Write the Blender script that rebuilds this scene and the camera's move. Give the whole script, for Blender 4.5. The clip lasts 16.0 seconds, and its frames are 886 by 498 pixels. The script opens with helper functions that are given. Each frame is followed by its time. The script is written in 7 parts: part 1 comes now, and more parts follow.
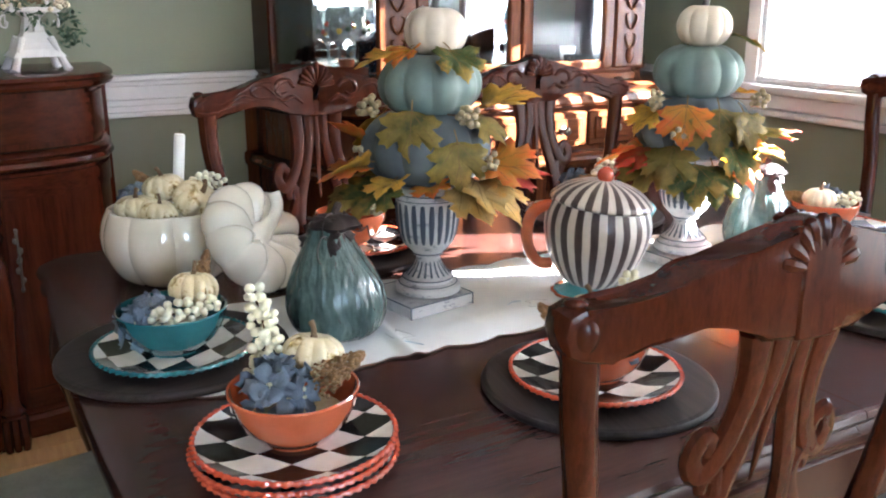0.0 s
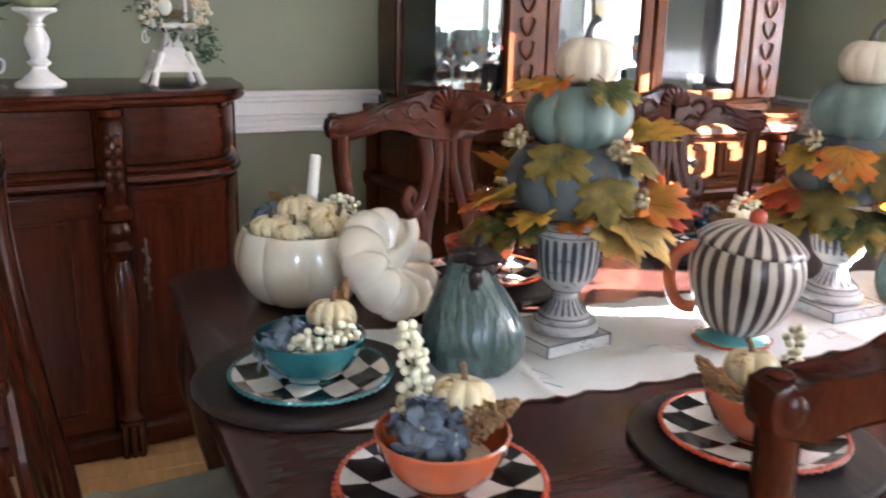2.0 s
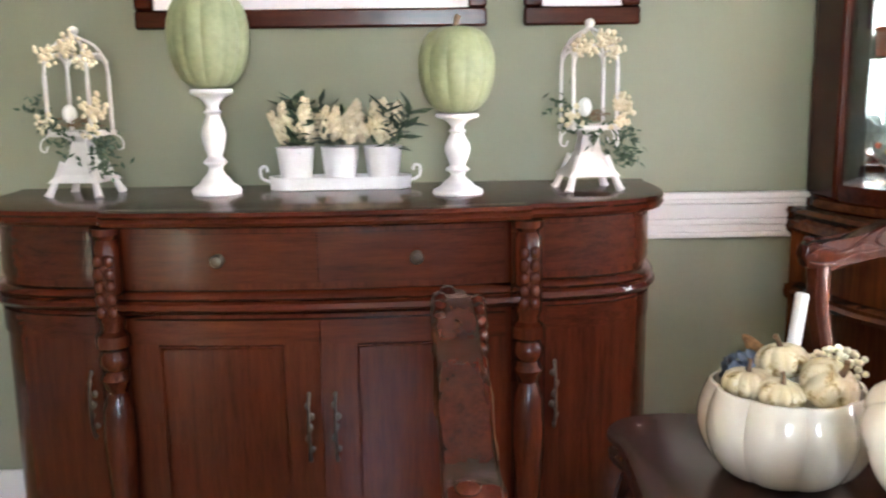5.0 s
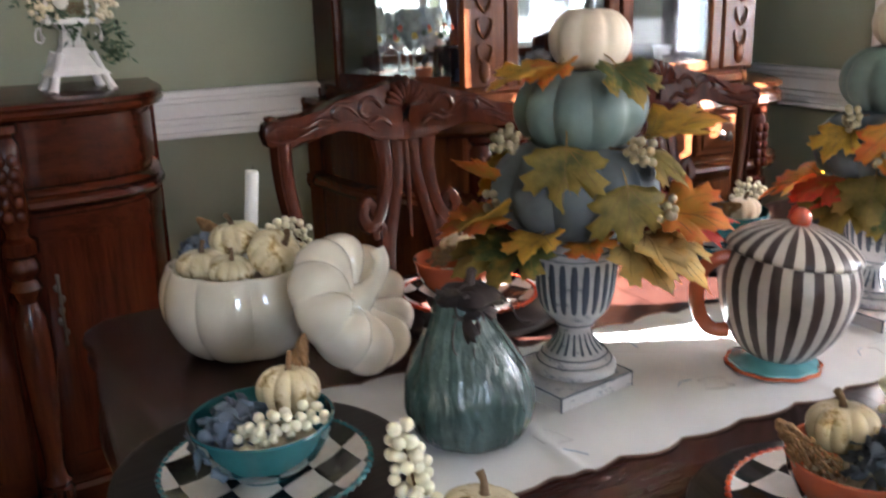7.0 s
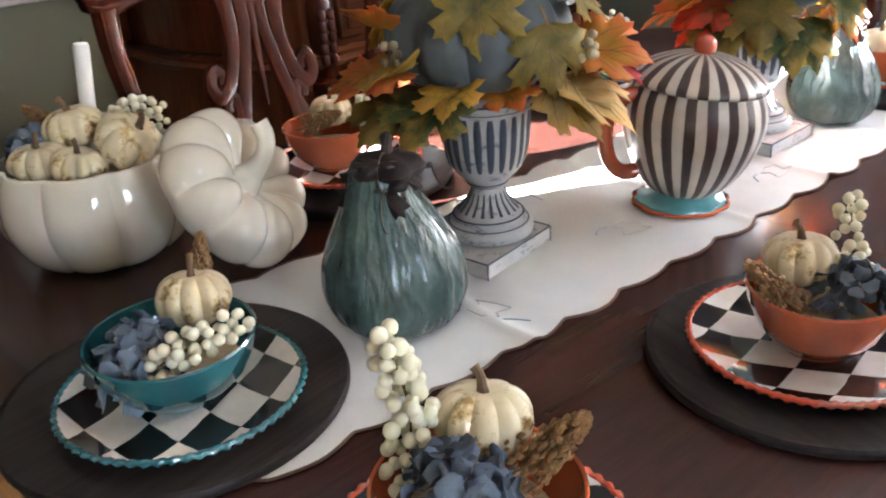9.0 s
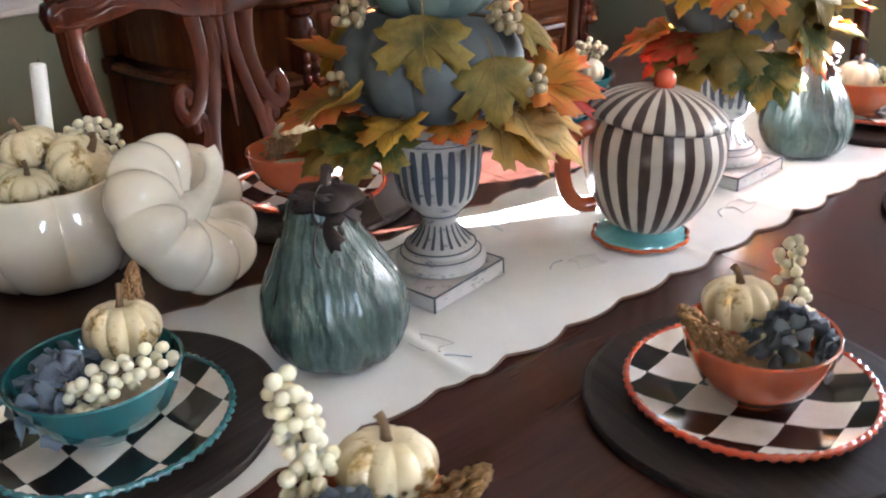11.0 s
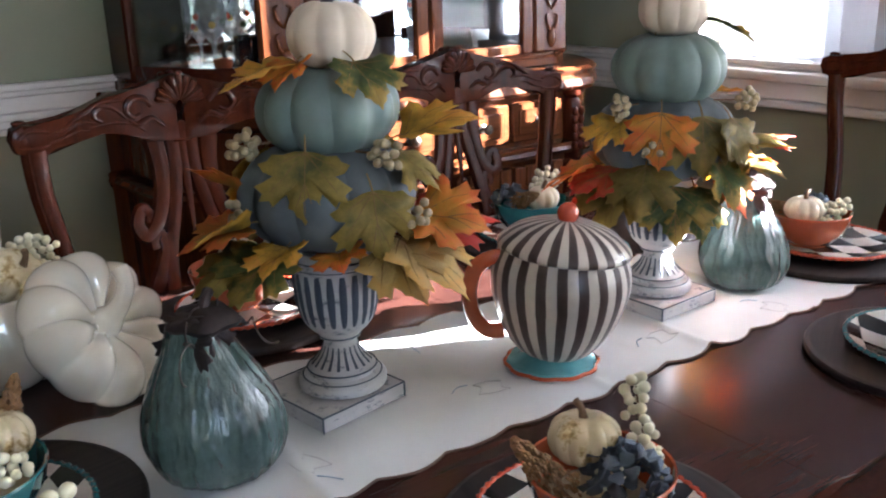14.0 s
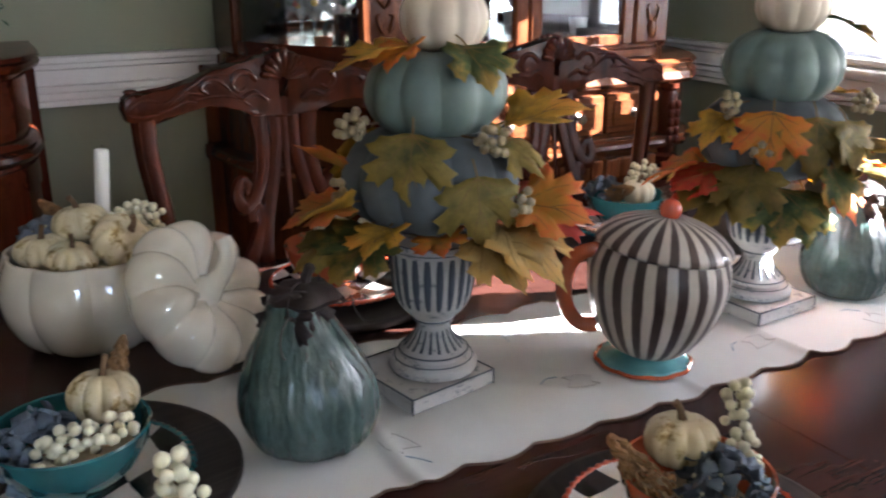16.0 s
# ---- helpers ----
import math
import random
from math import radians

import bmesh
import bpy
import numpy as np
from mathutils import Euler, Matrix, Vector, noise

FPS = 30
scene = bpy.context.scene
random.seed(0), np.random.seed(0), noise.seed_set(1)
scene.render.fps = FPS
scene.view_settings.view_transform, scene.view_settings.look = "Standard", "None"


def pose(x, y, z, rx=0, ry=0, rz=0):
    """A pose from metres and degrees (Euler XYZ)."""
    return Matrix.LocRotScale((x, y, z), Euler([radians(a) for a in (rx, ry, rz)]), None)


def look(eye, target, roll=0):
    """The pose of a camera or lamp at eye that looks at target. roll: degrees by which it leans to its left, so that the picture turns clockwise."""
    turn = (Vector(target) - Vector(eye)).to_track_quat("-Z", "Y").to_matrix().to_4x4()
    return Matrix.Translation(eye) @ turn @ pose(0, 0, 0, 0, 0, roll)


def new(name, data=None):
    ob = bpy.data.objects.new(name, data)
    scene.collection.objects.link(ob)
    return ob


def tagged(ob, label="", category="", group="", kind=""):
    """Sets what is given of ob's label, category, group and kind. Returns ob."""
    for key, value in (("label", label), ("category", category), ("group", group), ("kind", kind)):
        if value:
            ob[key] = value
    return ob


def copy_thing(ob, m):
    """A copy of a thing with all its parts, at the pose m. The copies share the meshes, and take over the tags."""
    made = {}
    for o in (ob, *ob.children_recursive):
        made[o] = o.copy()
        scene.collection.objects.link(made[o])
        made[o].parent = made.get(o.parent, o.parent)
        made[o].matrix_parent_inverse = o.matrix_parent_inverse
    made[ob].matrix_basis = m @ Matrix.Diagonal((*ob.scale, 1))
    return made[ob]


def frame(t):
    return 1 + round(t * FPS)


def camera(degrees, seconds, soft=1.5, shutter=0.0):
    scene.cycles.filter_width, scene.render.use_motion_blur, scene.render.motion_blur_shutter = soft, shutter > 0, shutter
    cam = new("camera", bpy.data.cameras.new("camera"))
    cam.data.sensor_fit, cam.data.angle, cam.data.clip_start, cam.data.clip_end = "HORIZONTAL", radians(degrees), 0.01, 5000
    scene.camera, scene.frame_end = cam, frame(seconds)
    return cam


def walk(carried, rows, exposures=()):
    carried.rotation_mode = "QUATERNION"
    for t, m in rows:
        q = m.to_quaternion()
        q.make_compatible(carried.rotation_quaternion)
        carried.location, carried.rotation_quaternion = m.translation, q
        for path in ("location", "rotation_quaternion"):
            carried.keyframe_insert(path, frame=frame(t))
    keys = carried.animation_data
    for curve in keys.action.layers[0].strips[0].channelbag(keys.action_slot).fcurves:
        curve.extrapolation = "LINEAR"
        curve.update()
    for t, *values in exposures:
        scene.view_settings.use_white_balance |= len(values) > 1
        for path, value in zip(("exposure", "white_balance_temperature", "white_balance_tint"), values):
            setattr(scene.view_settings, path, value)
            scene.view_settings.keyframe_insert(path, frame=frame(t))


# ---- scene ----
cam = camera(52.9, 16.0, 2.0, 0.5)
METRES, EYE, TILT, LEAN, TURN = 1.17, 1.283, -16.0, 0.0, -29.0
ROWS = [
    (0.0, 0.0, 0.0, 0.0, 0.0, 0.0, -0.0),
    (0.5, -0.0142, -0.0007, 0.0011, 0.72, 0.07, -0.23),
    (1.0, -0.0234, 0.0045, 0.0026, 1.42, 0.04, -0.58),
    (1.5, -0.04, 0.0173, 0.0108, 3.18, 0.39, -1.82),
    (2.0, -0.0697, 0.0348, 0.0221, 5.79, 0.95, -2.96),
    (2.5, -0.1304, 0.0806, 0.0435, 8.96, 1.42, -3.38),
    (3.0, -0.2072, 0.126, 0.0638, 14.65, 2.1, -4.52),
    (3.5, -0.2739, 0.1569, 0.082, 20.79, 3.11, -5.73),
    (6.0, -0.2565, 0.2011, 0.0947, 13.92, 4.22, -2.43),
    (6.5, -0.1798, 0.2329, 0.0844, 5.26, 2.33, -0.07),
    (7.0, -0.1328, 0.2802, 0.0843, 2.23, -0.18, 0.93),
    (7.5, -0.1219, 0.3123, 0.0698, 0.68, -4.54, 2.13),
    (8.0, -0.1517, 0.3389, 0.0704, -2.28, -7.67, 3.26),
    (8.5, -0.1973, 0.3684, 0.0841, -6.64, -9.28, 5.13),
    (11.0, -0.1665, 0.3937, 0.1029, -9.76, -9.08, 5.08),
    (11.5, -0.1034, 0.3791, 0.0959, -5.26, -7.39, 3.51),
    (12.0, -0.0736, 0.3752, 0.0925, -2.16, -6.28, 2.64),
    (12.5, -0.0521, 0.3722, 0.0919, -0.68, -5.56, 2.28),
    (13.0, -0.0371, 0.3636, 0.0992, -1.56, -4.54, 2.52),
    (13.5, -0.0181, 0.3485, 0.1064, -3.97, -2.97, 3.25),
    (14.0, -0.0056, 0.3388, 0.1083, -6.06, -1.68, 3.63),
    (14.5, -0.0029, 0.3369, 0.1067, -6.72, -1.33, 3.51),
    (15.0, -0.0074, 0.3384, 0.106, -6.13, -1.67, 2.83),
    (15.5, -0.0131, 0.3377, 0.1065, -4.5, -2.28, 1.55),
    (16.0, -0.0301, 0.3433, 0.1111, -1.13, -2.47, 0.37),
]
EXTRA = [
    (3.7, (-0.186, 0.352, 1.328), (-0.006, 2.306, 0.938), -0.3),
    (4.5, (-0.212, 0.400, 1.340), (-0.240, 2.360, 0.990), -0.6),
    (5.3, (-0.215, 0.425, 1.346), (-0.055, 2.385, 0.985), -0.8),
    (5.8, (-0.176, 0.400, 1.338), (0.182, 2.334, 0.974), -0.9),
    (8.7, (0.000, 0.519, 1.259), (1.086, 1.964, 0.399), -3.5),
    (9.75, (-0.012, 0.560, 1.266), (1.215, 1.895, 0.385), -3.6),
    (10.8, (0.034, 0.535, 1.270), (1.207, 1.909, 0.411), -2.9),
]
path = [(t, pose(0, 0, EYE, TILT, LEAN, TURN) @ pose(METRES * x, METRES * y, METRES * z, 90 + pitch, roll, yaw)) for t, x, y, z, yaw, pitch, roll in ROWS]
path += [(t, look(eye, target, roll)) for t, eye, target, roll in EXTRA]
path.sort(key=lambda row: row[0])
STOPS = [(0, 6.48), (2.5, 6.33), (3, 6.30), (3.5, 6.62), (6, 7.20), (7, 5.97), (8.5, 6.28), (11, 6.34), (12.5, 6.18), (13, 6.20), (13.5, 5.93), (14.5, 5.64), (16, 5.47)]
EXPOSURES = [(t, stops, 5440.0 if t < 1 else 5650.0 if t < 3.2 else 5600.0 if t > 15 else 5430.0 if t > 13 else 5750.0, 17.0 if t > 1 else 14.0) for t, stops in STOPS]
walk(cam, path, EXPOSURES)

# ---------------- world, sun and window light ----------------
SUN_DIR = Vector((-0.894, 0.447, -0.31)).normalized()      # the way the sunlight travels
world = bpy.data.worlds.new("sky")
scene.world = world
world.use_nodes = True
wn = world.node_tree
sky = wn.nodes.new("ShaderNodeTexSky")
sky.sky_type = 'NISHITA'
sky.sun_disc = False
sky.sun_elevation = math.asin(-SUN_DIR.z)
sky.sun_rotation = math.atan2(-SUN_DIR.x, -SUN_DIR.y)
wn.links.new(sky.outputs[0], wn.nodes["Background"].inputs[0])
wn.nodes["Background"].inputs[1].default_value = 0.05

sun = new("sun", bpy.data.lights.new("sun", 'SUN'))
sun.data.energy, sun.data.angle, sun.data.color = 5.0, radians(0.5), (1.0, 0.93, 0.82)
sun.matrix_world = look((6, -6, 6), Vector((6, -6, 6)) + SUN_DIR)


def window_lamp(name, eye, target, sx, sz, power, color=(0.84, 0.87, 1.0)):
    """Sky light that comes in by a window's opening."""
    lamp = new(name, bpy.data.lights.new(name, 'AREA'))
    lamp.data.shape, lamp.data.size, lamp.data.size_y = 'RECTANGLE', sx, sz
    lamp.data.energy, lamp.data.color = power, color
    lamp.matrix_world = look(eye, target)
    return lamp


window_lamp("skylight_east", (2.64, 1.32, 1.57), (0.0, 1.32, 1.45), 1.60, 1.10, 4.5)
window_lamp("skylight_south", (0.0, -2.34, 1.55), (0.0, 0.0, 1.2), 0.78, 0.98, 0.55)
window_lamp("skylight_near", (2.62, -0.75, 1.35), (0.0, -0.75, 1.20), 2.20, 1.65, 0.4)

# ---------------- materials ----------------
def tree(name):
    m = bpy.data.materials.new(name)
    m.use_nodes = True
    t = m.node_tree
    return m, t, t.nodes["Principled BSDF"]


def node(t, kind, **values):
    n = t.nodes.new(kind)
    for k, v in values.items():
        if k in n.inputs:
            n.inputs[k].default_value = v
    return n


def rgb(c):
    return (*c, 1.0)


def coords(t, scale=(1, 1, 1)):
    tc = t.nodes.new("ShaderNodeTexCoord")
    mp = t.nodes.new("ShaderNodeMapping")
    mp.inputs["Scale"].default_value = scale
    t.links.new(tc.outputs["Object"], mp.inputs["Vector"])
    return mp.outputs[0]


def mix(t, fac, a, b):
    """Mixes two colours (sockets or triples) by fac."""
    n = t.nodes.new("ShaderNodeMix")
    n.data_type = 'RGBA'
    for v, i in ((fac, 0), (a, 6), (b, 7)):
        if isinstance(v, tuple):
            n.inputs[i].default_value = rgb(v)
        elif isinstance(v, (int, float)):
            n.inputs[i].default_value = v
        else:
            t.links.new(v, n.inputs[i])
    return n.outputs[2]


def ramp(t, src, stops):
    n = t.nodes.new("ShaderNodeValToRGB")
    e = n.color_ramp.elements
    e[0].position, e[0].color = stops[0][0], rgb(stops[0][1])
    e[1].position, e[1].color = stops[-1][0], rgb(stops[-1][1])
    for p, c in stops[1:-1]:
        x = e.new(p)
        x.color = rgb(c)
    t.links.new(src, n.inputs[0])
    return n.outputs[0]


def noise_of(t, vec, scale, detail=4.0, rough=0.6):
    n = node(t, "ShaderNodeTexNoise", Scale=scale, Detail=detail, Roughness=rough)
    t.links.new(vec, n.inputs["Vector"])
    return n.outputs[0]


def math_of(t, op, a, b=0.0, c=0.0):
    n = t.nodes.new("ShaderNodeMath")
    n.operation = op
    for i, v in enumerate((a, b, c)):
        if isinstance(v, (int, float)):
            n.inputs[i].default_value = v
        else:
            t.links.new(v, n.inputs[i])
    return n.outputs[0]


def bump(t, p, height, strength=0.2, distance=0.002):
    b = node(t, "ShaderNodeBump", Strength=strength, Distance=distance)
    t.links.new(height, b.inputs["Height"])
    t.links.new(b.outputs[0], p.inputs["Normal"])


def rough_range(t, p, src, lo, hi):
    n = t.nodes.new("ShaderNodeMapRange")
    n.inputs["To Min"].default_value, n.inputs["To Max"].default_value = lo, hi
    t.links.new(src, n.inputs["Value"])
    t.links.new(n.outputs[0], p.inputs["Roughness"])


def plain(name, c1, c2, big=6.0, fine=60.0, rough=(0.4, 0.6), relief=0.1, metal=0.0, coat=0.0, vary=0.0):
    """A surface of two close colours, mottled at two scales."""
    m, t, p = tree(name)
    v = coords(t)
    a, b = noise_of(t, v, big), noise_of(t, v, fine)
    f = math_of(t, 'ADD', math_of(t, 'MULTIPLY', a, 0.65), math_of(t, 'MULTIPLY', b, 0.35))
    col = ramp(t, f, [(0.35, c1), (0.65, c2)])
    if vary:
        oi = t.nodes.new("ShaderNodeObjectInfo")
        hsv = t.nodes.new("ShaderNodeHueSaturation")
        t.links.new(math_of(t, 'MULTIPLY_ADD', oi.outputs["Random"], vary, 1.0 - vary / 2), hsv.inputs["Value"])
        t.links.new(col, hsv.inputs["Color"])
        col = hsv.outputs[0]
    t.links.new(col, p.inputs["Base Color"])
    rough_range(t, p, b, *rough)
    p.inputs["Metallic"].default_value = metal
    p.inputs["Coat Weight"].default_value = coat
    p.inputs["Coat Roughness"].default_value = 0.08
    if relief:
        bump(t, p, b, relief, 0.001)
    return m


def wood(name, dark, light, grain=(1, 14, 14), scale=5.0, rough=(0.22, 0.38), coat=0.35, streak=0.5, vary=0.0):
    """Stained, varnished wood; grain: stretch of the figure, smallest along the fibres."""
    m, t, p = tree(name)
    v = coords(t, grain)
    n1 = noise_of(t, v, scale, 6.0, 0.65)
    n2 = noise_of(t, v, scale * 5, 3.0, 0.7)
    big = noise_of(t, coords(t), 2.2, 2.0)
    f = math_of(t, 'ADD', math_of(t, 'MULTIPLY', n1, streak), math_of(t, 'MULTIPLY', n2, 0.25))
    f = math_of(t, 'ADD', f, math_of(t, 'MULTIPLY', big, 0.75 - streak))
    col = ramp(t, f, [(0.36, dark), (0.64, light)])
    if vary:
        oi = t.nodes.new("ShaderNodeObjectInfo")
        hsv = t.nodes.new("ShaderNodeHueSaturation")
        t.links.new(math_of(t, 'MULTIPLY_ADD', oi.outputs["Random"], vary, 1.0 - vary / 2), hsv.inputs["Value"])
        t.links.new(col, hsv.inputs["Color"])
        col = hsv.outputs[0]
    t.links.new(col, p.inputs["Base Color"])
    rough_range(t, p, big, *rough)
    p.inputs["Coat Weight"].default_value = coat
    p.inputs["Coat Roughness"].default_value = 0.12
    bump(t, p, n2, 0.06, 0.0008)
    return m


def glaze(name, c1, c2, scale=18.0, rough=(0.08, 0.18), crackle=0.0, dark=(0.05, 0.12, 0.12), relief=0.0):
    """Glazed pottery: pooled colour, a few specks, glossy."""
    m, t, p = tree(name)
    v = coords(t)
    a, b = noise_of(t, v, scale, 5.0), noise_of(t, v, scale * 7, 2.0)
    col = ramp(t, a, [(0.35, c1), (0.65, c2)])
    if crackle:
        spots = ramp(t, noise_of(t, coords(t, (1, 1, 0.35)), scale * 3.2, 3.0, 0.7), [(0.66, (0, 0, 0)), (0.72, (1, 1, 1))])
        col = mix(t, math_of(t, 'MULTIPLY', spots, crackle), col, dark)
    t.links.new(col, p.inputs["Base Color"])
    rough_range(t, p, b, *rough)
    p.inputs["Coat Weight"].default_value = 0.9
    p.inputs["Coat Roughness"].default_value = 0.04
    if relief:
        bump(t, p, noise_of(t, coords(t, (1, 1, 0.3)), 75.0, 4.0, 0.55), relief, 0.006)
    else:
        bump(t, p, a, 0.08, 0.001)
    return m


WALL = plain("sage_wall_paint", (0.215, 0.222, 0.145), (0.240, 0.246, 0.165), 1.2, 220.0, (0.55, 0.7), 0.12)
TRIM = plain("white_trim_paint", (0.66, 0.63, 0.59), (0.72, 0.69, 0.65), 3.0, 90.0, (0.28, 0.42), 0.05)
CEIL = plain("ceiling_paint", (0.74, 0.73, 0.70), (0.79, 0.78, 0.76), 2.0, 150.0, (0.7, 0.9), 0.1)
PLANK = wood("honey_oak_floor", (0.46, 0.225, 0.075), (0.68, 0.40, 0.165), (12, 1, 12), 4.0, (0.25, 0.4), 0.3, 0.5, 0.35)
GROUT = plain("floor_gap", (0.10, 0.05, 0.02), (0.13, 0.07, 0.03), 9.0, 60.0, (0.7, 0.9))
TABLE = wood("table_mahogany", (0.029, 0.0108, 0.0080), (0.056, 0.0212, 0.0155), (1, 13, 13), 3.0, (0.20, 0.31), 0.08, 0.4)
CHERRY = wood("cherry_cabinet_wood", (0.022, 0.0044, 0.0019), (0.074, 0.0155, 0.0054), (14, 14, 1), 4.0, (0.18, 0.30), 0.10)
CHERRY_H = wood("cherry_cabinet_wood_across", (0.022, 0.0044, 0.0019), (0.072, 0.0150, 0.0052), (1, 14, 14), 4.0, (0.16, 0.28), 0.12)
# lighter than the sideboard's cherry, so that sunlit stripes come out orange
HUTCHWOOD = wood("hutch_cherry_wood", (0.034, 0.0092, 0.0034), (0.132, 0.0405, 0.0126), (14, 14, 1), 4.0, (0.18, 0.30), 0.06)
HUTCHWOOD_H = wood("hutch_cherry_wood_across", (0.034, 0.0092, 0.0034), (0.128, 0.0390, 0.0122), (1, 14, 14), 4.0, (0.16, 0.28), 0.08)
CHAIRWOOD = wood("chair_walnut_stain", (0.019, 0.0042, 0.0019), (0.066, 0.0145, 0.0055), (9, 9, 2), 6.0, (0.17, 0.29), 0.05)
BRONZE = plain("antique_bronze", (0.045, 0.035, 0.028), (0.10, 0.08, 0.06), 30.0, 120.0, (0.3, 0.5), 0.15, 0.8)
CUSHION = plain("sage_damask", (0.25, 0.25, 0.19), (0.36, 0.35, 0.27), 22.0, 300.0, (0.7, 0.9), 0.3)
CERAMIC = glaze("white_ceramic", (0.66, 0.595, 0.465), (0.74, 0.680, 0.545), 8.0, (0.06, 0.12))
TEAL = glaze("teal_glaze", (0.018, 0.100, 0.110), (0.030, 0.150, 0.160), 14.0)
ORANGE = glaze("terracotta_glaze", (0.42, 0.090, 0.032), (0.53, 0.130, 0.048), 12.0)
RED = glaze("orange_red_glaze", (0.42, 0.055, 0.022), (0.52, 0.085, 0.035), 12.0)
AQUA = glaze("aqua_glaze", (0.10, 0.31, 0.32), (0.18, 0.43, 0.44), 16.0)
GOURD = glaze("blue_green_gourd_glaze", (0.038, 0.067, 0.060), (0.084, 0.128, 0.114), 30.0, (0.05, 0.12), 0.45, (0.030, 0.062, 0.060), 0.7)
CHARGER = wood("charcoal_wood", (0.009, 0.0068, 0.0058), (0.040, 0.030, 0.025), (1, 24, 24), 4.0, (0.40, 0.58), 0.0, 0.62)
LINEN = plain("ivory_linen", (0.63, 0.64, 0.61), (0.70, 0.71, 0.68), 7.0, 420.0, (0.8, 0.95), 0.35)
PIPING = plain("brown_piping", (0.10, 0.055, 0.035), (0.15, 0.09, 0.06), 20.0, 200.0, (0.7, 0.9))
THREAD_BLUE = plain("blue_thread", (0.24, 0.36, 0.46), (0.32, 0.44, 0.54), 30.0, 200.0, (0.7, 0.9))
THREAD_GREY = plain("grey_thread", (0.50, 0.50, 0.49), (0.58, 0.58, 0.56), 30.0, 200.0, (0.7, 0.9))
CREAM = plain("cream_pumpkin_skin", (0.72, 0.62, 0.44), (0.82, 0.74, 0.58), 12.0, 90.0, (0.4, 0.55), 0.1, vary=0.08)
WHITEPUMP = plain("ivory_pumpkin_skin", (0.54, 0.46, 0.35), (0.64, 0.56, 0.45), 8.0, 70.0, (0.45, 0.6), 0.1)
SAGEPUMP = plain("blue_sage_pumpkin_skin", (0.110, 0.158, 0.142), (0.155, 0.212, 0.190), 7.0, 60.0, (0.4, 0.55), 0.1)
SLATEPUMP = plain("slate_blue_pumpkin_skin", (0.074, 0.088, 0.090), (0.112, 0.132, 0.134), 7.0, 60.0, (0.5, 0.62), 0.1)
GREENPUMP = plain("green_squash_skin", (0.22, 0.26, 0.125), (0.36, 0.38, 0.21), 9.0, 60.0, (0.45, 0.6), 0.1)
STEM = plain("dry_stem", (0.11, 0.065, 0.030), (0.22, 0.13, 0.06), 40.0, 160.0, (0.6, 0.8), 0.3)
DARKSTEM = plain("dark_stem", (0.028, 0.026, 0.024), (0.060, 0.055, 0.048), 40.0, 160.0, (0.5, 0.7), 0.3)
BERRY = plain("ivory_berry_skin", (0.64, 0.62, 0.38), (0.82, 0.77, 0.62), 60.0, 300.0, (0.3, 0.45), 0.1, vary=0.18)
BERRYTAN = plain("tan_berry_skin", (0.22, 0.18, 0.09), (0.42, 0.34, 0.20), 60.0, 300.0, (0.3, 0.45), 0.1, vary=0.25)
GOLDSPRAY = plain("gold_glitter", (0.13, 0.070, 0.026), (0.34, 0.19, 0.07), 90.0, 500.0, (0.3, 0.5), 0.4, 0.35)
PETAL = plain("blue_hydrangea_petal", (0.046, 0.060, 0.078), (0.190, 0.235, 0.285), 50.0, 200.0, (0.6, 0.8), 0.2, vary=1.0)
PETALCORE = plain("pale_flower_heart", (0.45, 0.45, 0.30), (0.55, 0.55, 0.40), 50.0, 200.0, (0.6, 0.8))
FOLIAGE = plain("dark_green_foliage", (0.025, 0.050, 0.025), (0.060, 0.095, 0.045), 30.0, 120.0, (0.5, 0.7), 0.2, vary=0.4)
DRYGRASS = plain("dried_cream_flower", (0.56, 0.47, 0.30), (0.72, 0.64, 0.46), 50.0, 200.0, (0.7, 0.9), 0.3, vary=0.3)
RUSTLEAF = plain("rusty_metal_leaf", (0.020, 0.015, 0.014), (0.055, 0.038, 0.032), 40.0, 150.0, (0.45, 0.65), 0.3, 0.5)
WAX = plain("white_wax", (0.78, 0.76, 0.70), (0.82, 0.80, 0.75), 20.0, 100.0, (0.35, 0.5), 0.03)
CHALK = plain("chalky_white_paint", (0.70, 0.67, 0.66), (0.80, 0.78, 0.77), 14.0, 120.0, (0.45, 0.6), 0.15)
BLACKCERAMIC = glaze("black_ceramic", (0.012, 0.016, 0.020), (0.030, 0.036, 0.042), 12.0)
LAWN = plain("lawn", (0.045, 0.085, 0.020), (0.09, 0.14, 0.035), 0.6, 12.0, (0.8, 0.95), 0.3)


def gold_flecked():
    """Cream skin with worn patches of gold leaf."""
    m, t, p = tree("gold_flecked_pumpkin_skin")
    v = coords(t)
    base = ramp(t, noise_of(t, v, 20.0), [(0.35, (0.60, 0.50, 0.29)), (0.65, (0.77, 0.69, 0.48))])
    mask = ramp(t, noise_of(t, v, 34.0, 5.0, 0.7), [(0.53, (0, 0, 0)), (0.64, (1, 1, 1))])
    t.links.new(mix(t, mask, base, (0.66, 0.46, 0.17)), p.inputs["Base Color"])
    t.links.new(math_of(t, 'MULTIPLY', mask, 0.7), p.inputs["Metallic"])
    p.inputs["Roughness"].default_value = 0.24
    return m


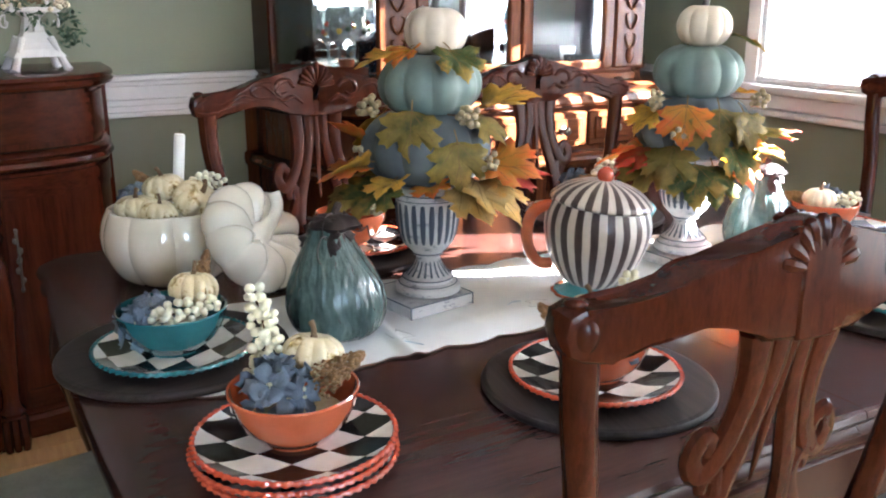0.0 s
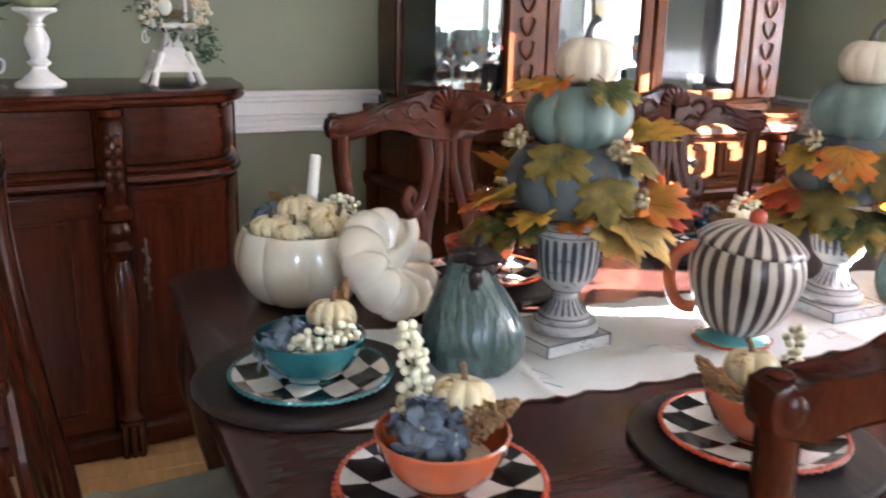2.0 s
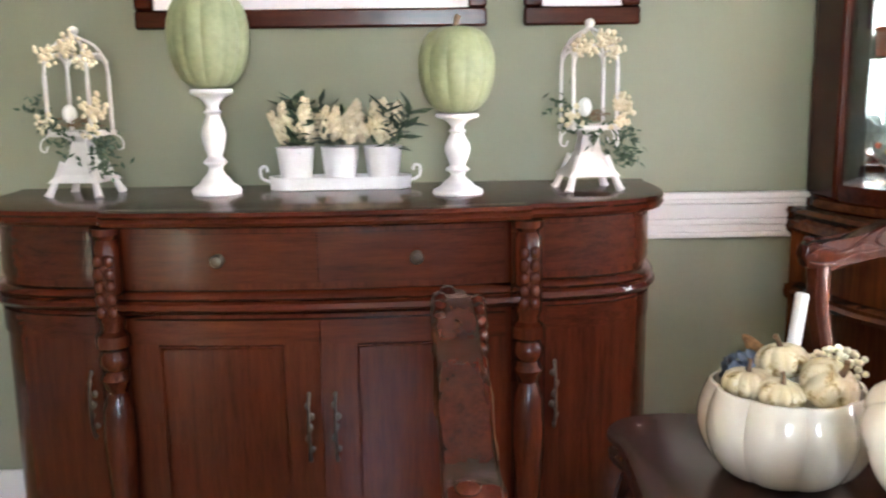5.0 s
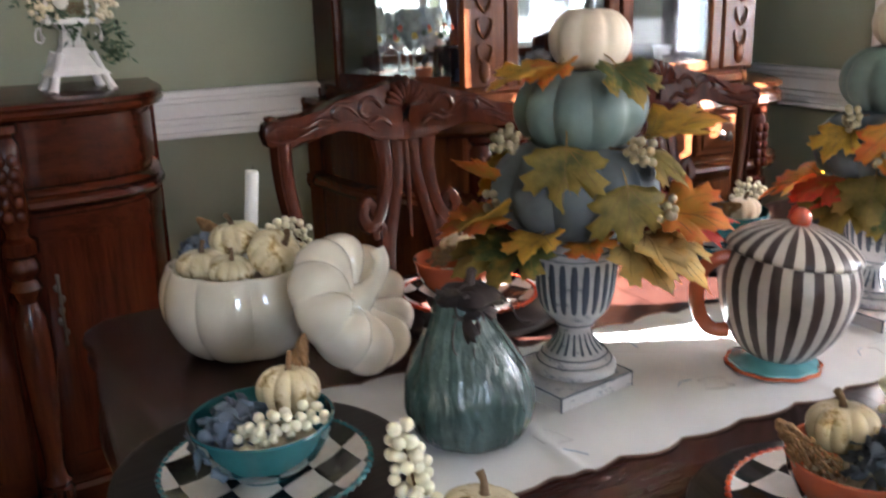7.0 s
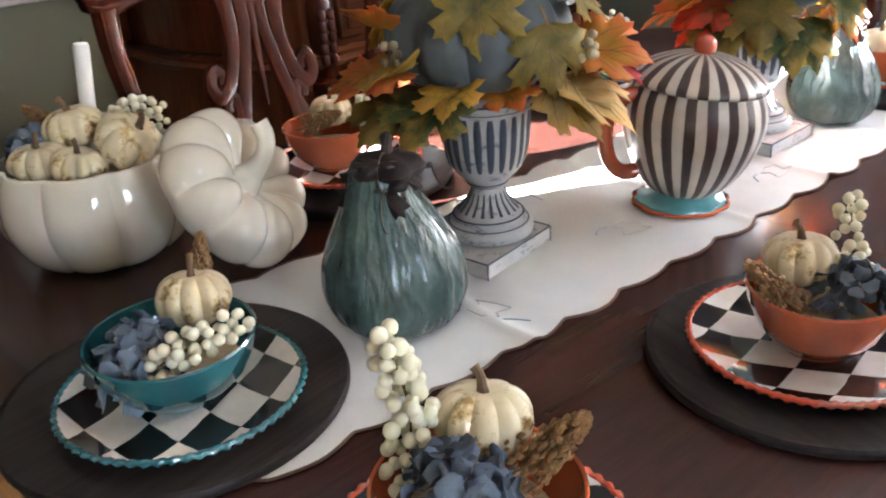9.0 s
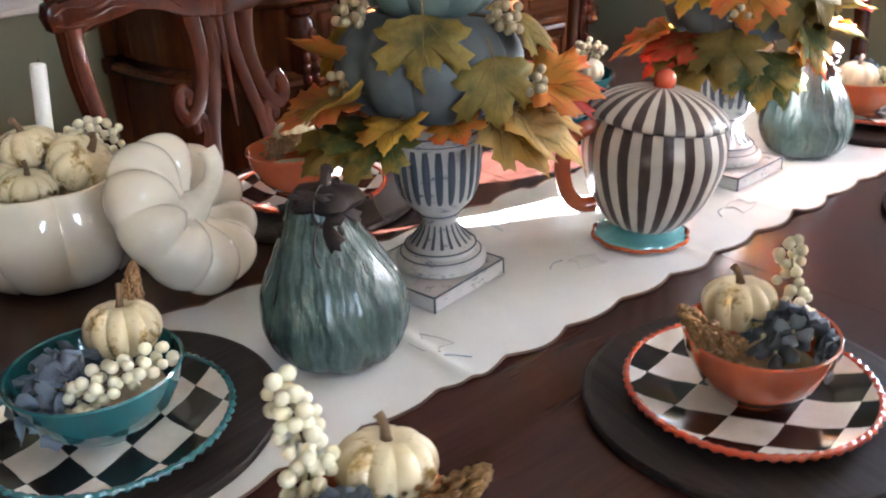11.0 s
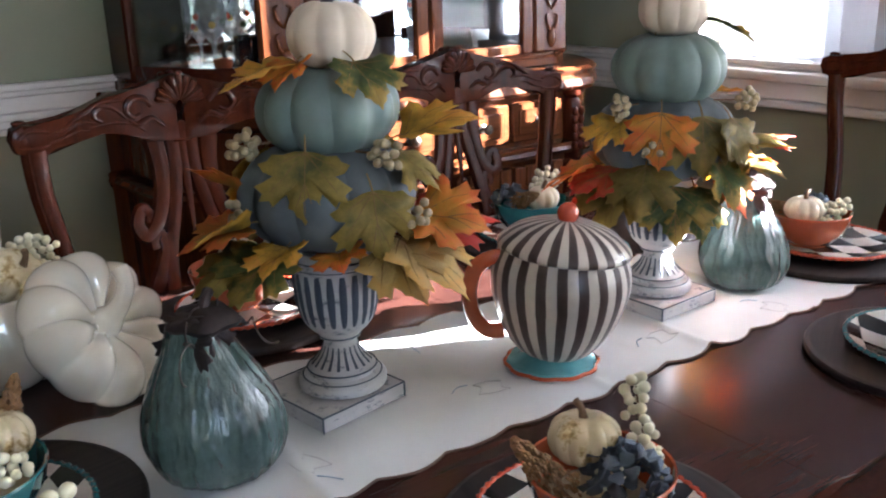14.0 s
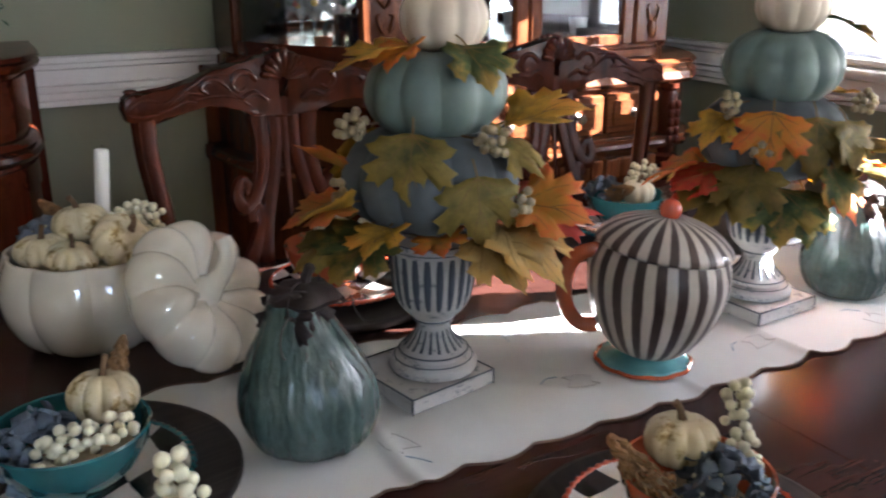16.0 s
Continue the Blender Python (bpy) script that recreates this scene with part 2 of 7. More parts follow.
def harlequin():
    """Black and ivory lozenges under a clear glaze."""
    m, t, p = tree("harlequin_glaze")
    tc = t.nodes.new("ShaderNodeTexCoord")
    s = t.nodes.new("ShaderNodeSeparateXYZ")
    t.links.new(tc.outputs["Object"], s.inputs[0])
    wob = noise_of(t, tc.outputs["Object"], 26.0, 2.0)
    x = math_of(t, 'MULTIPLY_ADD', wob, 0.006, s.outputs[0])
    a = math_of(t, 'MULTIPLY', x, 1 / 0.055)
    b = math_of(t, 'MULTIPLY', s.outputs[1], 1 / 0.080)
    u = math_of(t, 'FLOOR', math_of(t, 'ADD', a, b))
    w = math_of(t, 'FLOOR', math_of(t, 'SUBTRACT', a, b))
    par = math_of(t, 'FLOORED_MODULO', math_of(t, 'ADD', u, w), 2.0)
    ivory = ramp(t, noise_of(t, tc.outputs["Object"], 40.0), [(0.3, (0.62, 0.58, 0.50)), (0.7, (0.72, 0.69, 0.62))])
    t.links.new(mix(t, par, (0.012, 0.010, 0.010), ivory), p.inputs["Base Color"])
    p.inputs["Roughness"].default_value = 0.14
    p.inputs["Coat Weight"].default_value = 0.3
    p.inputs["Coat Roughness"].default_value = 0.04
    bump(t, p, wob, 0.1, 0.002)
    return m


def striped(name, count, twist, c1, c2, wob=0.25, rough=0.30, duty=0.5):
    """Hand-painted upright stripes round a turned form."""
    m, t, p = tree(name)
    tc = t.nodes.new("ShaderNodeTexCoord")
    s = t.nodes.new("ShaderNodeSeparateXYZ")
    t.links.new(tc.outputs["Object"], s.inputs[0])
    ang = math_of(t, 'ARCTAN2', s.outputs[1], s.outputs[0])
    turn = math_of(t, 'MULTIPLY', ang, count / (2 * math.pi))
    turn = math_of(t, 'MULTIPLY_ADD', s.outputs[2], twist, turn)
    turn = math_of(t, 'MULTIPLY_ADD', noise_of(t, tc.outputs["Object"], 14.0, 2.0), wob, turn)
    fr = math_of(t, 'FRACT', math_of(t, 'ADD', turn, 64.0))
    sel = math_of(t, 'GREATER_THAN', fr, duty)
    v = noise_of(t, tc.outputs["Object"], 70.0, 3.0)
    light = ramp(t, v, [(0.3, tuple(x * 0.9 for x in c1)), (0.7, c1)])
    deep = ramp(t, v, [(0.3, c2), (0.7, tuple(x * 1.5 for x in c2))])
    t.links.new(mix(t, sel, light, deep), p.inputs["Base Color"])
    p.inputs["Roughness"].default_value = rough
    p.inputs["Coat Weight"].default_value = 0.12
    p.inputs["Coat Roughness"].default_value = 0.06
    return m


def distressed(name, paint, under, amount=0.56):
    """Chalk paint rubbed through to a darker ground."""
    m, t, p = tree(name)
    v = coords(t)
    w = ramp(t, noise_of(t, coords(t, (1, 1, 2.5)), 36.0, 6.0, 0.75), [(amount, (0, 0, 0)), (amount + 0.1, (1, 1, 1))])
    base = ramp(t, noise_of(t, v, 30.0), [(0.3, tuple(x * 0.86 for x in paint)), (0.7, paint)])
    t.links.new(mix(t, w, base, under), p.inputs["Base Color"])
    p.inputs["Roughness"].default_value = 0.7
    bump(t, p, noise_of(t, v, 90.0), 0.3, 0.001)
    return m


def maple(name, c1, c2, c3, heart=None):
    """A cloth leaf, shaded from heart to tip by blotches, with light through it."""
    m, t, p = tree(name)
    v = coords(t)
    if heart:
        # each leaf's blotches lie elsewhere, greener at the heart and brighter to the tips
        oi = t.nodes.new("ShaderNodeObjectInfo")
        off = t.nodes.new("ShaderNodeVectorMath")
        off.operation = 'ADD'
        t.links.new(v, off.inputs[0])
        t.links.new(math_of(t, 'MULTIPLY', oi.outputs["Random"], 37.0), off.inputs[1])
        far = t.nodes.new("ShaderNodeVectorMath")
        far.operation = 'DISTANCE'
        far.inputs[1].default_value = (0.0, 0.30, 0.0)
        t.links.new(v, far.inputs[0])
        f = math_of(t, 'ADD', math_of(t, 'MULTIPLY', noise_of(t, off.outputs[0], 3.2, 4.0, 0.62), 0.85), math_of(t, 'MULTIPLY', far.outputs["Value"], 0.42))
        f = math_of(t, 'ADD', f, math_of(t, 'MULTIPLY', noise_of(t, off.outputs[0], 26.0, 3.0), 0.12))
        col = ramp(t, f, [(0.38, heart), (0.50, c1), (0.63, c2), (0.78, c3)])
        hsv = t.nodes.new("ShaderNodeHueSaturation")
        t.links.new(math_of(t, 'MULTIPLY_ADD', oi.outputs["Random"], 0.40, 0.95), hsv.inputs["Value"])
        t.links.new(col, hsv.inputs["Color"])
        col = hsv.outputs[0]
    else:
        f = math_of(t, 'ADD', math_of(t, 'MULTIPLY', noise_of(t, v, 3.0, 3.0), 0.9), math_of(t, 'MULTIPLY', noise_of(t, v, 60.0), 0.1))
        col = ramp(t, f, [(0.36, c1), (0.5, c2), (0.64, c3)])
    t.links.new(col, p.inputs["Base Color"])
    p.inputs["Roughness"].default_value = 0.6
    tr = t.nodes.new("ShaderNodeBsdfTranslucent")
    t.links.new(col, tr.inputs["Color"])
    mx = t.nodes.new("ShaderNodeMixShader")
    mx.inputs[0].default_value = 0.48 if heart else 0.35
    out = t.nodes["Material Output"]
    t.links.new(p.outputs[0], mx.inputs[1])
    t.links.new(tr.outputs[0], mx.inputs[2])
    t.links.new(mx.outputs[0], out.inputs[0])
    bump(t, p, noise_of(t, v, 160.0), 0.2, 0.001)
    return m


def clear_glass(name, tint=(0.95, 0.98, 0.97), rough=0.0):
    m, t, p = tree(name)
    p.inputs["Base Color"].default_value = rgb(tint)
    p.inputs["Roughness"].default_value = rough
    p.inputs["Transmission Weight"].default_value = 1.0
    p.inputs["IOR"].default_value = 1.45
    return m


def pane_glass(name, cloud=0.0):
    """A thin pane: mostly clear, with a mirror's share of gloss."""
    m, t, p = tree(name)
    tr = t.nodes.new("ShaderNodeBsdfTransparent")
    tr.inputs[0].default_value = (0.93, 0.96, 0.95, 1)
    gl = t.nodes.new("ShaderNodeBsdfGlossy")
    gl.inputs["Roughness"].default_value = 0.01
    fr = t.nodes.new("ShaderNodeFresnel")
    fr.inputs[0].default_value = 1.5
    mx = t.nodes.new("ShaderNodeMixShader")
    t.links.new(math_of(t, 'MULTIPLY_ADD', fr.outputs[0], 0.9, 0.03), mx.inputs[0])
    t.links.new(tr.outputs[0], mx.inputs[1])
    t.links.new(gl.outputs[0], mx.inputs[2])
    last = mx
    if cloud:
        # painted glass: the milky, scattering share stands in for sun on the goblets
        tl = t.nodes.new("ShaderNodeBsdfTranslucent")
        tl.inputs[0].default_value = (0.86, 0.90, 0.88, 1)
        df = t.nodes.new("ShaderNodeBsdfDiffuse")
        df.inputs[0].default_value = (0.86, 0.90, 0.88, 1)
        both = t.nodes.new("ShaderNodeMixShader")
        t.links.new(tl.outputs[0], both.inputs[1])
        t.links.new(df.outputs[0], both.inputs[2])
        last = t.nodes.new("ShaderNodeMixShader")
        t.links.new(math_of(t, 'MULTIPLY', noise_of(t, coords(t), 40.0, 3.0), cloud * 2), last.inputs[0])
        t.links.new(mx.outputs[0], last.inputs[1])
        t.links.new(both.outputs[0], last.inputs[2])
    t.links.new(last.outputs[0], t.nodes["Material Output"].inputs[0])
    return m


def mirror_glass():
    m, t, p = tree("silvered_mirror")
    p.inputs["Base Color"].default_value = (0.86, 0.88, 0.87, 1)
    p.inputs["Metallic"].default_value = 1.0
    p.inputs["Roughness"].default_value = 0.02
    return m


GOLDPUMP = gold_flecked()
HARLEQUIN = harlequin()
STRIPE_BODY = striped("brown_striped_glaze", 21, 3.0, (0.55, 0.50, 0.43), (0.040, 0.024, 0.020), 0.2)
STRIPE_LID = striped("brown_striped_lid_glaze", 21, 0.0, (0.55, 0.50, 0.43), (0.040, 0.024, 0.020), 0.2)
URNPAINT = distressed("whitewashed_urn_paint", (0.51, 0.50, 0.48), (0.13, 0.145, 0.165), 0.56)
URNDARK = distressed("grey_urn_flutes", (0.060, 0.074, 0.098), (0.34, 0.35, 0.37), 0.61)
PLANTERWHITE = distressed("shabby_white_metal", (0.70, 0.66, 0.63), (0.40, 0.30, 0.24), 0.64)
LEAVES = [
    maple("olive_gold_leaf", (0.145, 0.118, 0.024), (0.21, 0.160, 0.032), (0.29, 0.205, 0.042), (0.075, 0.080, 0.024)),
    maple("yellow_leaf", (0.36, 0.23, 0.03), (0.54, 0.34, 0.04), (0.60, 0.32, 0.05), (0.22, 0.17, 0.03)),
    maple("green_gold_leaf", (0.055, 0.085, 0.022), (0.10, 0.12, 0.026), (0.36, 0.24, 0.04), (0.035, 0.060, 0.018)),
    maple("orange_leaf", (0.46, 0.24, 0.03), (0.55, 0.22, 0.028), (0.58, 0.15, 0.03), (0.34, 0.22, 0.03)),
    maple("red_orange_leaf", (0.50, 0.075, 0.025), (0.58, 0.10, 0.03), (0.52, 0.05, 0.025), (0.46, 0.24, 0.035)),
    maple("pale_gold_leaf", (0.42, 0.31, 0.11), (0.54, 0.40, 0.14), (0.58, 0.38, 0.10), (0.30, 0.24, 0.08)),
]
VEIN = plain("leaf_vein", (0.19, 0.115, 0.028), (0.27, 0.165, 0.04), 40.0, 200.0, (0.6, 0.8))
CLEAR = clear_glass("clear_glass")
PANE = pane_glass("window_pane")
GOBLET = pane_glass("clouded_goblet_glass", 0.22)
CHARGER.node_tree.nodes["Principled BSDF"].inputs["Specular IOR Level"].default_value = 0.25
GOURD.node_tree.nodes["Principled BSDF"].inputs["Coat Weight"].default_value = 0.3
for varnished, shine in ((CHAIRWOOD, 0.17), (CHERRY, 0.18), (CHERRY_H, 0.22), (HUTCHWOOD, 0.20), (HUTCHWOOD_H, 0.22), (TABLE, 0.36)):
    varnished.node_tree.nodes["Principled BSDF"].inputs["Specular IOR Level"].default_value = shine
MIRROR = mirror_glass()
FABRIC_TRANSLUCENT = maple("sunlit_blind", (0.40, 0.40, 0.41), (0.43, 0.43, 0.44), (0.46, 0.46, 0.47))
# dark cloth for the added sheer, so that it passes little fill light
ADDED_SHEER = maple("added_sheer_cloth", (0.115, 0.115, 0.115), (0.125, 0.125, 0.125), (0.135, 0.135, 0.135))

# ---------------- building helpers ----------------
RIGHT = Vector((0.875, -0.485, 0.0))       # across and away, as one stands at the near corner of the table
FWD = Vector((0.485, 0.875, 0.0))
TOP = 0.76                                  # the tabletop's height


def part(name, bm, material, parent=None, label="", angle=38.0):
    """Links a bmesh as one mesh object under a thing or a part."""
    me = bpy.data.meshes.new(name)
    bmesh.ops.recalc_face_normals(bm, faces=bm.faces)
    bm.to_mesh(me)
    bm.free()
    me.materials.append(material)
    for f in me.polygons:
        f.use_smooth = True
    me.set_sharp_from_angle(angle=radians(angle))
    ob = new(name, me)
    ob.parent = parent
    if label:
        tagged(ob, label)
    return ob


def piece(name, me, parent, m):
    """One more object on a shared mesh."""
    ob = new(name, me)
    ob.parent = parent
    ob.matrix_basis = m
    return ob


def thing(name, m, label, category, group="", kind=""):
    """The Empty at the base of a thing."""
    ob = new(name)
    ob.empty_display_size = 0.05
    ob.matrix_basis = m
    return tagged(ob, label, category, group, kind)


def lathe(prof, n=40, wave=None, bm=None, cap=True):
    """Turns (radius, height) pairs round z; wave(angle, height) scales the radius."""
    bm = bm or bmesh.new()
    rings = []
    for r, z in prof:
        ring = []
        for k in range(n):
            a = 2 * math.pi * k / n
            q = r * (wave(a, z) if wave else 1.0)
            ring.append(bm.verts.new((q * math.cos(a), q * math.sin(a), z)))
        rings.append(ring)
    for a, b in zip(rings, rings[1:]):
        for k in range(n):
            bm.faces.new((a[k], a[(k + 1) % n], b[(k + 1) % n], b[k]))
    if cap:
        for ring in (rings[0], rings[-1]):
            bm.faces.new(ring)
    return bm


def curve(pts, n=6):
    """Points on a smooth line through pts."""
    ps = [Vector(p) for p in pts]
    out = []
    for i in range(len(ps) - 1):
        a, b, c, d = ps[max(i - 1, 0)], ps[i], ps[i + 1], ps[min(i + 2, len(ps) - 1)]
        for k in range(n):
            s = k / n
            out.append(0.5 * ((2 * b) + (c - a) * s + (2 * a - 5 * b + 4 * c - d) * s * s + (3 * b - a - 3 * c + d) * s ** 3))
    out.append(ps[-1])
    return out


def sweep(pts, radii, seg=8, flat=1.0, up=(0, 1, 0), bm=None):
    """A rod along pts; radii: one, or (start, end), or one per point; flat: thickness along up against width."""
    bm = bm or bmesh.new()
    n = len(pts)
    if isinstance(radii, (int, float)):
        radii = (radii, radii)
    if len(radii) != n:
        k = len(radii) - 1
        radii = [radii[min(int(i / (n - 1) * k), k - 1)] * (1 - (i / (n - 1) * k - min(int(i / (n - 1) * k), k - 1))) + radii[min(int(i / (n - 1) * k), k - 1) + 1] * (i / (n - 1) * k - min(int(i / (n - 1) * k), k - 1)) for i in range(n)]
    u0, rings = Vector(up), []
    for i, p in enumerate(pts):
        d = (Vector(pts[min(i + 1, n - 1)]) - Vector(pts[max(i - 1, 0)])).normalized()
        side = d.cross(u0)
        if side.length < 1e-4:
            side = d.orthogonal()
        side.normalize()
        top = side.cross(d).normalized()
        rings.append([bm.verts.new(Vector(p) + side * (radii[i] * math.cos(2 * math.pi * k / seg)) + top * (radii[i] * flat * math.sin(2 * math.pi * k / seg))) for k in range(seg)])
    for a, b in zip(rings, rings[1:]):
        for k in range(seg):
            bm.faces.new((a[k], a[(k + 1) % seg], b[(k + 1) % seg], b[k]))
    bm.faces.new(rings[0])
    bm.faces.new(rings[-1])
    return bm


def box(x0, x1, y0, y1, z0, z1, bev=0.003, bm=None, seg=1):
    bm = bm or bmesh.new()
    m = Matrix.LocRotScale(((x0 + x1) / 2, (y0 + y1) / 2, (z0 + z1) / 2), None, (abs(x1 - x0), abs(y1 - y0), abs(z1 - z0)))
    vs = bmesh.ops.create_cube(bm, size=1.0, matrix=m)["verts"]
    if bev:
        es = list({e for v in vs for e in v.link_edges})
        bmesh.ops.bevel(bm, geom=es, offset=bev, segments=seg, affect='EDGES', profile=0.5)
    return bm


def slab(outline, layers, bm=None):
    """A flat form with a moulded edge: outline is a ring of (x, y), layers are (inset, z)."""
    bm = bm or bmesh.new()
    n = len(outline)
    ps = [Vector(p) for p in outline]
    area = sum(ps[i].x * ps[(i + 1) % n].y - ps[(i + 1) % n].x * ps[i].y for i in range(n))
    s = 1 if area > 0 else -1
    nor = []
    for i in range(n):
        e = (ps[(i + 1) % n] - ps[i - 1])
        nor.append(Vector((-e.y, e.x)).normalized() * s)
    rings = [[bm.verts.new((ps[i].x + nor[i].x * d, ps[i].y + nor[i].y * d, z)) for i in range(n)] for d, z in layers]
    for a, b in zip(rings, rings[1:]):
        for k in range(n):
            bm.faces.new((a[k], a[(k + 1) % n], b[(k + 1) % n], b[k]))
    bm.faces.new(rings[0])
    bm.faces.new(rings[-1])
    return bm


def prism(outline, y0, y1, bev=0.004, bm=None):
    """An outline of (x, z) given thickness from y0 to y1, its edges eased."""
    bm = bm or bmesh.new()
    a = [bm.verts.new((x, y0, z)) for x, z in outline]
    b = [bm.verts.new((x, y1, z)) for x, z in outline]
    n = len(a)
    f0, f1 = bm.faces.new(a), bm.faces.new(list(reversed(b)))
    for k in range(n):
        bm.faces.new((a[k], b[k], b[(k + 1) % n], a[(k + 1) % n]))
    if bev:
        bmesh.ops.bevel(bm, geom=list({*f0.edges, *f1.edges}), offset=bev, segments=2, affect='EDGES', profile=0.5, clamp_overlap=True)
    return bm


def ball(r, at=(0, 0, 0), sub=1, bm=None, scale=(1, 1, 1)):
    bm = bm or bmesh.new()
    bmesh.ops.create_icosphere(bm, subdivisions=sub, radius=r, matrix=Matrix.LocRotScale(at, None, scale))
    return bm


def aim(at, way, nor=(0, 0, 1), size=1.0):
    """A pose whose y axis points along way and whose z axis lies near nor."""
    y = Vector(way).normalized()
    x = y.cross(Vector(nor)).normalized()
    z = x.cross(y)
    return Matrix.Translation(at) @ Matrix((x, y, z)).transposed().to_4x4() @ Matrix.Scale(size, 4)


def put(x, y, z=0.0, turn=0.0):
    return pose(x, y, z, 0, 0, turn)

def stand(top, knee):
    """Sets a piece of furniture on the floor: what lies below its knee is drawn up to meet it."""
    done = set()

    def lift(z):
        return z if z > knee else FLOOR + z * (knee - FLOOR) / knee
    for o in top.children_recursive:
        if o.type != 'MESH':
            continue
        z = o.matrix_basis.translation.z
        if abs(z) > 1e-6:
            o.matrix_basis.translation.z = lift(z)
        elif o.data.name not in done:
            done.add(o.data.name)
            for v in o.data.vertices:
                v.co.z = lift(v.co.z)
    return top


# ---------------- the room ----------------
NY, EX, WX, SY, CZ = 2.92, 2.45, -2.40, -2.20, 2.50        # north, east, west, south walls, ceiling
FLOOR = 0.13                                                # the floor lies this high over the datum of the plan
WIN = (0.50, 2.15, 0.99, 2.15)                              # the wide east window: y0, y1, z0, z1
HIGH = (-1.90, 0.39, 0.50, 2.20)                            # its neighbour, inferred from mirror reflections, with an added sheer all across
OPEN = 0.95                                                 # the blind's slats are drawn beyond this
SWIN = (-0.40, 0.40, 1.05, 2.05)                            # the south window: x0, x1, z0, z1


def room():
    bm = box(WX - 0.15, EX + 0.15, NY, NY + 0.15, -0.1, CZ + 0.1, 0)
    tagged(part("wall_north", bm, WALL), "sage green painted wall above a white chair rail", "wall", kind="structure")
    bm = bmesh.new()
    x0, x1 = EX, EX + 0.15
    y0, y1, z0, z1 = WIN
    h0, h1, g0, g1 = HIGH
    for a, b, c, d in ((SY - 0.15, h0, -0.1, CZ + 0.1), (h0, h1, -0.1, g0), (h0, h1, g1, CZ + 0.1), (h1, y0, -0.1, CZ + 0.1),
                       (y0, y1, -0.1, z0), (y0, y1, z1, CZ + 0.1), (y1, NY, -0.1, CZ + 0.1)):
        box(x0, x1, a, b, c, d, 0, bm)
    tagged(part("wall_east", bm, WALL), "sage green painted wall with a bright window", "wall", kind="structure")
    bm = bmesh.new()
    a0, a1, b0, b1 = SWIN
    for a, b, c, d in ((WX - 0.15, a0, -0.1, CZ + 0.1), (a0, a1, -0.1, b0), (a0, a1, b1, CZ + 0.1), (a1, EX, -0.1, CZ + 0.1)):
        box(a, b, SY - 0.15, SY, c, d, 0, bm)
    tagged(part("wall_south", bm, WALL), "sage green painted wall", "wall", kind="structure")
    tagged(part("wall_west", box(WX - 0.15, WX, SY, NY, -0.1, CZ + 0.1, 0), WALL), "sage green painted wall", "wall", kind="structure")
    tagged(part("ceiling", box(WX, EX, SY, NY, CZ, CZ + 0.1, 0), CEIL), "white painted ceiling", "ceiling", kind="structure")

    # chair rail: a cap, a flat band and two beads
    def rail(name, horizontal, along0, along1, face, side, up=0.0):
        bm = bmesh.new()
        for d, za, zb in ((0.030, 0.998, 1.016), (0.020, 0.982, 0.999), (0.012, 0.940, 0.983), (0.022, 0.922, 0.941), (0.014, 0.902, 0.923), (0.024, 0.886, 0.903)):
            za, zb = za + up, zb + up
            if horizontal:
                box(along0, along1, face - d if side < 0 else face, face if side < 0 else face + d, za, zb, 0.004, bm)
            else:
                box(face - d if side < 0 else face, face if side < 0 else face + d, along0, along1, za, zb, 0.004, bm)
        tagged(part(name, bm, TRIM), "white moulded chair rail", "chair rail", kind="structure")
    rail("chair_rail_north", True, WX, EX, NY, -1, 0.026)
    rail("chair_rail_east", False, h1 + 0.020, NY - 0.03, EX, -1)
    rail("chair_rail_southeast", False, SY, h0 - 0.062, EX, -1)
    rail("chair_rail_west", False, SY, NY - 0.03, WX, 1)
    for name, a in (("baseboard_north", (WX, EX, NY - 0.016, NY, FLOOR, FLOOR + 0.13)), ("baseboard_east", (EX - 0.016, EX, SY, NY - 0.016, FLOOR, FLOOR + 0.13)), ("baseboard_west", (WX, WX + 0.016, SY, NY - 0.016, FLOOR, FLOOR + 0.13))):
        tagged(part(name, box(*a, 0.004), TRIM), "white painted baseboard", "baseboard", kind="structure")


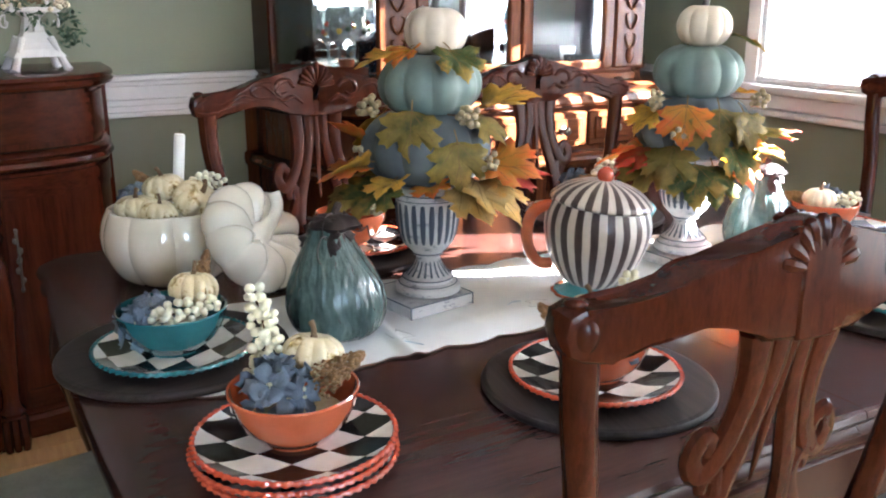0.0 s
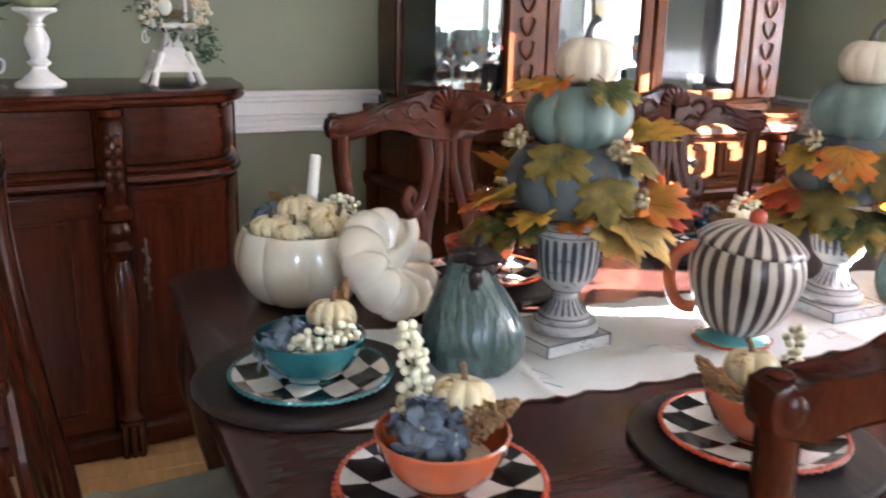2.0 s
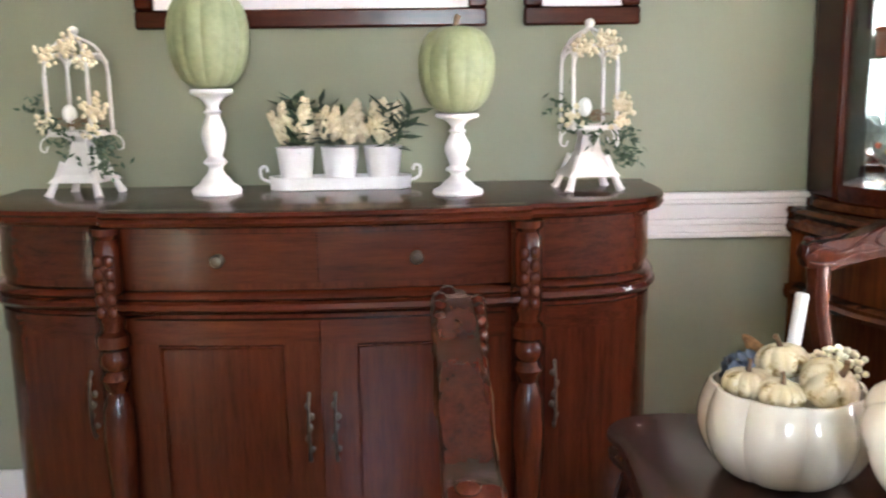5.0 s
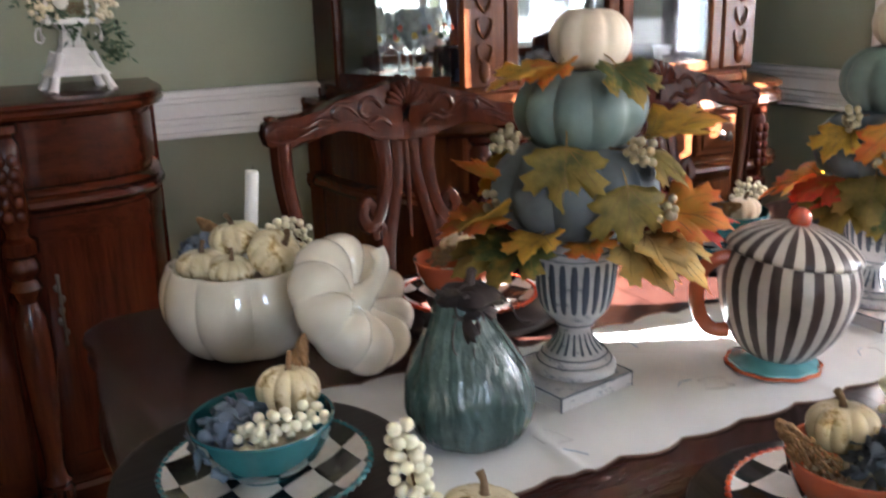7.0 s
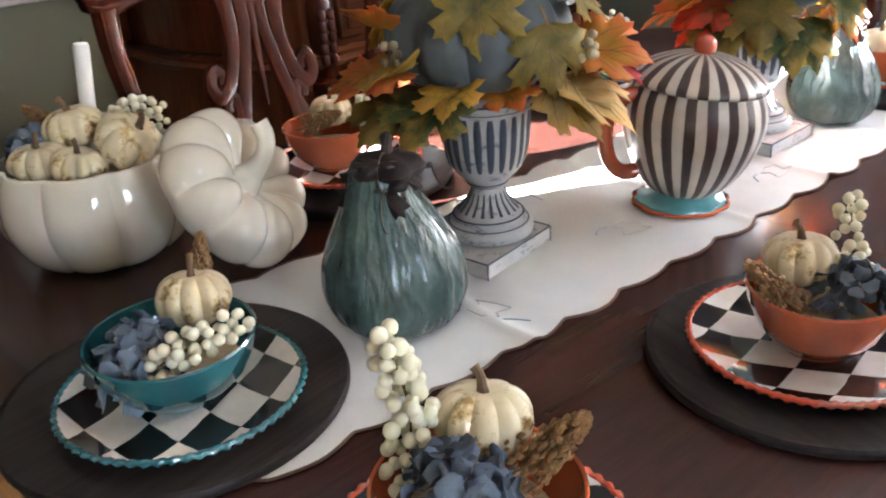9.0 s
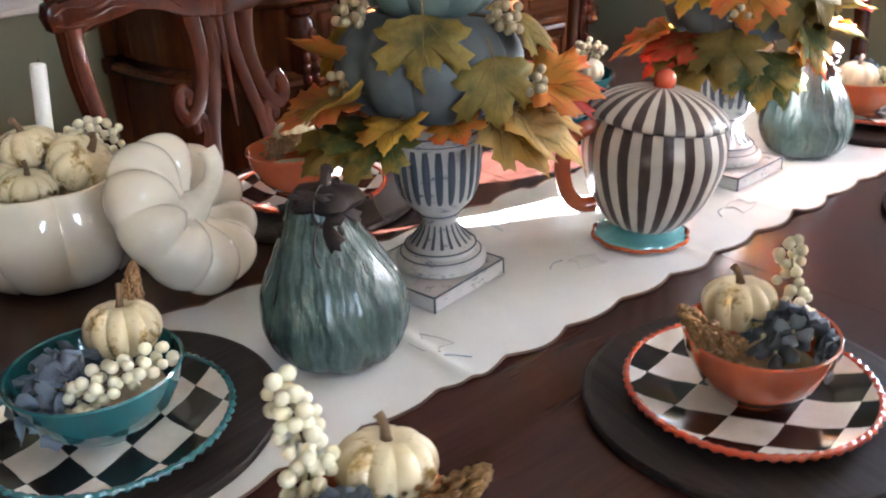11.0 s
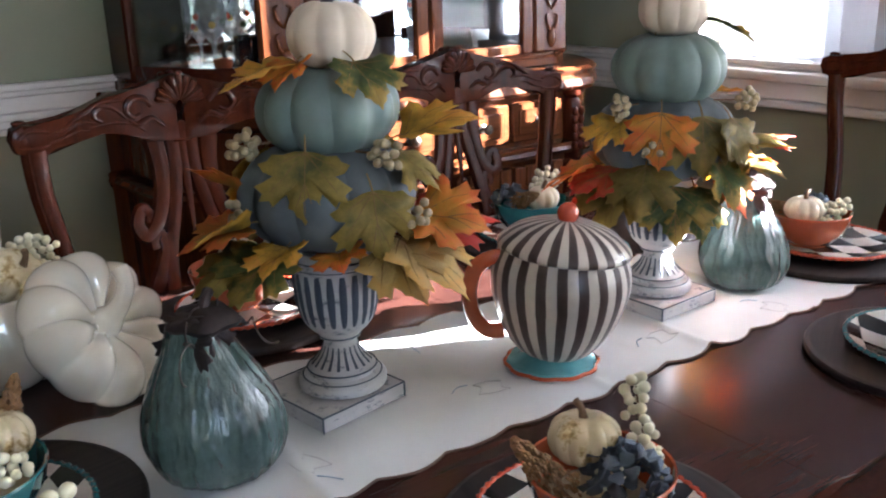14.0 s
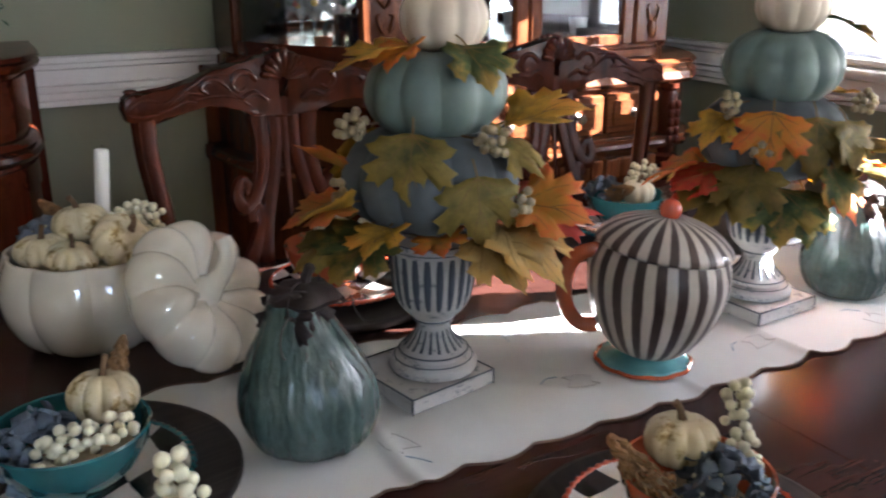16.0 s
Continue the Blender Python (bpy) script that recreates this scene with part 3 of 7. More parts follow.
def east_window():
    """Casing, sill, sash bars, panes, an upright blind and added sun panels."""
    y0, y1, z0, z1 = WIN
    w = tagged(new("window_1"), "white framed window with upright blinds, flooded with daylight", "window", kind="structure")
    bm = bmesh.new()
    for a, b, c, d in ((y0 - 0.09, y0, z0 - 0.02, z1 + 0.09), (y1, y1 + 0.09, z0 - 0.02, z1 + 0.09), (y0 - 0.0, y1 + 0.0, z1, z1 + 0.09)):
        box(EX - 0.022, EX, a, b, c, d, 0.005, bm)
        box(EX - 0.032, EX - 0.022, a + 0.02, b - 0.02, c, d, 0.004, bm)
    part("window_casing", bm, TRIM, w)
    part("window_sill", box(EX - 0.06, EX + 0.12, y0 - 0.11, y1 + 0.11, z0 - 0.028, z0, 0.008, None, 2), TRIM, w)
    bm = box(EX - 0.026, EX - 0.001, y0 - 0.09, y1 + 0.09, z0 - 0.082, z0 - 0.029, 0.006)
    box(EX - 0.034, EX - 0.001, y0 - 0.09, y1 + 0.09, z0 - 0.106, z0 - 0.083, 0.006, bm)
    part("window_apron", bm, TRIM, w)
    n = 3
    step = (y1 - y0) / n
    for k in range(n):
        a, b = y0 + k * step, y0 + (k + 1) * step
        bm = bmesh.new()
        for p, q, r, s in ((a, a + 0.035, z0, z1), (b - 0.035, b, z0, z1), (a + 0.035, b - 0.035, z0, z0 + 0.05), (a + 0.035, b - 0.035, z1 - 0.05, z1)):
            box(EX + 0.07, EX + 0.11, p, q, r, s, 0.003, bm)
        part("sash", bm, TRIM, w)
        pane = part("pane", box(EX + 0.088, EX + 0.092, a + 0.036, b - 0.036, z0 + 0.051, z1 - 0.051, 0), PANE, w)
        pane.visible_shadow = False
    part("blind_rail", box(EX + 0.015, EX + 0.055, y0 + 0.004, y1 - 0.004, z1 - 0.035, z1 - 0.001, 0.004), TRIM, w)
    me = None
    y = OPEN
    while y < y1 - 0.03:
        m = pose(EX + 0.035, y, 0, 0, 0, 36 if y > 1.62 else 4)
        if me is None:
            first = part("slat", box(-0.0006, 0.0006, -0.0245, 0.0245, z0 + 0.012, z1 - 0.036, 0), FABRIC_TRANSLUCENT, w)
            first.matrix_basis = m
            me = first.data
        else:
            piece("slat", me, w, m)
        y += 0.047
    n = 60
    bm = bmesh.new()
    # added sheer; its top edge is cut to shape the sun patch
    rows = [[], []]
    for k in range(n + 1):
        yy = y0 + 0.004 + (OPEN - y0 - 0.02) * k / n
        for row, zz in zip(rows, (z0 + 0.006, 1.262 - 0.085 * min(1.0, max(0.0, (yy - 0.72) / 0.10)))):
            row.append(bm.verts.new((EX + 0.058 + 0.004 * math.sin(k * 0.9), yy, zz)))
    for k in range(n):
        bm.faces.new((rows[0][k], rows[0][k + 1], rows[1][k + 1], rows[1][k]))
    # added panels: each lower edge trims the sunlight that enters the room
    for i, (a, b, low) in enumerate(((y0 + 0.003, OPEN + 0.012, 1.42), (OPEN, 1.65, 1.16), (1.64, 1.715, 1.72), (1.705, 2.06, 1.44), (2.05, y1 - 0.003, 1.70))):
        at = EX + 0.063 + 0.002 * (i % 2)
        part("roller_shade", box(at, at + 0.0015, a, b, low, z1 - 0.004, 0), FABRIC_TRANSLUCENT, w, "added white panel that trims the sunlight")
    # added strip that keeps low sun off the hutch front
    side = bmesh.new()
    for k in range(n):
        ya, yb = 1.60 + 0.15 * k / n, 1.60 + 0.15 * (k + 1) / n
        xa, xb = (EX + 0.058 + 0.004 * math.sin(q * 0.9) for q in (k, k + 1))
        side.faces.new([side.verts.new(p) for p in ((xa, ya, z0 + 0.006), (xb, yb, z0 + 0.006), (xb, yb, 1.50), (xa, ya, 1.50))])
    bmesh.ops.remove_doubles(side, verts=side.verts, dist=0.0001)
    part("cafe_curtain", side, FABRIC_TRANSLUCENT, w, "added white sheer that blocks low sun")
    part("cafe_curtain", bm, FABRIC_TRANSLUCENT, w, "added white sheer that blocks low sun")
    h0, h1, g0, g1 = HIGH
    w2 = tagged(new("window_2"), "wide window behind an added sheer that blocks the sun", "window", kind="structure")
    bm = bmesh.new()
    for a, b, c, d in ((h0 - 0.06, h0, g0 - 0.06, g1 + 0.06), (h1, h1 + 0.018, g0 - 0.06, g1 + 0.06), (h0, h1, g1, g1 + 0.06), (h0, h1, g0 - 0.06, g0)):
        box(EX - 0.02, EX, a, b, c, d, 0.004, bm)
    part("window_casing", bm, TRIM, w2)
    p = part("pane", box(EX + 0.088, EX + 0.092, h0, h1, g0, g1, 0), PANE, w2)
    p.visible_shadow = False
    # added sheer: keeps the sun out and shows bright in the hutch mirror
    n = 120
    bm = bmesh.new()
    rows = [[bm.verts.new((EX + 0.045 + 0.012 * math.sin(k * 0.9), h0 + 0.004 + (h1 - h0 - 0.008) * k / n, zz)) for k in range(n + 1)] for zz in (g0 + 0.004, g1 - 0.024)]
    for k in range(n):
        bm.faces.new((rows[0][k], rows[0][k + 1], rows[1][k + 1], rows[1][k]))
    part("curtain", bm, ADDED_SHEER, w2, "added white sheer, blocks the sun and brightens the mirror")
    part("curtain_rod", sweep([Vector((EX + 0.045, h0 + 0.001, g1 - 0.016)), Vector((EX + 0.045, (h0 + h1) / 2, g1 - 0.016)), Vector((EX + 0.045, h1 - 0.001, g1 - 0.016))], 0.006, 8, 1.0, (0, 0, 1)), TRIM, w2)
    a0, a1, b0, b1 = SWIN
    w3 = tagged(new("window_3"), "white framed window facing the lawn", "window", kind="structure")
    bm = bmesh.new()
    for a, b, c, d in ((a0 - 0.09, a0, b0 - 0.09, b1 + 0.09), (a1, a1 + 0.09, b0 - 0.09, b1 + 0.09), (a0, a1, b1, b1 + 0.09), (a0, a1, b0 - 0.09, b0)):
        box(a, b, SY, SY + 0.02, c, d, 0.004, bm)
    part("window_casing", bm, TRIM, w3)
    bm = bmesh.new()
    xm = (a0 + a1) / 2
    for a, b, c, d in ((a0, a0 + 0.05, b0, b1), (a1 - 0.05, a1, b0, b1), (xm - 0.03, xm + 0.03, b0, b1), (a0 + 0.05, xm - 0.03, b0, b0 + 0.05), (xm + 0.03, a1 - 0.05, b0, b0 + 0.05), (a0 + 0.05, xm - 0.03, b1 - 0.05, b1), (xm + 0.03, a1 - 0.05, b1 - 0.05, b1)):
        box(a, b, SY - 0.10, SY - 0.06, c, d, 0.003, bm)
    part("sash", bm, TRIM, w3)
    p = part("pane", box(a0 + 0.051, a1 - 0.051, SY - 0.082, SY - 0.078, b0 + 0.051, b1 - 0.051, 0), PANE, w3)
    p.visible_shadow = False


def outdoors():
    bm = bmesh.new()
    bmesh.ops.create_grid(bm, x_segments=8, y_segments=8, size=400, matrix=Matrix.Translation((0, 0, -0.35)))
    tagged(part("ground", bm, LAWN), "mown green lawn round the house", "ground", kind="structure")


def pictures():
    for x0, x1, lab in ((-0.95, -0.006, "wide picture in a dark cherry frame"), (0.094, 0.412, "small picture in a dark cherry frame")):
        w = thing("picture_frame", put((x0 + x1) / 2, NY - 0.002, 1.507), lab + " hung on the sage wall", "picture", "pictures over the sideboard")
        h = (x1 - x0) / 2
        bm = bmesh.new()
        for a, b, c, d in ((-h, h, 0, 0.05), (-h, h, 0.42, 0.47), (-h, -h + 0.05, 0.05, 0.42), (h - 0.05, h, 0.05, 0.42)):
            box(a, b, -0.026, 0, c, d, 0.006, bm)
        part("frame", bm, CHERRY_H, w)
        part("mount", box(-h + 0.051, h - 0.051, -0.012, -0.004, 0.051, 0.419, 0), CHALK, w, "cream mount")


room()
east_window()
outdoors()
pictures()

# ---------------- the dining table ----------------
TX0, TX1, TY0, TY1 = 0.10, 1.90, 0.595, 1.950
TCX, TCY = (TX0 + TX1) / 2, (TY0 + TY1) / 2


def table_outline(n=10):
    """The top's plan: bowed sides, corners with a rounded ear between two small hollows."""
    hx, hy = (TX1 - TX0) / 2, (TY1 - TY0) / 2
    quarter = [(0.0, hy - 0.062), (0.30, hy - 0.060), (0.50, hy - 0.050), (hx - 0.27, hy - 0.030), (hx - 0.21, hy - 0.014), (hx - 0.15, hy - 0.003), (hx - 0.09, hy - 0.005),
               (hx - 0.045, hy - 0.024), (hx - 0.016, hy - 0.062), (hx - 0.010, hy - 0.105), (hx - 0.018, hy - 0.145), (hx - 0.018, hy - 0.20),
               (hx - 0.008, hy - 0.32), (hx - 0.002, hy - 0.48), (hx, 0.0)]
    q = [(v.x, v.y) for v in curve([(x, y, 0) for x, y in quarter], 3)]
    full = q + [(x, -y) for x, y in reversed(q[:-1])]
    full = full + [(-x, y) for x, y in reversed(full[1:-1])]
    return full


def dining_table():
    t = thing("dining_table", put(TCX, TCY), "polished dark mahogany dining table with a moulded edge", "table")
    out = table_outline()
    layers = [(0.035, 0.700), (0.012, 0.703), (0.004, 0.712), (0.004, 0.722), (0.014, 0.729), (0.016, 0.734), (0.004, 0.740), (0.0, 0.748), (0.003, 0.756), (0.012, TOP)]
    for side in (-1, 1):
        bm = slab(out, layers)
        bmesh.ops.bisect_plane(bm, geom=bm.verts[:] + bm.edges[:] + bm.faces[:], plane_co=(0.0008 * side, 0, 0), plane_no=(-side, 0, 0), clear_outer=True)
        edges = [e for e in bm.edges if e.is_boundary]
        bmesh.ops.holes_fill(bm, edges=edges, sides=0)
        part("tabletop", bm, TABLE, t)
    hx, hy = (TX1 - TX0) / 2, (TY1 - TY0) / 2
    bm = bmesh.new()
    for s in (-1, 1):
        box(-hx + 0.13, hx - 0.13, s * (hy - 0.085) - 0.012, s * (hy - 0.085) + 0.012, 0.605, 0.70, 0.004, bm)
        box(s * (hx - 0.075) - 0.012, s * (hx - 0.075) + 0.012, -hy + 0.13, hy - 0.13, 0.605, 0.70, 0.004, bm)
    part("apron", bm, TABLE, t)
    # cabriole legs with a carved knee
    for sx in (-1, 1):
        for sy in (-1, 1):
            cx, cy = sx * (hx - 0.10), sy * (hy - 0.11)
            d = Vector((sx, sy, 0)).normalized()
            base = Vector((cx, cy, 0))
            pts = [base + d * o + Vector((0, 0, z)) for o, z in ((-0.005, 0.70), (0.012, 0.62), (0.022, 0.54), (0.005, 0.40), (-0.012, 0.26), (-0.010, 0.12), (0.006, 0.05), (0.020, 0.0))]
            leg = part("leg", sweep(curve(pts, 4), [0.060, 0.068, 0.062, 0.046, 0.036, 0.031, 0.038, 0.040], 12), TABLE, t)
            bm = bmesh.new()
            side = Vector((-d.y, d.x, 0))
            for k in (-1, 0, 1):
                p = [base + d * (0.075 - 0.012 * abs(k)) + side * (0.024 * k) + Vector((0, 0, z)) + d * o for z, o in ((0.67, -0.004), (0.61, 0.010), (0.55, 0.014), (0.48, -0.004), (0.43, -0.022))]
                sweep(curve(p, 4), (0.006, 0.011, 0.012, 0.008, 0.003), 8, 1.0, d, bm)
            part("knee_carving", bm, TABLE, leg)
    return stand(t, 0.42)


# ---------------- chairs ----------------
def bowed(bm, k, deep=0.028):
    """Bends a chair back's middle away from the sitter."""
    for v in bm.verts:
        v.co.y -= deep * max(0.0, 1.0 - (v.co.x / (0.26 * k)) ** 2) * min(1.0, max(0.0, (v.co.z - 0.5) / 0.5))
    return bm


def chair(arms=False, deep=0.026):
    """Carved dining chair. Its crest stands over the origin and it faces +y."""
    lab = "carved walnut-stained armchair" if arms else "carved walnut-stained dining chair"
    c = thing("armchair" if arms else "dining_chair", Matrix.Identity(4), lab + " with a pierced splat and padded seat", "chair", "chairs round the table")
    k = 1.22 if arms else 1.06                     # the armchair is wider
    H = 1.109
    half = [(0.0, H + 0.020), (0.016, H + 0.018), (0.034, H + 0.010), (0.055, H - 0.002), (0.085, H - 0.003), (0.12, H - 0.010), (0.155, H - 0.026), (0.19, H - 0.043), (0.222, H - 0.047), (0.248, H - 0.040),
            (0.264, H - 0.048), (0.268, H - 0.066), (0.262, H - 0.086), (0.244, H - 0.094), (0.222, H - 0.094), (0.200, H - 0.090), (0.165, H - 0.070), (0.130, H - 0.062), (0.100, H - 0.066), (0.074, H - 0.082), (0.058, H - 0.094), (0.0, H - 0.098)]
    hole = [(0.0, H - 0.098), (0.0, H - 0.062), (0.013, H - 0.045), (0.020, H - 0.028), (0.015, H - 0.016), (0.0, H - 0.011), (0.0, H + 0.020)]
    bm = bmesh.new()
    for sg in (-1, 1):
        prism([(sg * x * k, z) for x, z in half[1:-1]] + [(sg * x, z) for x, z in hole], -0.022, 0.019, 0.007, bm)
    # the halves meet behind a smooth pad under the piercing
    crest = part("crest_rail", bowed(bm, k, deep), CHAIRWOOD, c)
    part("crest_key", bowed(box(-0.016, 0.016, -0.0215, 0.0185, H - 0.0975, H - 0.060, 0.002), k, deep), CHAIRWOOD, crest)
    part("crest_pad", bowed(box(-0.026, 0.026, -0.0240, -0.0120, H - 0.0970, H + 0.004, 0.003), k, deep), CHAIRWOOD, crest)
    for sg in (-1, 1):
        part("scrolled_ear", bowed(ball(0.032, (sg * 0.247 * k, -0.003, H - 0.066), 3, None, (0.66, 0.72, 0.84)), k, deep), CHAIRWOOD, crest)
        part("ear_boss", bowed(ball(0.010, (sg * 0.250 * k, -0.006, H - 0.040), 2, None, (1.2, 1.0, 0.5)), k, deep), CHAIRWOOD, crest)
    # carving on the face: shell, leafy scrolls and a line that follows the top
    for j in range(-4, 5):
        shell = bmesh.new()
        a = radians(j * 19)
        p0 = Vector((0, 0.014, H - 0.030))
        d = Vector((math.sin(a), 0, math.cos(a)))
        ln = 0.052 - 0.002 * abs(j)
        sweep([p0 + d * (ln * s) + Vector((0, 0.010 * math.sin(s * 2.6), 0)) for s in (0.12, 0.4, 0.7, 0.92, 1.0)], (0.0025, 0.005, 0.0075, 0.0075, 0.004), 8, 1.0, (0, 1, 0), shell)
        part("shell_ridge", bowed(shell, k, deep), CHAIRWOOD, crest)
        shell = bmesh.new()
        sweep([Vector((0, -0.0195, H - 0.030)) + d * (0.054 * s) + Vector((0, 0.016 * max(0.0, s - 0.7), 0)) for s in (0.15, 0.5, 0.8, 0.95, 1.02)], (0.002, 0.005, 0.0085, 0.0075, 0.003), 8, 1.0, (0, 1, 0), shell)
        part("shell_ridge", bowed(shell, k, deep), CHAIRWOOD, crest)
    for s in (-1, 1):
        leafy = bmesh.new()
        for p, r in (([(0.048, -0.030), (0.062, -0.016), (0.082, -0.018), (0.090, -0.036), (0.078, -0.048), (0.066, -0.042)], (0.006, 0.007, 0.005)),
                     ([(0.030, -0.066), (0.050, -0.052), (0.072, -0.060), (0.086, -0.052)], (0.004, 0.007, 0.003)),
                     ([(0.092, -0.046), (0.112, -0.028), (0.134, -0.026), (0.142, -0.040), (0.130, -0.050)], (0.004, 0.0065, 0.004)),
                     ([(0.096, -0.018), (0.130, -0.018), (0.160, -0.034), (0.186, -0.050)], (0.003, 0.005, 0.002)),
                     ([(0.140, -0.050), (0.165, -0.046), (0.190, -0.056), (0.215, -0.062)], (0.003, 0.005, 0.002)),
                     ([(0.150, -0.062), (0.172, -0.060), (0.196, -0.070), (0.214, -0.074)], (0.002, 0.004, 0.002)),
                     ([(0.060, -0.074), (0.085, -0.058), (0.115, -0.054), (0.150, -0.058)], (0.0025, 0.0035, 0.002)),
                     ([(0.212, -0.056), (0.240, -0.052), (0.258, -0.062)], (0.003, 0.004, 0.003)),
                     ([(0.212, -0.078), (0.240, -0.080), (0.258, -0.076)], (0.003, 0.004, 0.003))):
            sweep(curve([(s * x * k, 0.019, H + z) for x, z in p], 5), r, 8, 0.9, (0, 1, 0), leafy)
        part("leaf_carving", bowed(leafy, k, deep), CHAIRWOOD, crest)
    for s in (-1, 1):
        st = [(s * 0.236 * k, 0.002, H - 0.085), (s * 0.232 * k, 0.004, H - 0.16), (s * 0.214 * k, 0.018, H - 0.28), (s * 0.200 * k, 0.045, 0.66), (s * 0.196 * k, 0.070, 0.50), (s * 0.196 * k, 0.075, 0.36), (s * 0.198 * k, 0.040, 0.18), (s * 0.200 * k, -0.020, 0.0)]
        stile = part("stile", sweep(curve(st, 5), (0.021, 0.019, 0.018, 0.020, 0.022, 0.022, 0.020, 0.018), 10, 0.85, (0, 1, 0)), CHAIRWOOD, c)
        groove = [(Vector(p) + Vector((s * 0.010, 0.015, 0))) for p in st[:4]]
        part("bead", sweep(curve(groove, 5), 0.0035, 6), CHAIRWOOD, stile)
    # pierced splat: outer straps that cross a waist, scrolls and a middle rib
    zb, zt = 0.52, H - 0.092
    z = lambda f: zb + (zt - zb) * f
    y = lambda f: 0.066 - 0.062 * f
    bm = bmesh.new()
    for s in (-1, 1):
        for p, r in (([(0.046, 1.0), (0.041, 0.90), (0.046, 0.80), (0.062, 0.71), (0.081, 0.675), (0.093, 0.715), (0.085, 0.765), (0.072, 0.752), (0.073, 0.717)], (0.021, 0.018, 0.016, 0.016, 0.016, 0.014, 0.013, 0.011, 0.009)),
                     ([(0.052, 0.0), (0.078, 0.14), (0.092, 0.30), (0.086, 0.44), (0.066, 0.54), (0.052, 0.615), (0.058, 0.668), (0.071, 0.655), (0.069, 0.622)], (0.021, 0.018, 0.017, 0.017, 0.016, 0.015, 0.013, 0.011, 0.009)),
                     ([(0.015, 1.0), (0.017, 0.88), (0.031, 0.74), (0.047, 0.60), (0.051, 0.46), (0.040, 0.30), (0.020, 0.14), (0.014, 0.0)], (0.018, 0.015, 0.015, 0.016, 0.016, 0.016, 0.016, 0.018))):
            sweep(curve([(s * a * k, y(f), z(f)) for a, f in p], 5), r, 8, 0.62, (0, 1, 0), bm)
    sweep(curve([(0, y(1), z(1.0)), (0, y(0.8), z(0.82)), (0, y(0.6), z(0.62))], 4), (0.014, 0.008, 0.002), 8, 0.8, (0, 1, 0), bm)
    part("splat", bowed(bm, k, deep), CHAIRWOOD, c)
    w0, w1 = 0.205 * k, 0.255 * k
    out = [(v.x, v.y) for v in curve([(-w0, 0.075, 0), (-w1 + 0.01, 0.40, 0), (-w1 + 0.03, 0.50, 0), (-0.1, 0.545, 0), (0.1, 0.545, 0), (w1 - 0.03, 0.50, 0), (w1 - 0.01, 0.40, 0), (w0, 0.075, 0)], 4)]
    part("seat_rail", slab(out, [(0.02, 0.375), (0.004, 0.38), (0.0, 0.40), (0.002, 0.438), (0.012, 0.444)]), CHAIRWOOD, c)
    part("seat", slab(out, [(0.016, 0.444), (0.004, 0.452), (0.002, 0.468), (0.008, 0.484), (0.022, 0.495), (0.040, 0.500)]), CUSHION, c, "sage damask upholstery")
    for s in (-1, 1):
        leg = [(s * (w1 - 0.035), 0.485, 0.40), (s * (w1 - 0.018), 0.505, 0.33), (s * (w1 - 0.025), 0.500, 0.20), (s * (w1 - 0.030), 0.495, 0.08), (s * (w1 - 0.012), 0.515, 0.02), (s * (w1 - 0.008), 0.52, 0.0)]
        part("leg", sweep(curve(leg, 4), (0.034, 0.038, 0.026, 0.019, 0.027, 0.027), 10), CHAIRWOOD, c)
        if arms:
            arm = [(s * 0.240, 0.035, 0.70), (s * 0.285, 0.15, 0.715), (s * 0.315, 0.30, 0.705), (s * 0.318, 0.40, 0.690), (s * 0.312, 0.435, 0.665), (s * 0.310, 0.420, 0.645)]
            part("arm", sweep(curve(arm, 5), (0.018, 0.020, 0.022, 0.026, 0.022, 0.012), 10, 0.7, (0, 0, 1)), CHAIRWOOD, c)
            part("arm_post", sweep(curve([(s * 0.300, 0.33, 0.44), (s * 0.325, 0.30, 0.52), (s * 0.312, 0.33, 0.62), (s * 0.314, 0.36, 0.69)], 5), (0.020, 0.018, 0.016, 0.018), 10), CHAIRWOOD, c)
    return stand(c, 0.43)


def chairs():
    side = chair()
    side.matrix_basis = pose(0.708, 1.905, 0.004, 0, 1.3, 0) @ pose(0, 0, 0, 0, 0, 180)
    copy_thing(side, pose(1.316, 1.905, 0.0, 0, 1.3, 0) @ pose(0, 0, 0, 0, 0, 180))
    copy_thing(side, put(0.672, 0.550, 0.005, -5) @ Matrix.Diagonal((0.88, 1.0, 0.962, 1.0)))
    copy_thing(side, put(1.32, 0.535, 0.006, 2) @ Matrix.Diagonal((0.88, 1.0, 0.955, 1.0)))
    host = chair(True)
    host.matrix_basis = put(2.20, 1.27, 0, 90)
    end = chair(False, 0.004)
    end.matrix_basis = put(-0.170, 1.29, 0.008, -91) @ Matrix.Diagonal((1.14, 1.0, 1.0, 1.0))


# ---------------- the sideboard ----------------
SBX, SBY, SBT = -0.430, 2.895, 1.087           # its middle, back and top


def bow_plan(d=0.0):
    """Half plan of the sideboard, from the middle of its front to its back corner: x off the middle, y off the back."""
    pts = [(0.0, -0.560), (0.24, -0.550), (0.466, -0.526), (0.474, -0.494), (0.565, -0.486), (0.700, -0.455), (0.795, -0.385), (0.842, -0.275), (0.854, -0.15), (0.854, 0.0)]
    return [(v.x, v.y) for v in curve([(x, y, 0) for x, y in pts], 3)]


def full_plan(half):
    return [(x, y) for x, y in half] + [(-x, y) for x, y in reversed(half) if x > 1e-6]


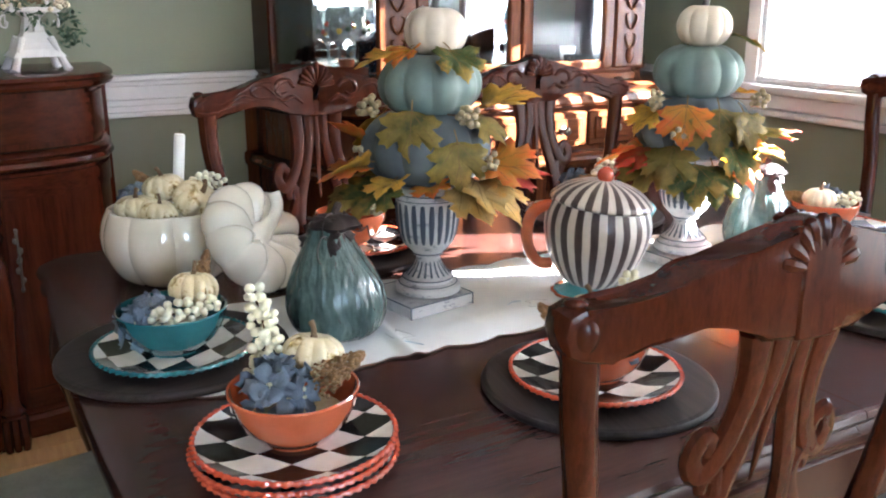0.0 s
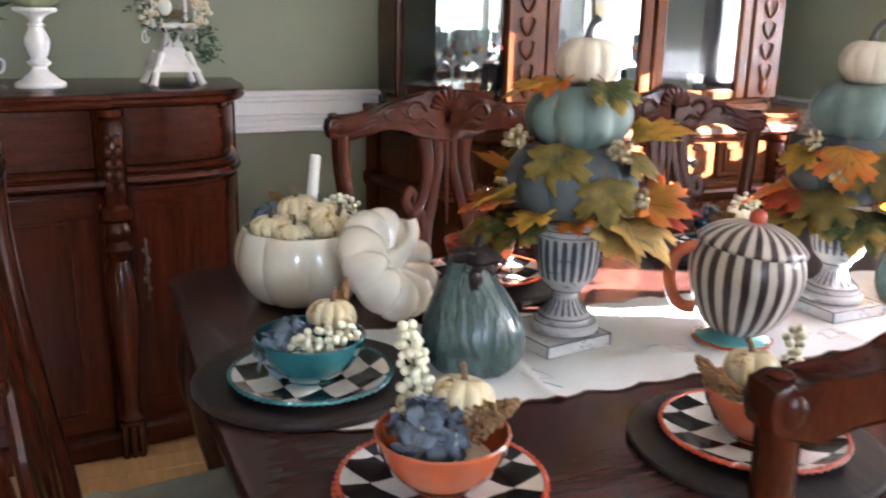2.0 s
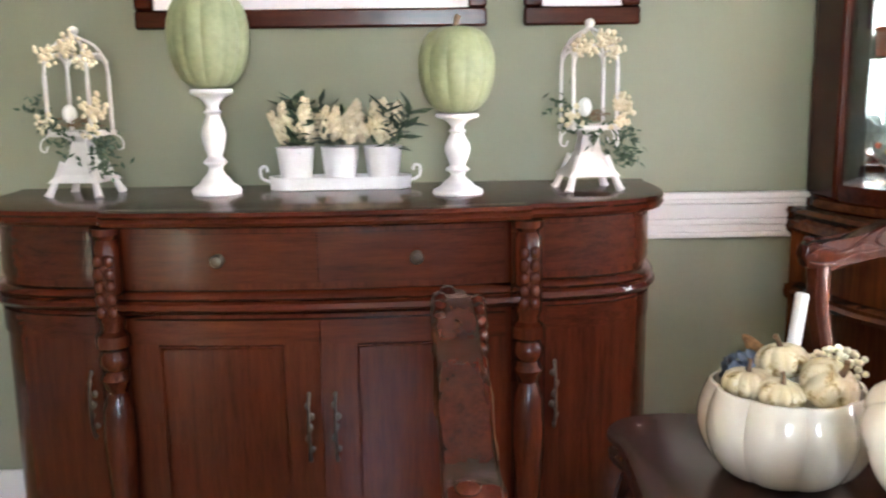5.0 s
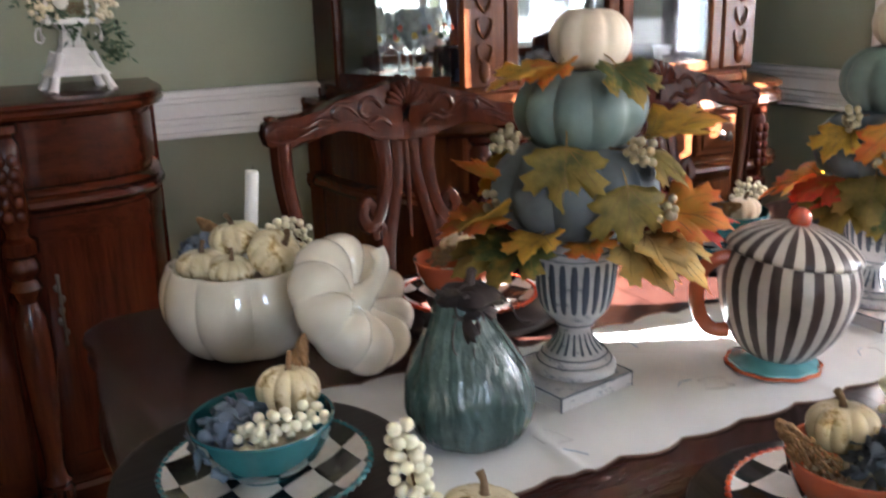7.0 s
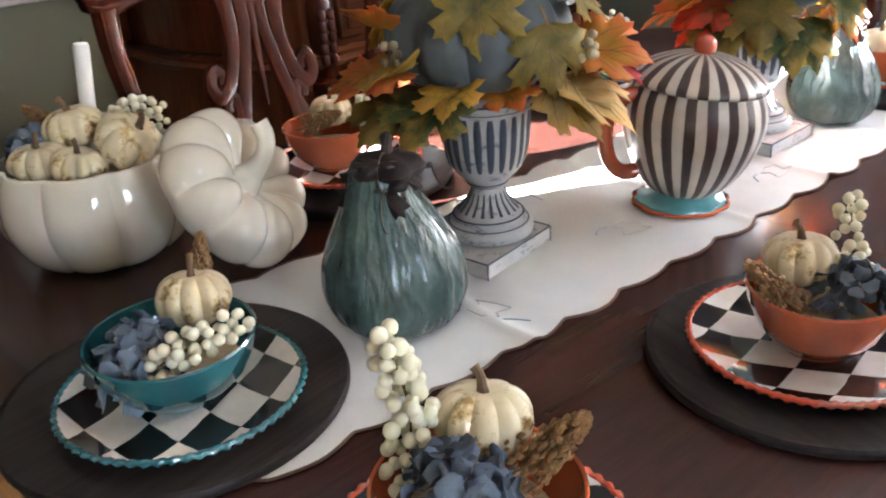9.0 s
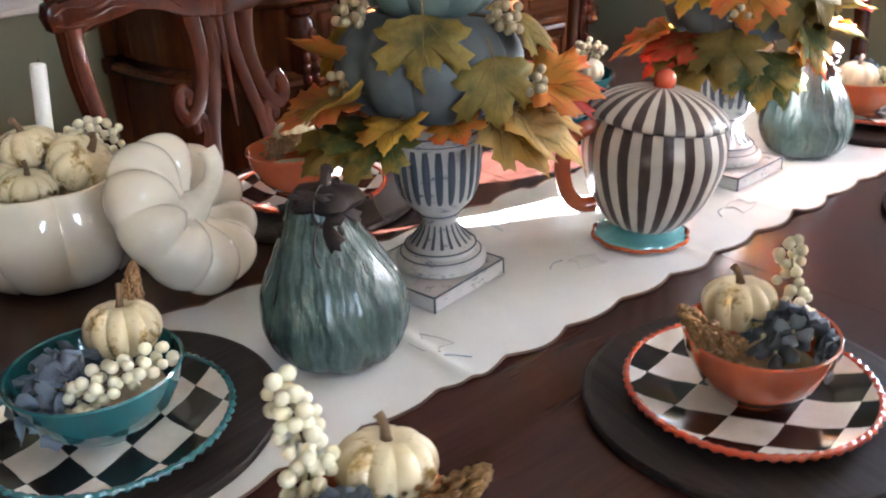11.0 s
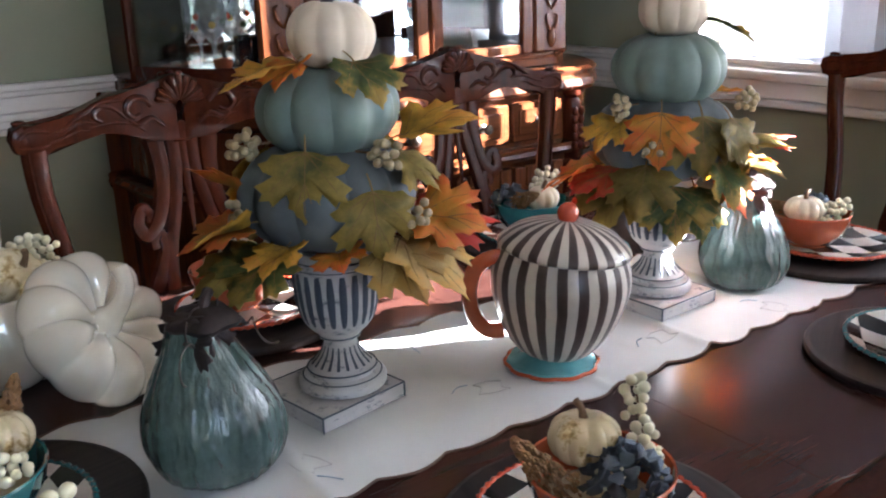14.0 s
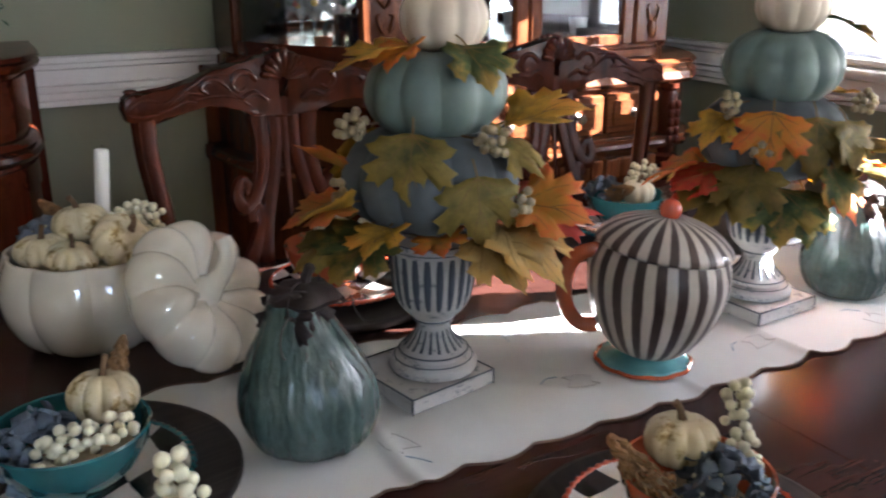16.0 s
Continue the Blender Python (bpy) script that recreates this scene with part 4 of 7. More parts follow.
def knob_pull(parent, at, mat):
    """A round pull on a stem, pointing to -y."""
    bm = lathe([(0.0125, 0.0), (0.014, 0.003), (0.006, 0.006), (0.005, 0.016), (0.012, 0.020), (0.015, 0.026), (0.012, 0.032), (0.004, 0.035)], 16)
    ob = part("knob", bm, mat, parent, "dark bronze knob")
    ob.matrix_basis = Matrix.Translation(at) @ pose(0, 0, 0, 90, 0, 0)
    return ob


def drop_handle(parent, at, mat):
    """A long pierced bronze plate with a bail."""
    bm = bmesh.new()
    for k in range(7):
        zz = (k - 3) * 0.026
        ball(0.010 - 0.0010 * abs(k - 3), (0.006 * math.sin(k * 2.1), 0, zz), 1, bm, (0.8, 0.35, 1.2))
    sweep(curve([(0, -0.004, 0.075), (0, -0.018, 0.05), (0, -0.022, 0.0), (0, -0.018, -0.05), (0, -0.004, -0.075)], 4), 0.0035, 6, 1.0, (1, 0, 0), bm)
    ob = part("handle", bm, mat, parent, "dark bronze pull")
    ob.matrix_basis = Matrix.Translation(at)
    return ob


def column(parent, x, y, z0, z1, name="column"):
    """A split baluster with a carved upper block and a scrolled foot."""
    h = z1 - z0
    prof = [(0.020, 0.0), (0.036, 0.01), (0.036, 0.10), (0.028, 0.115), (0.034, 0.13), (0.024, 0.15), (0.022, 0.18), (0.034, 0.40), (0.040, 0.52), (0.036, 0.60), (0.022, 0.635), (0.030, 0.65), (0.036, 0.665), (0.026, 0.685), (0.036, 0.70), (0.036, 0.715), (0.028, 0.73), (0.040, 0.74), (0.040, 0.765),
            (0.026, 0.775), (0.026, 0.79), (0.032, 0.80), (0.032, 0.96), (0.024, 0.975), (0.034, 0.985), (0.034, 1.0)]
    bm = lathe([(r, z0 + f * h) for r, f in prof], 20)
    ob = part(name, bm, CHERRY, parent)
    ob.matrix_basis = Matrix.Translation((x, y, 0))
    bead = None
    for k in range(5):
        for s in (-1, 1):
            at = Matrix.Translation((s * 0.012, -0.030, z0 + h * (0.82 + 0.028 * k)))
            if bead is None:
                o = part("carved_bead", ball(0.012, (0, 0, 0), 2, None, (1.1, 0.7, 1.3)), CHERRY, ob)
                o.matrix_basis, bead = at, o.data
            else:
                piece("carved_bead", bead, ob, at)
    for k in (-1, 0, 1):
        part("scroll_toe", sweep(curve([(k * 0.020, -0.030, z0 + 0.11 * h), (k * 0.022, -0.048, z0 + 0.06 * h), (k * 0.022, -0.044, z0 + 0.02 * h), (k * 0.020, -0.036, z0)], 4), 0.010, 8, 1.0, (0, 1, 0)), CHERRY, ob)
    return ob


def arched_strip(half, z0, z1, i0, i1, out, inset_mat, parent, name, thick=0.012, sign=1):
    """A panel that follows the plan between two of its points, standing proud by out."""
    bm = bmesh.new()
    pts = half[i0:i1 + 1]
    rows = []
    for j, (x, y) in enumerate(pts):
        a, b = pts[max(j - 1, 0)], pts[min(j + 1, len(pts) - 1)]
        n = Vector((b[1] - a[1], -(b[0] - a[0]))).normalized()
        col = []
        for o in (0.0, out):
            for zz in (z0, z1):
                col.append(bm.verts.new((sign * (x + n.x * o), y + n.y * o, zz)))
        rows.append(col)
    for a, b in zip(rows, rows[1:]):
        for p, q in ((0, 1), (1, 3), (3, 2), (2, 0)):
            bm.faces.new((a[p], a[q], b[q], b[p]))
    bm.faces.new([rows[0][i] for i in (0, 1, 3, 2)])
    bm.faces.new([rows[-1][i] for i in (0, 1, 3, 2)])
    es = [e for e in bm.edges if e.calc_length() > 0 and len(e.link_faces) == 2 and e.calc_face_angle(0) > 0.6]
    bmesh.ops.bevel(bm, geom=es, offset=min(out, 0.012) * 0.45, segments=2, affect='EDGES', profile=0.5)
    return part(name, bm, inset_mat, parent)


def sideboard():
    s = thing("sideboard", put(SBX, SBY), "bow-fronted cherry sideboard with carved columns and bronze pulls", "sideboard")
    half = bow_plan()
    plan = full_plan(half)
    part("top", slab(plan, [(0.020, SBT - 0.040), (0.004, SBT - 0.034), (0.0, SBT - 0.026), (0.006, SBT - 0.018), (0.000, SBT - 0.012), (0.004, SBT - 0.003), (0.014, SBT)]), CHERRY_H, s)
    part("body", slab(plan, [(0.045, 0.10), (0.045, SBT - 0.040)]), CHERRY, s)
    part("waist_moulding", slab(plan, [(0.045, SBT - 0.242), (0.026, SBT - 0.236), (0.016, SBT - 0.224), (0.020, SBT - 0.213), (0.030, SBT - 0.208), (0.022, SBT - 0.200), (0.028, SBT - 0.191), (0.045, SBT - 0.184)]), CHERRY_H, s)
    part("plinth", slab(plan, [(0.040, 0.0), (0.020, 0.004), (0.018, 0.075), (0.030, 0.088), (0.028, 0.096), (0.045, 0.104)]), CHERRY_H, s)
    inner = [(x - 0.0, y) for x, y in [(v.x, v.y) for v in curve([(0.0, -0.515, 0), (0.24, -0.505, 0), (0.418, -0.486, 0)], 5)]]
    end = [(v.x, v.y) for v in curve([(0.518, -0.444, 0), (0.566, -0.440, 0), (0.676, -0.412, 0), (0.758, -0.352, 0), (0.800, -0.26, 0), (0.810, -0.18, 0)], 4)]
    for sg in (-1, 1):
        dr = arched_strip(inner, SBT - 0.168, SBT - 0.055, 0, len(inner) - 1, 0.010, CHERRY_H, s, "drawer", sign=sg)
        knob_pull(dr, (sg * 0.220, -0.516, SBT - 0.112), BRONZE)
        door = arched_strip(inner, 0.125, SBT - 0.250, 0, len(inner) - 1, 0.008, CHERRY, s, "door", sign=sg)
        frame_z = ((0.125, 0.185), (SBT - 0.305, SBT - 0.250))
        for za, zb in frame_z:
            arched_strip([(x, y - 0.006) for x, y in inner], za, zb, 0, len(inner) - 1, 0.015, CHERRY_H, door, "door_rail", sign=sg)
        n = len(inner)
        arched_strip([(x, y - 0.006) for x, y in inner], 0.185, SBT - 0.305, 0, 2, 0.015, CHERRY, door, "door_stile", sign=sg)
        arched_strip([(x, y - 0.006) for x, y in inner], 0.185, SBT - 0.305, n - 3, n - 1, 0.015, CHERRY, door, "door_stile", sign=sg)
        def bead(line):
            part("panel_bead", sweep([Vector(p) for p in line], 0.0042, 6, 1.0, (0, 0, 1)), CHERRY, door)
        inset = [(sg * x, y - 0.019) for x, y in inner[2:n - 2]]
        for zz in (0.192, SBT - 0.312):
            bead([(x, y, zz) for x, y in inset])
        for x, y in (inset[0], inset[-1]):
            bead([(x, y, 0.19), (x, y - 0.0005, 0.45), (x, y, SBT - 0.31)])
        drop_handle(door, (sg * 0.030, -0.543, SBT - 0.50), BRONZE)
        ed = arched_strip(end, SBT - 0.168, SBT - 0.055, 0, len(end) - 1, 0.008, CHERRY_H, s, "end_drawer", sign=sg)
        eo = arched_strip(end, 0.125, SBT - 0.250, 0, len(end) - 1, 0.008, CHERRY, s, "end_door", sign=sg)
        m = len(end)
        for za, zb in frame_z:
            arched_strip([(x + 0.004, y - 0.005) for x, y in end], za, zb, 0, m - 1, 0.008, CHERRY_H, eo, "door_rail", sign=sg)
        arched_strip([(x, y - 0.006) for x, y in end], 0.185, SBT - 0.305, 0, 1, 0.008, CHERRY, eo, "door_stile", sign=sg)
        arched_strip([(x + 0.006, y) for x, y in end], 0.185, SBT - 0.305, m - 3, m - 1, 0.008, CHERRY, eo, "door_stile", sign=sg)
        drop_handle(eo, (sg * 0.540, -0.467, SBT - 0.46), BRONZE)
        column(s, sg * 0.475, -0.484, 0.0, SBT - 0.040)
    return stand(s, 0.50)


# ---------------- the china hutch ----------------
HCX, HW, HY0, HY1 = 1.617, 0.715, 2.365, 2.905       # middle, half width, front, back


def hutch_half(front=HY0, wide=0.0):
    """Right half of the hutch's plan round its middle: a flat front and quarter-round ends."""
    w = HW + wide
    pts = [(0.0, front), (0.30, front), (0.46 + wide, front), (0.50 + wide, front + 0.02), (0.565 + wide, front + 0.07), (0.63 + wide, front + 0.17), (0.685 + wide, front + 0.30), (w, HY1 - 0.08), (w, HY1)]
    return [(v.x, v.y) for v in curve([(x, y, 0) for x, y in pts], 4)]


def hutch():
    h = thing("china_hutch", put(HCX, 0), "cherry china hutch with curved glass ends and carved pilasters", "cabinet")
    base = full_plan(hutch_half(HY0 - 0.05, 0.055))
    part("base_body", slab(base, [(0.040, 0.08), (0.040, 0.955)]), HUTCHWOOD, h)
    part("plinth", slab(base, [(0.035, 0.0), (0.010, 0.004), (0.008, 0.065), (0.026, 0.078), (0.045, 0.084)]), HUTCHWOOD_H, h)
    part("lower_moulding", slab(base, [(0.042, 0.735), (0.014, 0.742), (0.006, 0.755), (0.014, 0.765), (0.012, 0.775), (0.042, 0.785)]), HUTCHWOOD_H, h)
    part("counter", slab(base, [(0.042, 0.925), (0.012, 0.932), (0.0, 0.944), (0.004, 0.964), (0.016, 0.974), (0.010, 0.982), (0.002, 0.990), (0.014, 1.000)]), HUTCHWOOD_H, h)
    yf = HY0 - 0.010
    for sg in (-1, 1):
        # two drawers over two panelled doors
        for a, b in ((0.02, 0.225), (0.235, 0.43)):
            d = part("drawer", box(sg * a, sg * b, yf - 0.014, yf + 0.004, 0.797, 0.912, 0.005), HUTCHWOOD_H, h)
            part("drawer_panel", box(sg * (a + 0.022), sg * (b - 0.022), yf - 0.019, yf - 0.014, 0.818, 0.892, 0.003), HUTCHWOOD_H, d)
            knob_pull(d, (sg * (a + b) / 2, yf - 0.018, 0.855), BRONZE)
        for a, b in ((0.02, 0.225), (0.235, 0.43)):
            d = part("door", box(sg * a, sg * b, yf - 0.012, yf + 0.004, 0.105, 0.725, 0.004), HUTCHWOOD, h)
            bm = bmesh.new()
            for p, q, r, t in ((a, a + 0.045, 0.105, 0.725), (b - 0.045, b, 0.105, 0.725), (a + 0.045, b - 0.045, 0.105, 0.165), (a + 0.045, b - 0.045, 0.665, 0.725)):
                box(sg * p, sg * q, yf - 0.024, yf - 0.012, r, t, 0.004, bm)
            part("door_frame", bm, HUTCHWOOD, d)
            knob_pull(d, (sg * (a + 0.025), yf - 0.026, 0.45), BRONZE)
        column(h, sg * 0.478, HY0 - 0.014, 0.0, 0.93)
    # the upper case
    z0, z1 = 1.000, 2.18
    up = hutch_half(HY0 + 0.045, 0.0)
    upper = full_plan(up)
    part("bottom_rail", slab(upper, [(0.030, z0), (0.004, z0 + 0.002), (0.002, z0 + 0.024), (0.010, z0 + 0.034), (0.032, z0 + 0.040)]), HUTCHWOOD_H, h)
    part("cornice", slab(upper, [(0.03, z1 - 0.12), (0.0, z1 - 0.115), (0.0, z1 - 0.07), (-0.03, z1 - 0.03), (-0.06, z1 - 0.01), (-0.06, z1)]), HUTCHWOOD_H, h)
    part("back_mirror", box(-0.678, 0.678, HY1 - 0.016, HY1 - 0.010, z0 + 0.041, z1 - 0.125, 0), MIRROR, h, "silvered mirror back")
    part("back_panel", box(-0.679, 0.679, HY1 - 0.009, HY1, z0 + 0.041, z1 - 0.121, 0), HUTCHWOOD, h)
    ya = HY0 + 0.045
    for sg in (-1, 1):
        # door with an arched-top pane, the carved pilaster and the end's curved pane
        d = bmesh.new()
        for p, q, r, t in ((0.004, 0.045, z0 + 0.042, z1 - 0.125), (0.330, 0.370, z0 + 0.042, z1 - 0.125), (0.045, 0.330, z0 + 0.042, z0 + 0.070), (0.045, 0.330, z1 - 0.19, z1 - 0.125)):
            box(sg * p, sg * q, ya - 0.008, ya + 0.016, r, t, 0.004, d)
        door = part("glass_door", d, HUTCHWOOD, h)
        g = part("pane", box(sg * 0.040, sg * 0.335, ya + 0.002, ya + 0.006, z0 + 0.066, z1 - 0.186, 0), PANE, door)
        g.visible_shadow = False
        pil = part("pilaster", box(sg * 0.373, sg * 0.500, ya - 0.012, ya + 0.014, z0 + 0.041, z1 - 0.122, 0.006), HUTCHWOOD, h)
        shared = {}
        for j in range(14):
            for q in (-1, 1):
                at = Matrix.Translation((sg * 0.437, ya, z0 + 0.12 + 0.066 * j))
                if q not in shared:
                    o = part("carved_leaf", sweep(curve([(0, -0.013, -0.02), (q * 0.016, -0.018, 0), (q * 0.022, -0.014, 0.026), (q * 0.010, -0.013, 0.032)], 3), (0.003, 0.007, 0.005, 0.002), 6, 0.8, (0, 1, 0)), HUTCHWOOD, pil)
                    shared[q] = o.data
                    o.matrix_basis = at
                else:
                    piece("carved_leaf", shared[q], pil, at)
        part("carved_boss", ball(0.022, (sg * 0.437, ya - 0.014, z0 + 0.085), 2, None, (0.8, 0.4, 1.4)), HUTCHWOOD, pil)
        end = [p for p in up if p[0] > 0.505 and p[1] < HY1 - 0.15]
        pane = arched_strip(end, z0 + 0.04, z1 - 0.12, 0, len(end) - 1, 0.003, PANE, h, "curved_pane", sign=sg)
        pane.visible_shadow = False
        # darker cherry puts the shade of the backlit ends into the colour
        arched_strip(end, z0 + 0.032, z0 + 0.075, 0, len(end) - 1, 0.010, CHERRY_H, h, "end_rail", sign=sg)
        arched_strip(end, z1 - 0.19, z1 - 0.12, 0, len(end) - 1, 0.010, CHERRY_H, h, "end_rail", sign=sg)
        part("end_stile", box(sg * 0.680, sg * 0.716, HY1 - 0.165, HY1 - 0.0, z0 + 0.035, z1 - 0.121, 0.006), CHERRY, h)
    for zz in (1.40, 1.74):
        inner = full_plan([(max(x - 0.02, 0), y + 0.02) for x, y in up if y < HY1 - 0.03])
        part("glass_shelf", slab(inner, [(0.0, zz), (0.0, zz + 0.007)]), CLEAR, h, "clear glass shelf")
    part("floor_board", slab(full_plan([(max(x - 0.006, 0), min(y + 0.008, HY1 - 0.012)) for x, y in up]), [(0.0, z0 + 0.020), (0.0, z0 + 0.046)]), HUTCHWOOD_H, h)
    return stand(h, 0.60)


def floor():
    """Oak boards that run along the room: those beside the table one by one, the rest joined."""
    f = part("floor", box(WX, EX, SY, NY, FLOOR - 0.10, FLOOR - 0.012, 0), GROUT)
    tagged(f, "honey oak strip floor", "floor", kind="structure")
    rest, me, count = bmesh.new(), {}, 0
    w, row = 0.083, 0
    y = SY
    while y < NY:
        x = WX - random.random() * 0.8
        while x < EX:
            ln = random.choice((0.6, 0.8, 1.0))
            a, b = max(x, WX), min(x + ln, EX)
            if b - a > 0.02:
                ye = min(y + w, NY)
                if ye - y > w * 0.99 and b - a > ln * 0.99 and -1.4 < a < 0.7 and 0.6 < y < 2.75 and count < 300:
                    if ln not in me:
                        o = part("plank", box(0, ln - 0.0015, 0, w - 0.0015, -0.012, 0.0, 0.001), PLANK, f)
                        me[ln] = o.data
                        o.matrix_basis = Matrix.Translation((a, y, FLOOR))
                    else:
                        piece("plank", me[ln], f, Matrix.Translation((a, y, FLOOR)))
                    count += 1
                else:
                    box(a, b - 0.0015, y, ye - 0.0015, FLOOR - 0.012, FLOOR, 0, rest)
            x += ln
        y += w
        row += 1
    o = part("floor_boards", rest, PLANK, f)
    o["kind"] = "stuff"


dining_table()
chairs()
sideboard()
hutch()

# ---------------- on the table ----------------
def view_way(az, el=0.0):
    """A direction by its turn from the near side (plus: towards the window side) and its rise, in degrees."""
    a, e = radians(az), radians(el)
    flat = -FWD * math.cos(a) + RIGHT * math.sin(a)
    return flat * math.cos(e) + Vector((0, 0, math.sin(e)))


def scallop(n, depth):
    return lambda a, z: 1.0 + depth * (abs(math.cos(n * a / 2)) - 0.5)


def runner():
    """A linen runner whose long edges are scalloped and bound with brown piping."""
    r = thing("table_runner", put(0, 0, TOP), "ivory linen runner with scalloped brown-bound edges", "table runner")
    x0, x1, y0, y1 = 0.245, 1.66, 1.095, 1.462
    edge, pitch, dip = [], 0.094, 0.016
    n = int(round((x1 - x0) / pitch))
    pitch = (x1 - x0) / n
    for k in range(n):
        for j in range(6):
            s = j / 6
            edge.append((x0 + (k + s) * pitch, y0 + dip - dip * math.sin(math.pi * s) * (0.8 + 0.2 * math.sin(k * 2.1))))
    m = 4
    ring = edge + [(x1, y0 + dip)]
    for k in range(m):
        for j in range(1, 7):
            s = j / 6
            ring.append((x1 + dip * math.sin(math.pi * s), y0 + dip + (k + s) * (y1 - y0 - 2 * dip) / m))
    far = [(x, y0 + y1 - y) for x, y in reversed(edge)]
    ring += far[:]
    ring.append((x0, y1 - dip))
    for k in range(m):
        for j in range(1, 6 if k == m - 1 else 7):
            s = j / 6
            ring.append((x0 - dip * math.sin(math.pi * s), y1 - dip - (k + s) * (y1 - y0 - 2 * dip) / m))
    clean = [ring[0]]
    for p in ring[1:]:
        if (Vector(p) - Vector(clean[-1])).length > 0.003:
            clean.append(p)
    if (Vector(clean[0]) - Vector(clean[-1])).length < 0.003:
        clean.pop()

    def lift(x, y):
        fold = 0.0045 * math.exp(-((x - 0.565 - (y - 1.1) * 0.04) / 0.010) ** 2) + 0.004 * math.exp(-((x - 1.19) / 0.010) ** 2)
        fold += 0.003 * math.exp(-((x - 0.98) / 0.008) ** 2) + 0.003 * math.exp(-((x - 1.425 + (y - 1.1) * 0.03) / 0.007) ** 2)
        return 0.0016 + fold + 0.0060 * max(0.0, noise.noise((x * 6, y * 8, 2.0))) + 0.0015 * max(0.0, noise.noise((x * 26, y * 14, 5.0)))

    # cloth: columns across, so that creases and waves can show
    bm = bmesh.new()
    top = []
    xs = [x0 - dip + i * (x1 - x0 + 2 * dip) / 220 for i in range(221)]

    def span(x):
        if x < x0:
            q = (x0 - x) / dip
            return y0 + dip + 0.03 * q, y1 - dip - 0.03 * q
        if x > x1:
            q = (x - x1) / dip
            return y0 + dip + 0.03 * q, y1 - dip - 0.03 * q
        k = (x - x0) / pitch
        d = dip - dip * abs(math.sin(math.pi * (k % 1.0))) * (0.8 + 0.2 * math.sin(int(k) * 2.1))
        return y0 + d, y1 - d
    for x in xs:
        a, b = span(x)
        top.append([bm.verts.new((x, a + (b - a) * j / 28, lift(x, a + (b - a) * j / 28))) for j in range(29)])
    for p, q in zip(top, top[1:]):
        for j in range(28):
            bm.faces.new((p[j], q[j], q[j + 1], p[j + 1]))
    part("cloth", bm, LINEN, r, angle=80)
    for far_side in (0, 1):
        pts = [(x, span(x)[far_side], lift(x, span(x)[far_side]) + 0.0004) for x in xs]
        part("edge_piping", sweep([Vector(p) for p in pts], 0.0016, 5, 1.0, (0, 0, 1)), PIPING, r, "brown bound edge")
    # embroidered leaf sprays
    for cx, cy, rot in ((0.835, 1.200, 0.2), (0.60, 1.17, 2.4), (1.14, 1.16, 0.6), (1.36, 1.15, -0.5), (0.88, 1.37, 1.4)):
        bm, bl = bmesh.new(), bmesh.new()
        leaf = [(0.0, 0.0), (0.018, 0.012), (0.014, 0.024), (0.034, 0.020), (0.050, 0.004), (0.036, -0.008), (0.040, -0.020), (0.018, -0.012), (0.0, 0.0)]
        c, s = math.cos(rot), math.sin(rot)
        pts = [(cx + c * x - s * y, cy + s * x + c * y) for x, y in leaf]
        pts = [Vector((x, y, lift(x, y) + 0.0006)) for x, y in pts]
        sweep(pts, 0.0005, 4, 1.0, (0, 0, 1), bm)
        ln = [(cx - c * 0.02 - s * 0.03 + c * 0.03 * k, cy - s * 0.02 + c * 0.03 + s * 0.03 * k) for k in (0, 0.5, 1.0)]
        sweep(curve([Vector((x, y + 0.006 * (i % 2), lift(x, y) + 0.0006)) for i, (x, y) in enumerate(ln)], 4), 0.0008, 4, 1.0, (0, 0, 1), bl)
        part("embroidery", bm, THREAD_GREY, r, "grey stitched leaf")
        part("embroidery", bl, THREAD_BLUE, r, "blue stitched sprig")
    return r


def pumpkin_mesh(R, H, ribs=9, depth=0.10, pinch=0.25, seed=0, n=72, rows=18):
    """A ribbed pumpkin standing on z=0, hollowed at stem and base."""
    def wave(a, z):
        w = abs(math.cos(ribs * a / 2 + seed))
        return 1.0 - depth * (1 - w) ** 1.6 + 0.02 * math.sin(3 * a + seed)
    prof = []
    for i in range(rows + 1):
        p = -0.5 * math.pi + math.pi * i / rows
        r = R * max(math.cos(p), 0.0) ** 0.75
        z = 0.5 * H * (1 + math.sin(p))
        if r < 0.55 * R:
            z += (-1 if p > 0 else 1) * pinch * H * 0.5 * (1 - r / (0.55 * R)) ** 1.5
        prof.append((max(r, 0.004 * R), z))
    return lathe(prof, n, wave)


def stem_mesh(h, r, bend=0.4, up=(0, 1, 0), hook=0.0):
    pts = [Vector((0, 0, -0.1 * h)), Vector((0.05 * h, 0, 0.3 * h)), Vector((0.18 * h * bend * 2, 0, 0.7 * h)), Vector((0.45 * h * bend * 2, 0.05 * h, h))]
    if hook:
        pts.append(Vector((hook, 0.02, h * 1.02)))
    return sweep(curve(pts, 4), [r * 1.6, r, r * 0.85, r * 1.05] + ([r * 0.9] if hook else []), 8, 0.85, up)


def maple_outline():
    """Right half of a maple leaf: from its tip down to its stalk."""
    return [(0.0, 1.0), (0.04, 0.93), (0.10, 0.90), (0.13, 0.83), (0.20, 0.80), (0.19, 0.72), (0.23, 0.63), (0.31, 0.70), (0.39, 0.79), (0.43, 0.72), (0.55, 0.73), (0.51, 0.64), (0.60, 0.56), (0.50, 0.50), (0.39, 0.42), (0.50, 0.38), (0.57, 0.28), (0.46, 0.24), (0.40, 0.16), (0.26, 0.16), (0.12, 0.11), (0.02, 0.10)]


